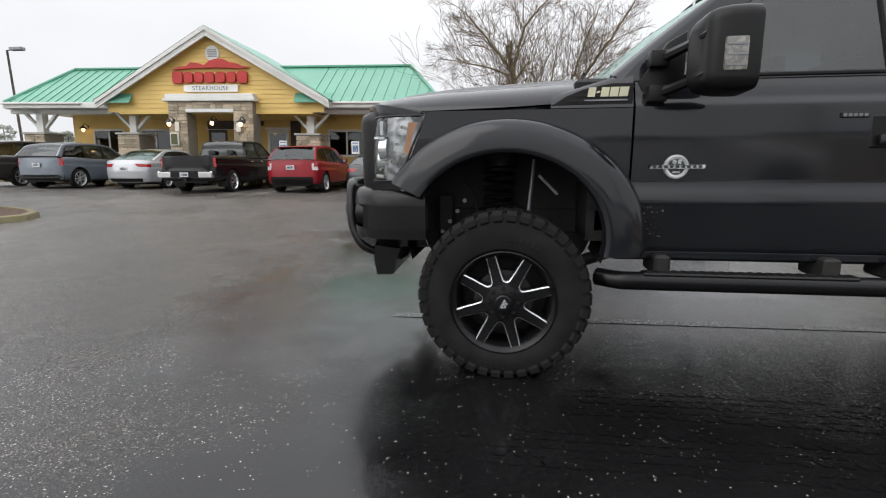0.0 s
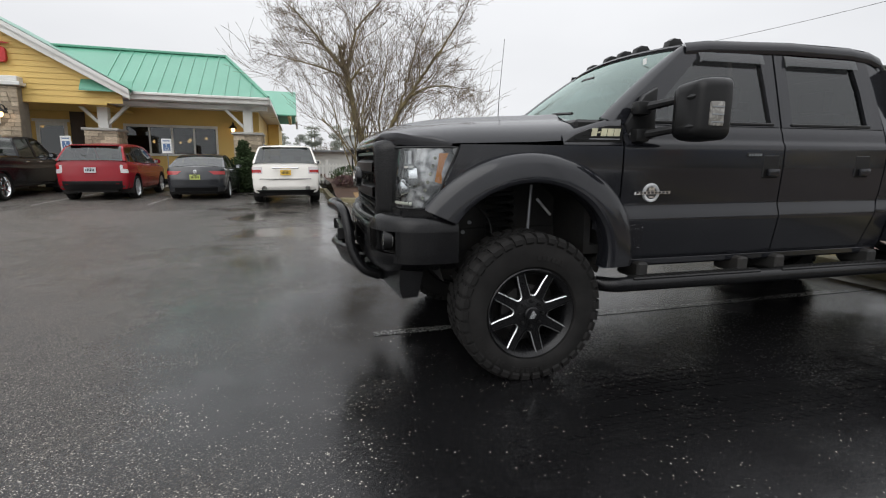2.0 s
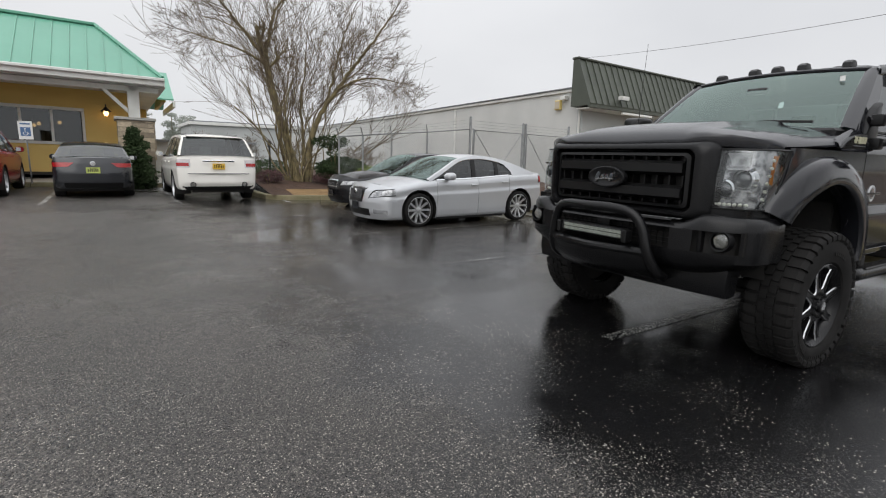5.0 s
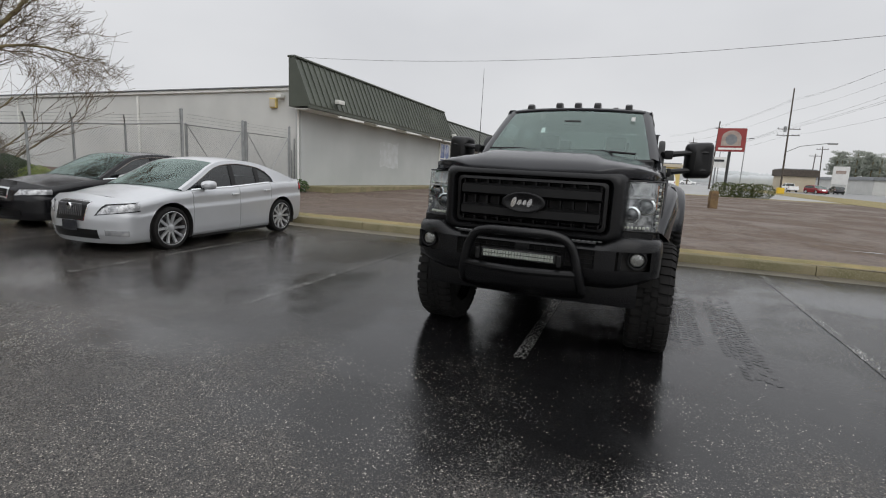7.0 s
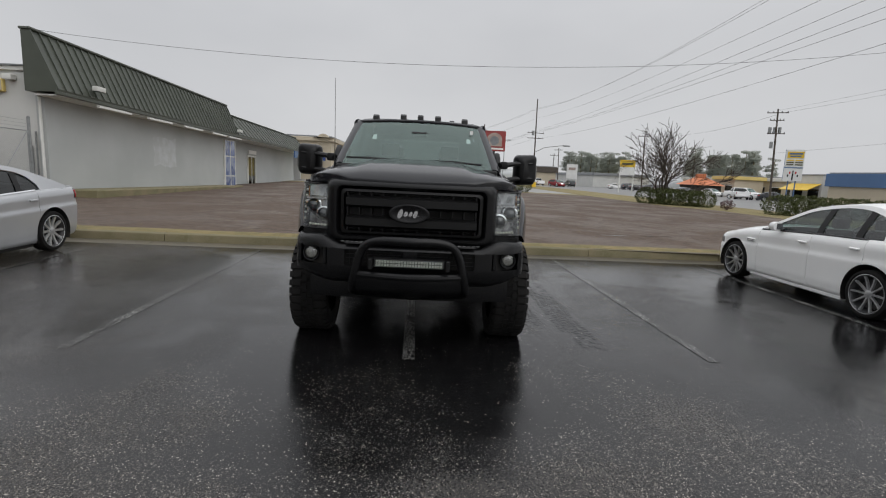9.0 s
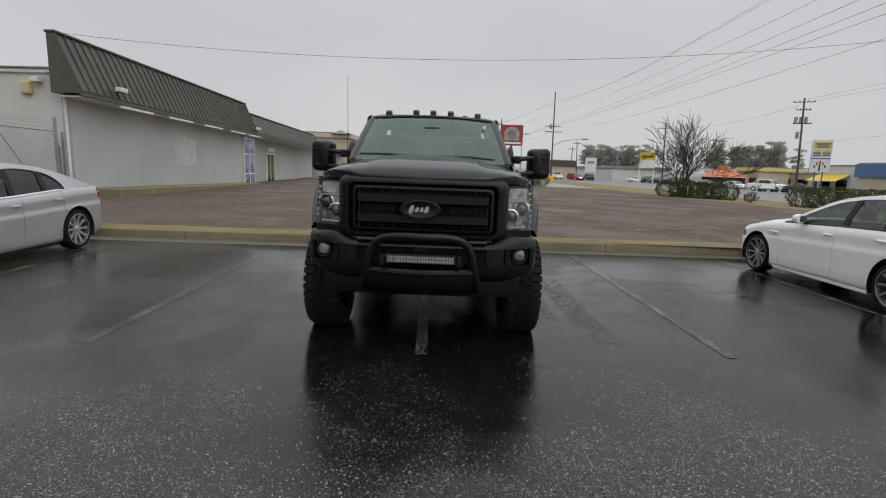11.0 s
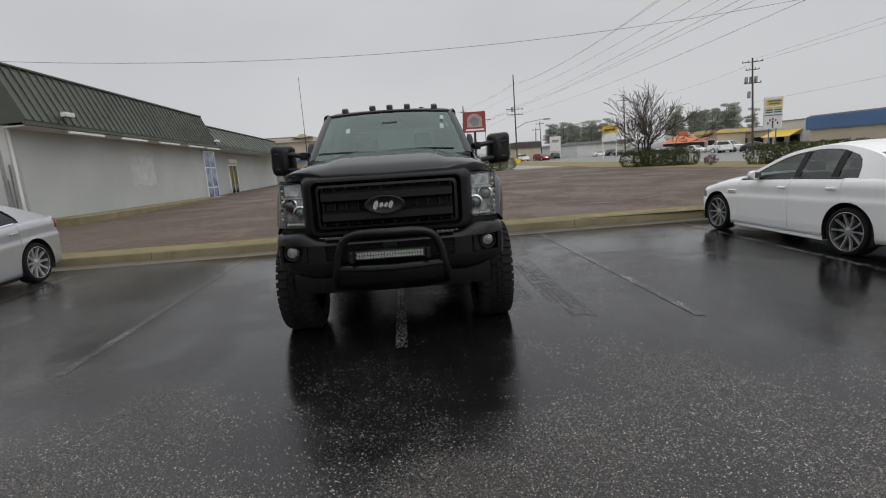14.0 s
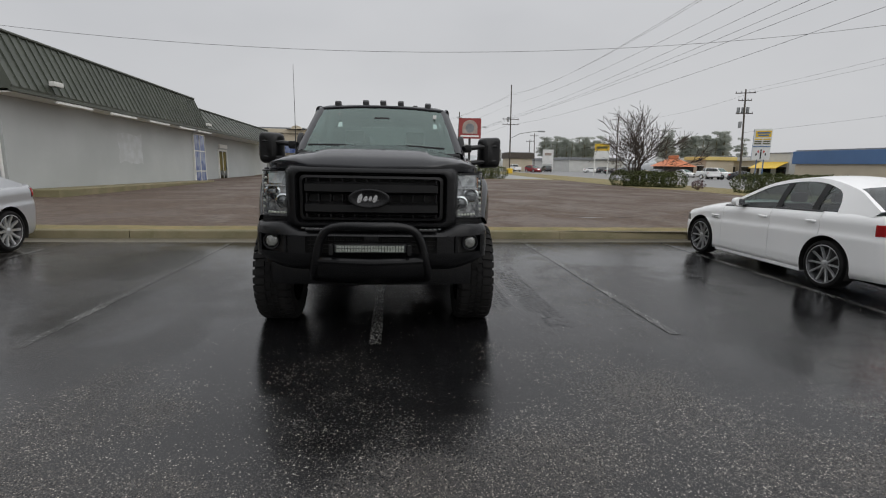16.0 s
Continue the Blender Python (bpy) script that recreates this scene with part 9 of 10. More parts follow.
main_limb([(0.15, -0.3, 0.05), (0.25, 0.9, 0.0), (0.60, 2.1, 0.0), (1.35, 3.2, -0.1), (1.95, 4.0, -0.15), (2.65, 4.9, -0.2), (3.2, 5.7, -0.3)], 0.125, 0.020, 0.42, 14, 1.45)
main_limb([(1.25, 3.05, -0.1), (1.9, 3.35, -0.4), (2.6, 3.42, -0.6), (3.3, 3.28, -0.8)], 0.050, 0.012, 0.2, 12, 1.15, up=-0.02)
main_limb([(0.75, 2.3, 0.0), (1.1, 3.5, 0.3), (1.35, 4.6, 0.5), (1.8, 5.8, 0.6)], 0.055, 0.016, 0.3, 9, 1.3)
main_limb([(0.0, -0.3, 0.2), (0.05, 1.2, 0.4), (-0.1, 2.6, 0.9), (0.1, 4.3, 1.3)], 0.075, 0.020, 0.4, 8, 1.3)
for k in range(30):
    ang, lean = rnd.uniform(0, 360), abs(rnd.gauss(0, 13)) + 3
    o_ = (0.9 * math.cos(radians(ang)), 0.45 * math.sin(radians(ang)))
    d = AX * o_[0] * math.sin(radians(lean)) * 1.5 + SIDE * o_[1] * math.sin(radians(lean)) + Vector((0, 0, math.cos(radians(lean))))
    base = AX * (0.34 * o_[0]) + SIDE * (0.34 * o_[1]) + Vector((0, 0, -0.25))
    grow(limbs, twigs, base, d, rnd.uniform(0.018, 0.040), rnd.uniform(2.7, 4.1), 3, rnd, 0.28, 0.40, 0.0045, 0.45)
hang_tree(tree, limbs, twigs, rnd, M["bark"], M["twig"], 70)
stems2 = [(a, 8 + 9 * (k % 4), 0.8) for k, a in enumerate(range(0, 360, 45))]
bare_tree("roadside_tree", "small leafless rounded tree behind the hedge", pose(36.2, -17.0, 0.1), stems2, 0.10, 3.7, 4, 5, up=0.22, spread=0.52, minr=0.014, bark=M["dark_bark"], twig=M["dark_bark"])


def foliage(verts, faces, centre, size, n, leaf, rnd, shell=0.55, box_=False):
    """Small leaf blades scattered through a rounded mass."""
    for k in range(n):
        while True:
            q = Vector((rnd.uniform(-1, 1), rnd.uniform(-1, 1), rnd.uniform(-1, 1)))
            rr = max(abs(q.x), abs(q.y), abs(q.z)) if box_ else q.length
            if shell < rr < 1.0:
                break
        bump = 1 + 0.16 * noise.noise(q * 2.2 + Vector(centre))
        c = Vector(centre) + Vector((q.x * size[0], q.y * size[1], q.z * size[2])) * bump
        a = Vector((rnd.gauss(0, 1), rnd.gauss(0, 1), rnd.gauss(0, 1))).normalized()
        b = a.orthogonal().normalized()
        s = leaf * rnd.uniform(0.6, 1.4)
        o = len(verts)
        verts.extend((c - a * s, c + b * s * 0.45, c + a * s, c - b * s * 0.45))
        faces.append((o, o + 1, o + 2, o + 3))


def leaf_mesh(name, verts, faces, key, owner):
    me = bpy.data.meshes.new(name)
    me.from_pydata(verts, [], faces)
    me.materials.append(key)
    ob = new(name, me)
    ob.parent = owner
    return tagged(ob, kind="stuff")


def shrub(name, label, m, size, n, leaf, key, seed, group="", box_=False, shell=0.45):
    rnd = random.Random(seed)
    t = thing(name, label, "shrub", m, group=group)
    v, f = [], []
    foliage(v, f, (0, 0, size[2]), size, n, leaf, rnd, shell, box_)
    leaf_mesh("leaves", v, f, key, t)
    bm = bmesh.new()
    for k in range(7):
        a = rnd.uniform(0, 6.28)
        tube(bm, [(0.05 * math.cos(a), 0.05 * math.sin(a), -0.1), (size[0] * 0.5 * math.cos(a), size[1] * 0.5 * math.sin(a), size[2] * 1.2)], [0.018, 0.006], 5)
    part("stems", bm, M["bark"], t)
    return t


# conical evergreen by the restaurant
ev = thing("conical_evergreen", "dense conical evergreen shrub beside the restaurant", "shrub", pose(-3.05, 20.6, lot_z(-3, 20.6)))
rnd = random.Random(3)
v, f = [], []
for k in range(9):
    z = 0.15 + 0.21 * k
    r = 0.62 * (1 - (z / 2.15) ** 1.6) + 0.06
    foliage(v, f, (rnd.gauss(0, 0.05), rnd.gauss(0, 0.05), z), (r, r, 0.20), int(900 * r + 120), 0.055, rnd, 0.2)
leaf_mesh("leaves", v, f, M["leaf"], ev)
part("trunk", T([(0, 0, -0.1), (0, 0, 1.6)], [0.05, 0.02], 6), M["bark"], ev)
zb = lot_z(2, 18) + 0.43
shrub("dark_red_shrub", "low dark red shrub in the mulch", pose(0.55, 17.9, zb - 0.04), (0.45, 0.40, 0.22), 900, 0.035, M["red_leaf"], 1, "red shrubs")
shrub("dark_red_shrub", "low dark red shrub in the mulch", pose(2.5, 17.8, zb - 0.06), (0.62, 0.40, 0.20), 1200, 0.035, M["red_leaf"], 2, "red shrubs")
shrub("round_green_shrub", "clipped dark green shrub", pose(3.05, 17.9, zb), (0.98, 0.55, 0.43), 7500, 0.04, M["leaf"], 4, "green shrubs", shell=0.7)
shrub("round_green_shrub", "clipped dark green shrub", pose(0.9, 19.5, zb), (0.8, 0.6, 0.36), 1600, 0.04, M["leaf"], 6, "green shrubs")
shrub("lime_shrub", "bright lime green shrub", pose(3.72, 17.3, zb - 0.02), (0.44, 0.30, 0.30), 1500, 0.035, M["lime_leaf"], 7)
shrub("climbing_vine", "dark climbing vine on a post by the fence", pose(2.55, 17.7, 1.62), (0.72, 0.20, 0.24), 1300, 0.04, M["leaf"], 8)
shrub("climbing_vine", "dark climbing vine hanging down the fence post", pose(2.62, 17.7, 1.02), (0.24, 0.15, 0.44), 500, 0.04, M["leaf"], 10)
shrub("weed_clump", "clump of weeds at the building's corner", pose(13.2, 16.4, 0.12), (0.55, 0.30, 0.30), 500, 0.06, M["leaf"], 9)
for k, (x, y, r) in enumerate(((3.0, 33, 1.2), (6.5, 34, 1.3), (10.0, 32, 1.2), (0.8, 36, 1.4))):
    bare_tree("bushy_tree", "leafless brown bushy tree behind the fence", pose(x, y, zb), [(a + 17 * k, 12 + 10 * (j % 3), 0.6) for j, a in enumerate(range(0, 360, 60))], 0.05, 1.35, 4, 20 + k, up=0.1, spread=0.6, minr=0.006, group="bushy trees")

bench = thing("garden_bench", "white backless concrete garden bench", "bench", pose(2.3, 18.45, zb))
part("seat", B(-0.55, 0.55, -0.2, 0.2, 0.42, 0.50, 0.015), M["walk"], bench)
for x in (-0.38, 0.38):
    part("leg", B(x - 0.08, x + 0.08, -0.15, 0.15, 0, 0.415, 0.015), M["walk"], bench)
post = thing("garden_lamp_post", "slim black garden lamp post", "lamp post", pose(1.0, 19.6, zb - 0.05))
part("pole", T([(0, 0, 0), (0, 0, 1.15)], 0.035, 8), M["black_paint"], post)
part("lantern", lathe(bmesh.new(), [(0.02, 1.15), (0.07, 1.18), (0.07, 1.34), (0.09, 1.36), (0.01, 1.44)], 8, "z"), M["black_paint"], post)

gate = thing("white_picket_gate", "white slatted fence with gate by the service yard", "fence", pose(0.55, 24.2, lot_z(0, 24) + 0.15))
for k in range(15):
    part("picket", B(-1.5 + 0.16 * k, -1.42 + 0.16 * k, -0.012, 0.012, 0.05, 0.98, 0.006), M["white_trim"], gate)
for z in (0.2, 0.82):
    part("rail", B(-1.55, 0.9, 0.013, 0.05, z, z + 0.09, 0.006), M["white_trim"], gate)
for x in (-1.55, -0.3, 0.95):
    part("post", B(x - 0.06, x + 0.06, 0.0, 0.12, 0, 1.15, 0.01), M["white_trim"], gate)
shed = thing("service_shed", "low pale shed behind the white fence", "shed", pose(1.2, 31.0, 0.4))
part("wall", B(-4.0, 1.8, 0, 4, -0.3, 1.45), M["white_wall"], shed)
part("roof", PR([(-4.2, 1.452), (2.0, 1.452), (2.0, 1.56), (-4.2, 1.56)], -0.3, 4.2), M["steel"], shed)


def disabled_sign(x, y):
    t = thing("disabled_bay_sign", "white and blue disabled parking sign on a post", "sign", pose(x, y, lot_z(x, y) + 0.12), group="disabled signs")
    part("post", T([(0, 0, 0), (0, 0, 1.85)], 0.022, 6), M["galv"], t)
    part("plate", B(-0.17, 0.17, -0.035, -0.024, 1.32, 1.86, 0.004), M["white_sign"], t)
    part("symbol_panel", B(-0.12, 0.12, -0.038, -0.0355, 1.42, 1.68), M["blue_metal"], t)
    part("symbol_head", lathe(bmesh.new(), [(0.001, -0.0395), (0.022, -0.0395), (0.022, -0.0385)], 10, "y", (-0.01, 0, 1.635)), M["white_sign"], t)
    part("symbol_wheel", T([(0.055 * math.cos(a) - 0.005, -0.0392, 1.50 + 0.055 * math.sin(a)) for a in np.linspace(2.4, 6.4, 12)], 0.009, 4), M["white_sign"], t)
    part("symbol_body", T([(-0.012, -0.0392, 1.61), (-0.01, -0.0392, 1.54), (0.05, -0.0392, 1.53), (0.075, -0.0392, 1.47)], 0.010, 4), M["white_sign"], t)
    part("text_bar", B(-0.12, 0.12, -0.038, -0.0355, 1.76, 1.80), M["blue_metal"], t)


for x in (-11.1, -9.02, -5.78):
    disabled_sign(x, 21.0)

# lamp standard at the far corner of the car park
lp = thing("car_park_lamp", "tall brown car-park lamp standard with a flat head", "street lamp", pose(-30.2, 29.2, 0.4))
part("pole", T([(0, 0, -0.4), (-0.2, 0, 7.9)], [0.09, 0.06], 8), M["wood_pole"], lp)
part("arm", T([(-0.2, 0, 7.85), (0.2, 0, 7.95)], 0.04, 6), M["wood_pole"], lp)
part("head", B(0.1, 0.95, -0.18, 0.18, 7.85, 8.05, 0.03), M["steel"], lp)

# ---- across the neighbouring lot ----
def far_hedge(label, x0, y0, x1, y1, h, w, seed):
    rnd = random.Random(seed)
    t = thing("clipped_hedge", label, "hedge", Matrix(), group="hedges")
    v, f = [], []
    d = Vector((x1 - x0, y1 - y0, 0))
    n = max(2, int(d.length / 0.8))
    for k in range(n + 1):
        p = Vector((x0, y0, 0.1)) + d * k / n
        foliage(v, f, (p.x + rnd.gauss(0, 0.08), p.y + rnd.gauss(0, 0.08), 0.1 + h * 0.45), (w * 0.6 * rnd.uniform(0.9, 1.1), w * 0.6, h * 0.55 * rnd.uniform(0.94, 1.06)), 2000, 0.052, rnd, 0.80)
    leaf_mesh("leaves", v, f, M["hedge"], t)


far_hedge("rounded dark green hedge under the red sign", 50.0, -4.75, 51.4, -8.2, 1.40, 1.8, 31)
far_hedge("long clipped green hedge beside the road", 36.2, -15.8, 33.4, -18.9, 1.35, 1.7, 32)
far_hedge("long clipped green hedge beside the road", 26.9, -20.2, 24.0, -24.5, 1.35, 1.7, 33)
shrub("brown_shrub", "small leafless brown shrub between the hedges", pose(30.2, -18.9, 0.1), (0.5, 0.5, 0.4), 350, 0.06, M["red_leaf"], 34)

bol = thing("rusty_bollard", "stout rust-brown box bollard on the worn lot", "bollard", pose(25.2, -0.85, 0.12, 0, 3, 12))
M["rust"] = mat("rusty_paint", (0.20, 0.13, 0.06), (0.10, 0.06, 0.03), 0.8, scale=3, fine=30, bump=0.3)
part("body", B(-0.19, 0.19, -0.19, 0.19, -0.05, 0.90, 0.03, 2), M["rust"], bol)
part("cap", B(-0.16, 0.16, -0.16, 0.16, 0.902, 0.935, 0.02), M["rust"], bol)


def utility_pole(base, top, arms, label, boxes=False, r=0.15):
    t = thing("utility_pole", label, "utility pole", Matrix(), group="utility poles")
    b, tp = Vector(base), Vector(top)
    part("pole", T([b - Vector((0, 0, 0.5)), tp], [r, r * 0.65], 8), M["wood_pole"], t)
    for f, w, az in arms:
        c = b + (tp - b) * f
        d = Vector((math.cos(radians(az)), math.sin(radians(az)), 0))
        part("crossarm", T([c - d * w / 2, c + d * w / 2], 0.06, 5), M["wood_pole"], t)
        for k in (-0.46, -0.2, 0.2, 0.46):
            q = c + d * w * k
            part("insulator", lathe(bmesh.new(), [(0.05, 0.05), (0.06, 0.15), (0.03, 0.24), (0.005, 0.25)], 6, "z", q), M["steel"], t)
    if boxes:
        c = b + (tp - b) * 0.62
        part("transformer", lathe(bmesh.new(), [(0.01, -0.45), (0.22, -0.45), (0.22, 0.4), (0.01, 0.45)], 10, "z", c + Vector((0.1, 0.45, 0))), M["galv"], t)
    return t


P1b, P1t = Vector((89.7, -18.6, 0.1)), Vector((89.7, -18.3, 16.4))
p1 = utility_pole(P1b, P1t, [(0.62, 3.2, 95), (0.56, 3.2, 95)], "leaning grey wooden power pole with crossarms", True)
part("lamp_arm", T([P1b + (P1t - P1b) * 0.40, P1b + (P1t - P1b) * 0.42 + Vector((-1.0, -1.6, 0.6)), P1b + (P1t - P1b) * 0.42 + Vector((-2.0, -5.0, 1.1))], 0.06, 5), M["galv"], p1)
part("lamp_head", B(87.4, 88.0, -24.5, -23.3, 7.85, 8.1, 0.05), M["galv"], p1)
part("yellow_base", B(89.2, 90.2, -19.1, -18.1, 0.05, 1.05, 0.08), M["yellow_sign"], p1)
P2b, P2t = Vector((59.7, -43.9, 0.1)), Vector((60.0, -43.45, 12.35))
p2 = utility_pole(P2b, P2t, [(0.96, 2.4, 60), (0.88, 1.6, 60), (0.74, 2.0, 60)], "tall dark power pole with transformers", True)
for k in (-0.5, 0.0, 0.5):
    part("transformer", lathe(bmesh.new(), [(0.01, -0.4), (0.2, -0.4), (0.2, 0.35), (0.01, 0.4)], 8, "z", P2b + (P2t - P2b) * 0.78 + Vector((0.5 * k + 0.3, k, 0))), M["galv"], p2)
utility_pole((95, -42.4, 0), (95.1, -42.0, 11.8), [(0.95, 2.4, 80)], "far power pole with one crossarm")
utility_pole((134, -34.4, 0), (134.3, -34.6, 8.9), [(0.94, 2.2, 80)], "far power pole with one crossarm")
utility_pole((130, -35.0, 0), (130.2, -34.6, 10.3), [(0.94, 2.2, 80)], "far power pole with one crossarm")
utility_pole((95, -9.0, 0), (95.3, -9.4, 11.8), [(0.9, 1.0, 80)], "tall thin far power pole")
utility_pole((150, -10.0, 0), (150.2, -10.4, 13.0), [(0.9, 2.0, 80)], "tall thin far power pole")
P0 = Vector((11.5, -15.8, 0.1))
p0 = utility_pole(P0, P0 + Vector((0, 0, 13.5)), [(0.9, 2.4, 90)], "wooden power pole at the lot's corner")


def cable(a, b, sag, r=0.012, label="black overhead power cable"):
    a, b = Vector(a), Vector(b)
    t = thing("overhead_cable", label, "cable", Matrix(), group="overhead cables")
    pts = [a + (b - a) * f - Vector((0, 0, 4 * sag * f * (1 - f))) for f in np.linspace(0, 1, 24)]
    part("cable", T(pts, r, 4), M["wire"], t)


cable(WM @ Vector((-0.55, -0.12, 5.62)), P0 + Vector((0.15, 0, 6.95)), 1.05, 0.007)
for ya, za, zb_, oy, sg in ((-18.39, 14.80, 13.15, 0.0, 1.6), (-18.40, 14.59, 13.40, 0.05, 1.6), (-18.48, 12.96, 11.40, 0.0, 1.0), (-18.17, 10.58, 10.40, 0.0, 0.6), (-18.18, 10.37, 9.65, 0.1, 0.6), (-18.19, 10.16, 9.15, -0.1, 0.4), (-18.02, 9.12, 8.15, 0.0, 0.8)):
    cable((89.7, ya, za), P0 + Vector((0, oy, zb_)), sg, 0.010)
    cable((89.7, ya, za), (150, -4.2 + oy, za - 1.4), 1.2, 0.012)
for ya, za, yb, zb_ in ((-43.60, 12.18, -40.72, 12.56), (-43.82, 11.82, -40.86, 11.91), (-43.62, 6.65, -42.39, 7.62)):
    cable((59.9, ya, za), (20.1, yb, zb_), 0.15, 0.011)
cable((59.9, -43.4, 11.6), (95.1, -42.1, 11.2), 0.9, 0.012)


def rounded_box(y0, y1, z0, z1, r):
    return [(a, b) for a, b in rounded(y0, y1, z0, z1, r)]


# red pole sign with a plain pale arch shape
def sign_at(name, label, x, y, z0, z1, w, yaw, body, posts, post_key, group=""):
    t = thing(name, label, "sign", pose(x, y, 0, 0, 0, yaw), group=group)
    part("panel", PR(rounded(-w / 2, w / 2, z0, z1, 0.08), -0.15, 0.15), body, t)
    for px in posts:
        part("post", T([(px, 0, 0), (px, 0, z0 + 0.02)], 0.11, 8), post_key, t)
    return t


M["dull_red"] = mat("faded_red_sign", (0.30, 0.045, 0.042), (0.25, 0.04, 0.038), 0.5, scale=2)
M["pale_cream"] = mat("faded_cream", (0.42, 0.36, 0.31), (0.32, 0.24, 0.21), 0.5, scale=3)
rs = sign_at("red_pole_sign", "red square pole sign with a pale arched picture", 42.2, -3.45, 4.0, 5.85, 2.05, -98, M["dull_red"], (0.0,), M["black_paint"])
part("arch_shape", PR([(-0.7, 4.45), (0.7, 4.45), *[(0.7 * math.cos(a), 5.05 + 0.62 * math.sin(a)) for a in np.linspace(0, math.pi, 14)]], -0.175, -0.152), M["pale_cream"] if "pale_cream" in M else M["sign_white"], rs)
part("grey_shape", PR(ell(0.0, 4.95, 0.42, 0.42, 0, 340, 14), -0.19, -0.176), M["steel"], rs)
part("text_bar", B(-0.85, 0.85, -0.175, -0.152, 4.14, 4.30), M["sign_white"], rs)
rs.matrix_basis = pose(-4.7, 3.7, 1.6) @ Matrix.Diagonal((1.98, 1.98, 1.98, 1)) @ pose(4.7, -3.7, -1.6) @ rs.matrix_basis
bs = sign_at("tall_shop_sign", "tall blue-posted sign with yellow and white panels", 54.4, -42.4, 2.3, 6.8, 3.1, -128, M["white_sign"], (-0.6, 0.6), M["blue_metal"])
part("side", B(-1.62, -1.56, -0.16, 0.16, 2.3, 6.8), M["blue_metal"], bs)
part("yellow_panel", B(-1.25, 1.4, -0.19, -0.152, 5.6, 6.5), M["yellow_sign"], bs)
part("writing_bar", B(-1.0, 1.2, -0.21, -0.192, 6.1, 6.32), M["blue_metal"], bs)
part("writing_bar", B(-0.8, 1.0, -0.21, -0.192, 5.75, 5.95), M["blue_metal"], bs)
for k in range(3):
    part("writing_bar", B(-1.3, -0.1, -0.19, -0.152, 4.55 + 0.32 * k, 4.72 + 0.32 * k), M["yellow_sign"] if k == 2 else M["far_green"], bs)
    part("writing_bar", B(0.15, 1.35, -0.19, -0.152, 4.55 + 0.32 * k, 4.72 + 0.32 * k), M["yellow_sign"] if k == 2 else M["far_green"], bs)
part("divider", B(-1.5, 1.5, -0.19, -0.152, 4.15, 4.28), M["blue_metal"], bs)
for k in range(5):
    a = radians(20 + 35 * k)
    part("paddle_shape", PR(ell(0.85 * math.cos(a), 2.75 + 0.9 * math.sin(a), 0.13, 0.2, 0, 330, 10), -0.19, -0.152), M["sign_red"] if k % 2 else M["charcoal_paint"], bs)
part("trunk_shape", B(-0.12, 0.12, -0.19, -0.152, 2.4, 3.4), M["charcoal_paint"], bs)
bs.matrix_basis = bs.matrix_basis @ Matrix.Translation((0, 0, 1.05)) @ Matrix.Diagonal((0.62, 1, 0.84, 1))
for px in (-0.6, 0.6):
    part("post_foot", T([(px, 0, -1.4), (px, 0, 0.02)], 0.12, 8), M["blue_metal"], bs)
ys2 = sign_at("yellow_road_sign", "yellow and white roadside sign on two posts", 87.5, -35.8, 3.2, 4.7, 2.7, -113, M["white_sign"], (-1.2, 1.2), M["white_trim"], "roadside signs")
part("yellow_panel", B(-1.35, 1.35, -0.16, 0.16, 4.702, 6.0), M["yellow_sign"], ys2)
part("writing_bar", B(-1.0, 1.0, -0.19, -0.162, 5.1, 5.5), M["far_green"], ys2)
ws2 = sign_at("white_road_sign", "white and pink roadside sign on a frame", 130.0, -38.7, 2.2, 6.1, 2.9, -107, M["white_sign"], (-1.3, 1.3), M["white_trim"], "roadside signs")
part("writing_bar", B(-0.9, 0.9, -0.19, -0.152, 4.5, 5.2), M["pale_cream"], ws2)
ws3 = sign_at("white_road_sign", "small white roadside sign with dark bars", 95.0, -9.6, 3.9, 5.7, 3.4, -97, M["white_sign"], (0.0,), M["steel"], "roadside signs")
part("writing_bar", B(-1.2, 1.2, -0.19, -0.152, 4.9, 5.3), M["charcoal_paint"], ws3)

# far buildings
def far_block(name, label, x0, x1, y0, y1, h, wall, band=None, band_h=0.8, rows=0, m=None, arch=False):
    t = thing(name, label, "building", m or Matrix())
    part("wall", B(x0, x1, y0, y1, -0.5, h - (band_h if band else 0)), wall, t)
    if band:
        part("fascia", B(x0 - 0.4, x1 + 0.4, y0 - 0.4, y1 + 0.4, h - band_h + 0.003, h, 0.03), band, t)
    part("parapet", B(x0 - 0.1, x1 + 0.1, y0 - 0.1, y1 + 0.1, h + 0.003, h + 0.2), M["steel"], t)
    for k in range(rows):
        w = (x1 - x0) / rows
        wx = x0 + w * (k + 0.5)
        win_ = part("shop_window", B(wx - w * 0.32, wx + w * 0.32, y1 + 0.002, y1 + 0.06, 0.6, 2.3), M["window"], t)
        part("window_frame", B(wx - w * 0.34, wx + w * 0.34, y1 + 0.002, y1 + 0.10, 2.302, 2.42), M["white_trim"], win_)
        part("window_sill", B(wx - w * 0.34, wx + w * 0.34, y1 + 0.002, y1 + 0.12, 0.5, 0.598), M["white_trim"], win_)
    return t


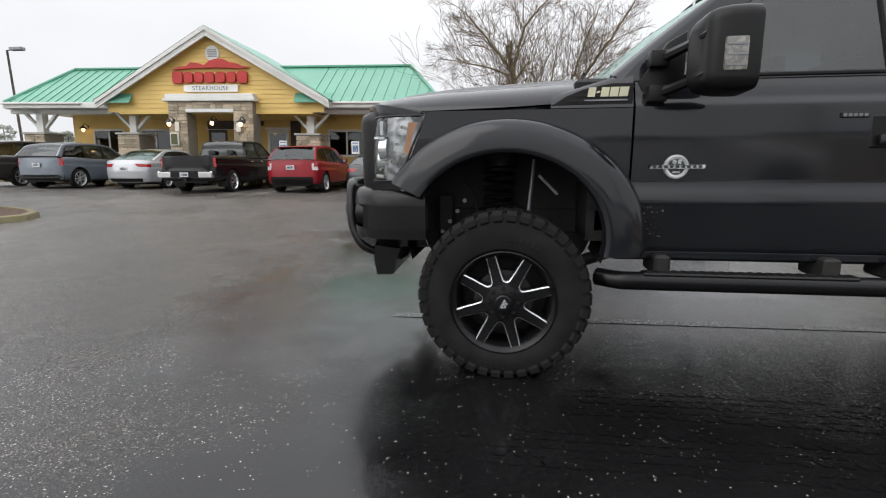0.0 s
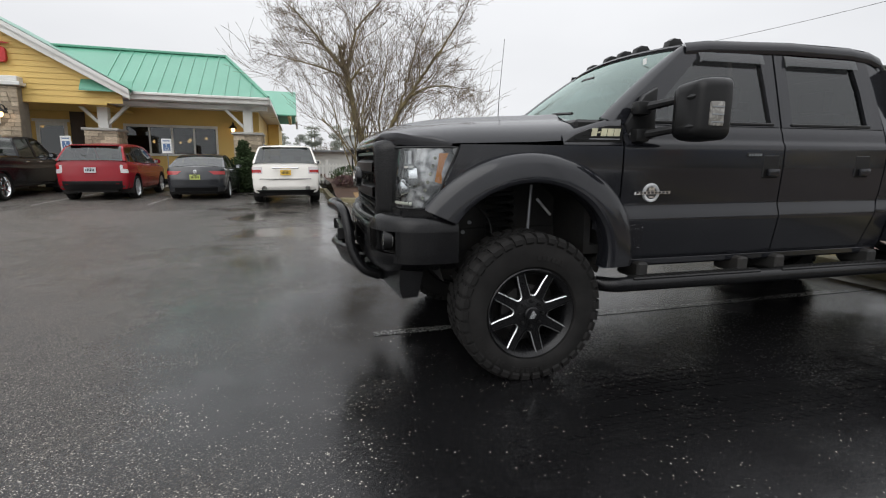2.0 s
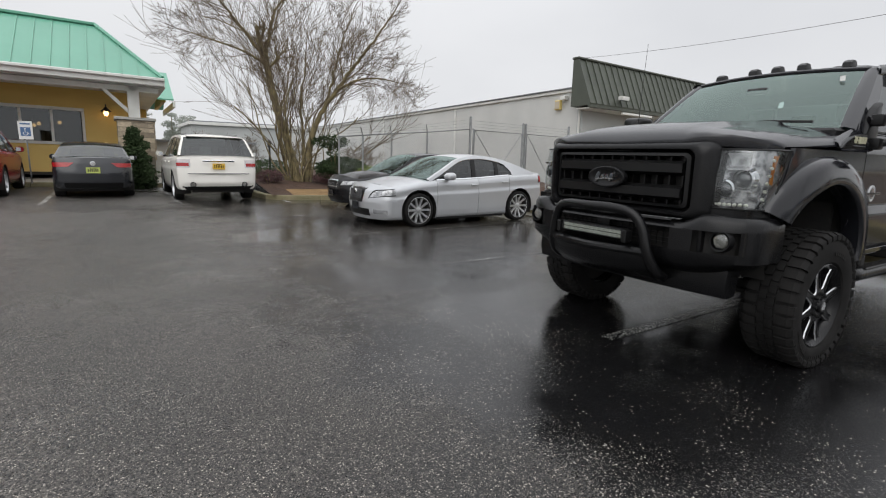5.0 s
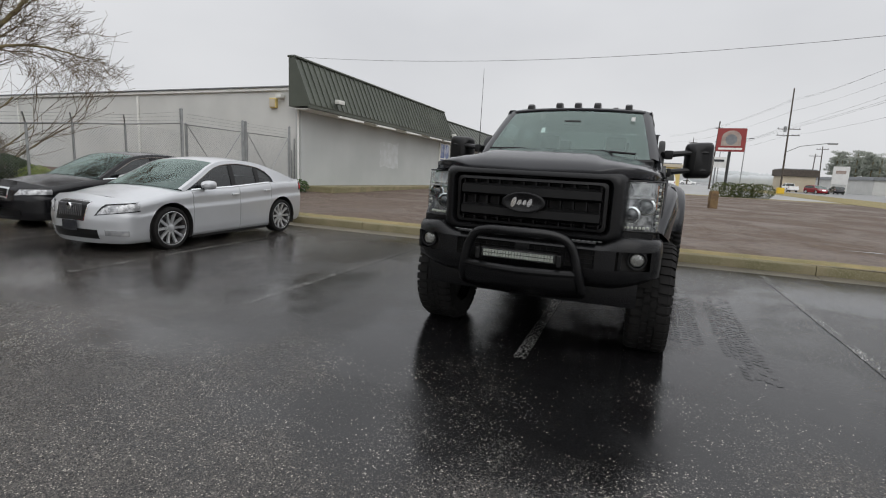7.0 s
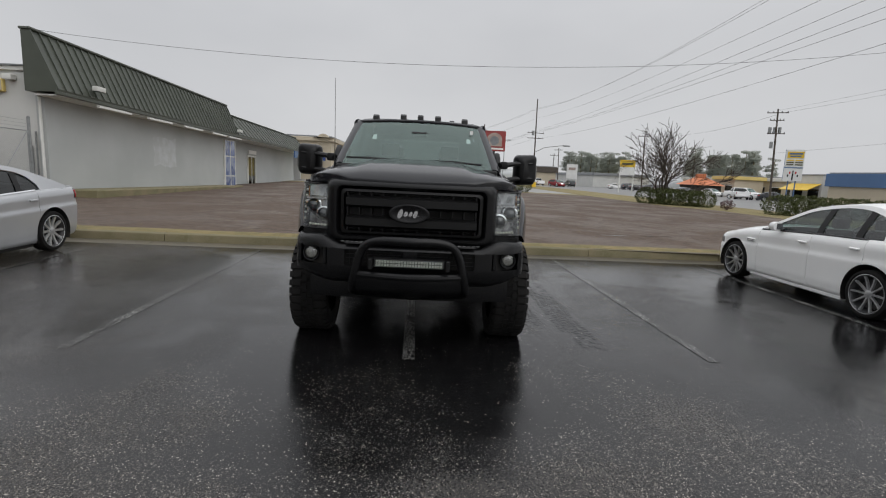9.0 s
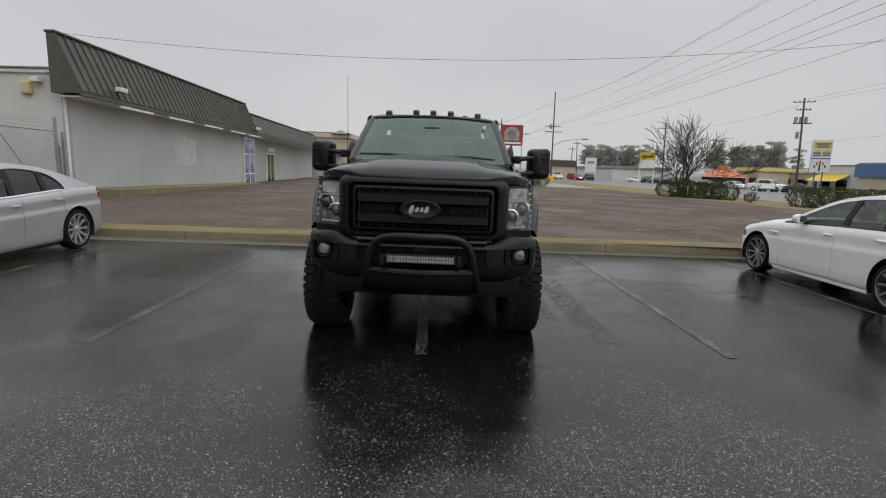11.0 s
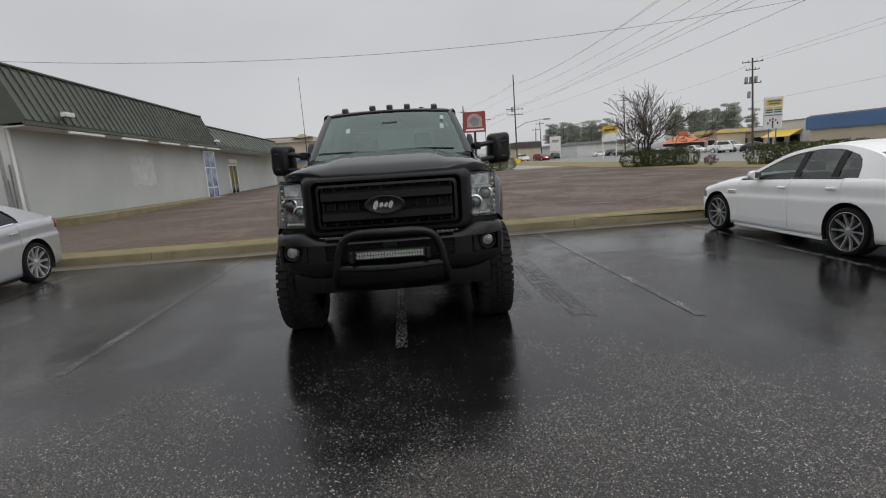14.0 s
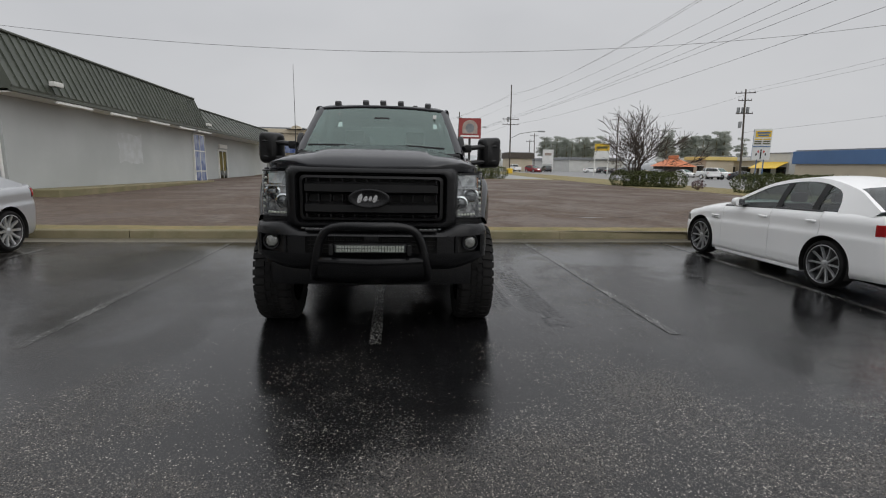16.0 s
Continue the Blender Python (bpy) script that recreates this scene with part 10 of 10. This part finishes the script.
far_block("blue_roofed_shop", "long cream shop with a deep blue metal fascia", 38, 71.4, -80, -62, 4.8, M["beige"], M["blue_metal"], 2.0)
bsg = thing("shop_letters", "yellow and red sign panel on the blue fascia", "sign", Matrix())
part("panel", B(49.5, 53.5, -61.6, -61.45, 3.2, 4.6, 0.02), M["sign_red"], bsg)
part("bar", B(50.0, 53.0, -61.45, -61.40, 3.6, 4.2), M["yellow_sign"], bsg)
far_block("yellow_awning_shop", "white corner shop with a yellow awning", 75, 82, -78, -64, 4.6, M["white_wall"], None, rows=2)
aw = thing("yellow_awning", "sloping bright yellow shop awning", "awning", Matrix())
part("canvas", PR([(-63.9, 3.2), (-61.6, 2.1), (-61.6, 2.0), (-63.9, 3.1)], 75.2, 81.8, "x"), M["yellow_sign"], aw)
far_block("strip_mall", "long low beige strip of shops", 84, 126, -84, -68, 4.2, M["beige"], M["white_trim"], 0.7, rows=9)
far_block("yellow_fronted_shop", "small shop with a yellow sign band", 92, 99, -66, -60, 4.2, M["beige"], M["pale_yellow"], 0.7, rows=2)
orr = thing("orange_roofed_restaurant", "low restaurant with a hipped orange roof", "building", pose(94, -54, 0) @ Matrix.Diagonal((0.62, 0.62, 0.9, 1)))
part("wall", B(-5, 5, -4, 4, -0.3, 2.4), M["dark_interior"], orr)
bm = bmesh.new()
vb = [bm.verts.new(c) for c in ((-6, -5, 2.3), (6, -5, 2.3), (6, 5, 2.3), (-6, 5, 2.3))]
vt = [bm.verts.new(c) for c in ((-2.5, -1, 3.9), (2.5, -1, 3.9), (2.5, 1, 3.9), (-2.5, 1, 3.9))]
for i in range(4):
    bm.faces.new((vb[i], vb[(i + 1) % 4], vt[(i + 1) % 4], vt[i]))
bm.faces.new(vt)
part("roof", bm, M["orange"], orr)
part("roof_sign", B(-2.4, 2.4, -0.5, 0.5, 3.902, 4.8, 0.1), M["orange"], orr)
bg = far_block("beige_store", "beige stucco store with a curved parapet", 62, 84, 15.0, 30, 5.6, M["beige"], M["beige"], 0.5)
part("curved_parapet", PR([(17.2, 5.6), *[(15.9 + 0.7 * math.cos(a), 5.5 + 0.55 * math.sin(a)) for a in np.linspace(0, math.pi, 12)], (14.6, 5.6)], 61.2, 61.8, "x"), M["beige"], bg)
part("purple_sign", B(61.3, 61.55, 15.6, 18.6, 2.6, 3.5), M["blue_film"], bg)
part("shop_window", B(61.9, 61.99, 19, 26, 0.3, 2.4), M["window"], bg)
far_block("pale_yellow_store", "pale yellow store far across the road", 100, 112, -4.5, 6.2, 4.3, M["pale_yellow"], M["beige"], 0.6)
far_block("tan_office", "tan two-storey office behind the trees", 8, 26, 95, 110, 6.2, M["grey_wall"], M["white_trim"], 0.5)
far_block("grey_store", "long grey shed far down the road", 150, 220, -70, -52, 4.4, M["white_wall"], M["steel"], 0.7)
far_block("brown_house", "brown hip-roofed building far down the road", 130, 138, -34.3, -27.9, 5.0, M["beige"], M["wood_pole"], 1.5)

# twin-headed lamp standards on the far lots
def twin_lamp(x, y, h, span):
    t = thing("lot_lamp", "slim grey lamp standard with two flat heads", "street lamp", pose(x, y, 0.1), group="lot lamps")
    part("pole", T([(0, 0, -0.3), (0, 0, h)], [0.11, 0.07], 8), M["galv"], t)
    part("arm", T([(0, -span / 2, h), (0, span / 2, h)], 0.05, 5), M["galv"], t)
    for s in (-1, 1):
        part("head", B(-0.25, 0.25, s * (span / 2 - 0.45), s * (span / 2 + 0.35), h - 0.06, h + 0.12, 0.04), M["steel"], t)


for x, y, h, span in ((75, 1.9, 7.5, 2.0), (112, 1.3, 7.8, 2.0), (110, -16.2, 10.0, 2.0), (110, -12.0, 9.2, 1.6)):
    twin_lamp(x, y, h, span)
lamp_foot = thing("yellow_bollard", "stout yellow concrete lamp footing", "bollard", pose(74.9, 2.6, 0.1))
part("body", lathe(bmesh.new(), [(0.30, -0.2), (0.30, 0.75), (0.26, 0.82), (0.01, 0.84)], 14, "z"), M["yellow_sign"], lamp_foot)

# far parked cars and a van
far_spec = dict(edge, plain=True)
small = make_car("far_car", "distant parked pale car", "car", pose(150, -33, 0.05, 0, 0, 10), dict(elantra, plain=True, paint=M["white_paint"]), "distant cars")
dark_far = make_car("far_car", "distant parked dark car", "car", pose(104, -52, 0.05, 0, 0, 95), dict(elantra, plain=True), "distant cars")
suv_far = make_car("far_suv", "distant parked dark SUV", "car", pose(96, -50, 0.05, 0, 0, 85), dict(edge, plain=True, paint=M["charcoal_paint"]), "distant cars")
red_far = make_car("far_suv", "distant parked dark red SUV", "car", pose(112, -31, 0.05, 0, 0, 20), dict(edge, plain=True), "distant cars")
pick_far = make_car("far_pickup", "distant white pickup truck", "pickup truck", pose(76, -49.5, 0.05, 0, 0, 160), dict(gmc, plain=True, paint=M["white_paint"]), "distant cars")
for x, y, a in ((118, -32, 15), (134, -36, 5), (142, -31, 170), (96, -54, 92), (126, -52, 88), (83, -52, 15), (130, 2, 80), (140, -5, 90), (160, -40, 0)):
    copy_thing(small, pose(x, y, 0.05, 0, 0, a))
for x, y, a in ((107, -52, 92), (110, -53, 88), (113, -52, 91), (90, -51, 100), (122, -34, 0), (66, -52, 60)):
    copy_thing(dark_far, pose(x, y, 0.05, 0, 0, a))
for x, y, a in ((101, -51, 88), (119, -53, 90), (128, -37, 180), (145, -36, 0)):
    copy_thing(suv_far, pose(x, y, 0.05, 0, 0, a))
copy_thing(pick_far, pose(70, -50, 0.05, 0, 0, 20))
copy_thing(pick_far, pose(128, -28, 0.05, 0, 0, 185))
for k, (x, y, a) in enumerate(((147, -8.2, 95), (151, -12.6, 88), (191, -46.5, 80), (203, -57.0, 88))):
    copy_thing(small if k != 2 else suv_far, pose(x, y, 0.09, 0, 0, a))
van = make_car("white_van", "white camper van parked across the lot", "van", pose(68.0, 3.8, 0.05, 0, 0, -90), dict(edge, plain=True, L=5.6, W=1.0, R=0.36, wb=3.5, paint=M["white_paint"], d1=2.3, d2=3.3, win=[2.2, 3.3, 4.3],
               belt=[(0.42, 1.05), (1.0, 1.15), (1.5, 1.2), (5.6, 1.25)], nose_top=1.1, tail_top=1.26, sil=[(0.9, 1.18), (1.25, 1.60), (1.55, 1.98), (2.5, 2.15), (4.2, 2.15), (5.2, 2.08), (5.4, 1.7), (5.5, 1.27)]), "distant cars")

# far woods
def pine(m, h, seed):
    rnd = random.Random(seed)
    t = thing("pine_tree", "tall dark pine with a ragged crown", "tree", m, group="pines")
    part("trunk", T([(0, 0, -0.5), (rnd.gauss(0, 0.2), rnd.gauss(0, 0.2), h * 0.95)], [0.22, 0.06], 6), M["bark"], t)
    v, f = [], []
    for k in range(20):
        z = h * rnd.uniform(0.42, 1.0)
        r = (h * 0.20 * (1.15 - z / h) + 0.3) * rnd.uniform(0.5, 1.2)
        a = rnd.uniform(0, 6.28)
        foliage(v, f, (r * math.cos(a), r * math.sin(a), z), (h * 0.085, h * 0.085, h * 0.04), 80, h * 0.017, rnd, 0.1)
    leaf_mesh("needles", v, f, M["pine"], t)
    return t


proto = [pine(pose(118, -76, 0), 10.5, 51), pine(pose(124, -84, 0), 11.5, 52), pine(pose(112, -82, 0), 9.5, 53)]
rnd = random.Random(77)
for k in range(34):
    x = 120 + rnd.uniform(0, 28)
    copy_thing(proto[k % 3], pose(x, 3.7 - (x + 4.7) * rnd.uniform(0.555, 0.70), 0, 0, 0, rnd.uniform(0, 360)))
for k in range(40):
    x = rnd.uniform(185, 215)
    copy_thing(proto[k % 3], pose(x, -80 + 21 * k / 40 + rnd.gauss(0, 1), 0, 0, 0, rnd.uniform(0, 360)) @ Matrix.Diagonal((1.3, 1.3, 1.18, 1)))
for k in range(26):
    copy_thing(proto[k % 3], pose(-14 + rnd.uniform(-16, 32), 120 + rnd.uniform(0, 20), -2.5, 0, 0, rnd.uniform(0, 360)))
for k in range(26):
    copy_thing(proto[k % 3], pose(-62 + rnd.uniform(-34, 22), 76 + rnd.uniform(-18, 22), -3.0, 0, 0, rnd.uniform(0, 360)))
far_bare = bare_tree("far_bare_tree", "leafless tree in the distance", pose(86, -92, 0), [(a, 8 + 8 * (j % 3), 0.7) for j, a in enumerate(range(0, 360, 72))], 0.16, 3.4, 3, 61, up=0.25, spread=0.5, minr=0.03, group="distant bare trees")
for k in range(22):
    copy_thing(far_bare, pose(rnd.uniform(50, 140), -100 + rnd.uniform(-14, 8), 0, 0, 0, rnd.uniform(0, 360)))
for k in range(14):
    copy_thing(far_bare, pose(rnd.uniform(-70, -40), 60 + rnd.uniform(0, 30), -1, 0, 0, rnd.uniform(0, 360)))

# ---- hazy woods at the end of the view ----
# pale grey base colour stands for distance haze over the woods
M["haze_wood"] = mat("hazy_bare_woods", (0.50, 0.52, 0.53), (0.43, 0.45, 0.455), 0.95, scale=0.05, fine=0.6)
rnd_ = random.Random(83)
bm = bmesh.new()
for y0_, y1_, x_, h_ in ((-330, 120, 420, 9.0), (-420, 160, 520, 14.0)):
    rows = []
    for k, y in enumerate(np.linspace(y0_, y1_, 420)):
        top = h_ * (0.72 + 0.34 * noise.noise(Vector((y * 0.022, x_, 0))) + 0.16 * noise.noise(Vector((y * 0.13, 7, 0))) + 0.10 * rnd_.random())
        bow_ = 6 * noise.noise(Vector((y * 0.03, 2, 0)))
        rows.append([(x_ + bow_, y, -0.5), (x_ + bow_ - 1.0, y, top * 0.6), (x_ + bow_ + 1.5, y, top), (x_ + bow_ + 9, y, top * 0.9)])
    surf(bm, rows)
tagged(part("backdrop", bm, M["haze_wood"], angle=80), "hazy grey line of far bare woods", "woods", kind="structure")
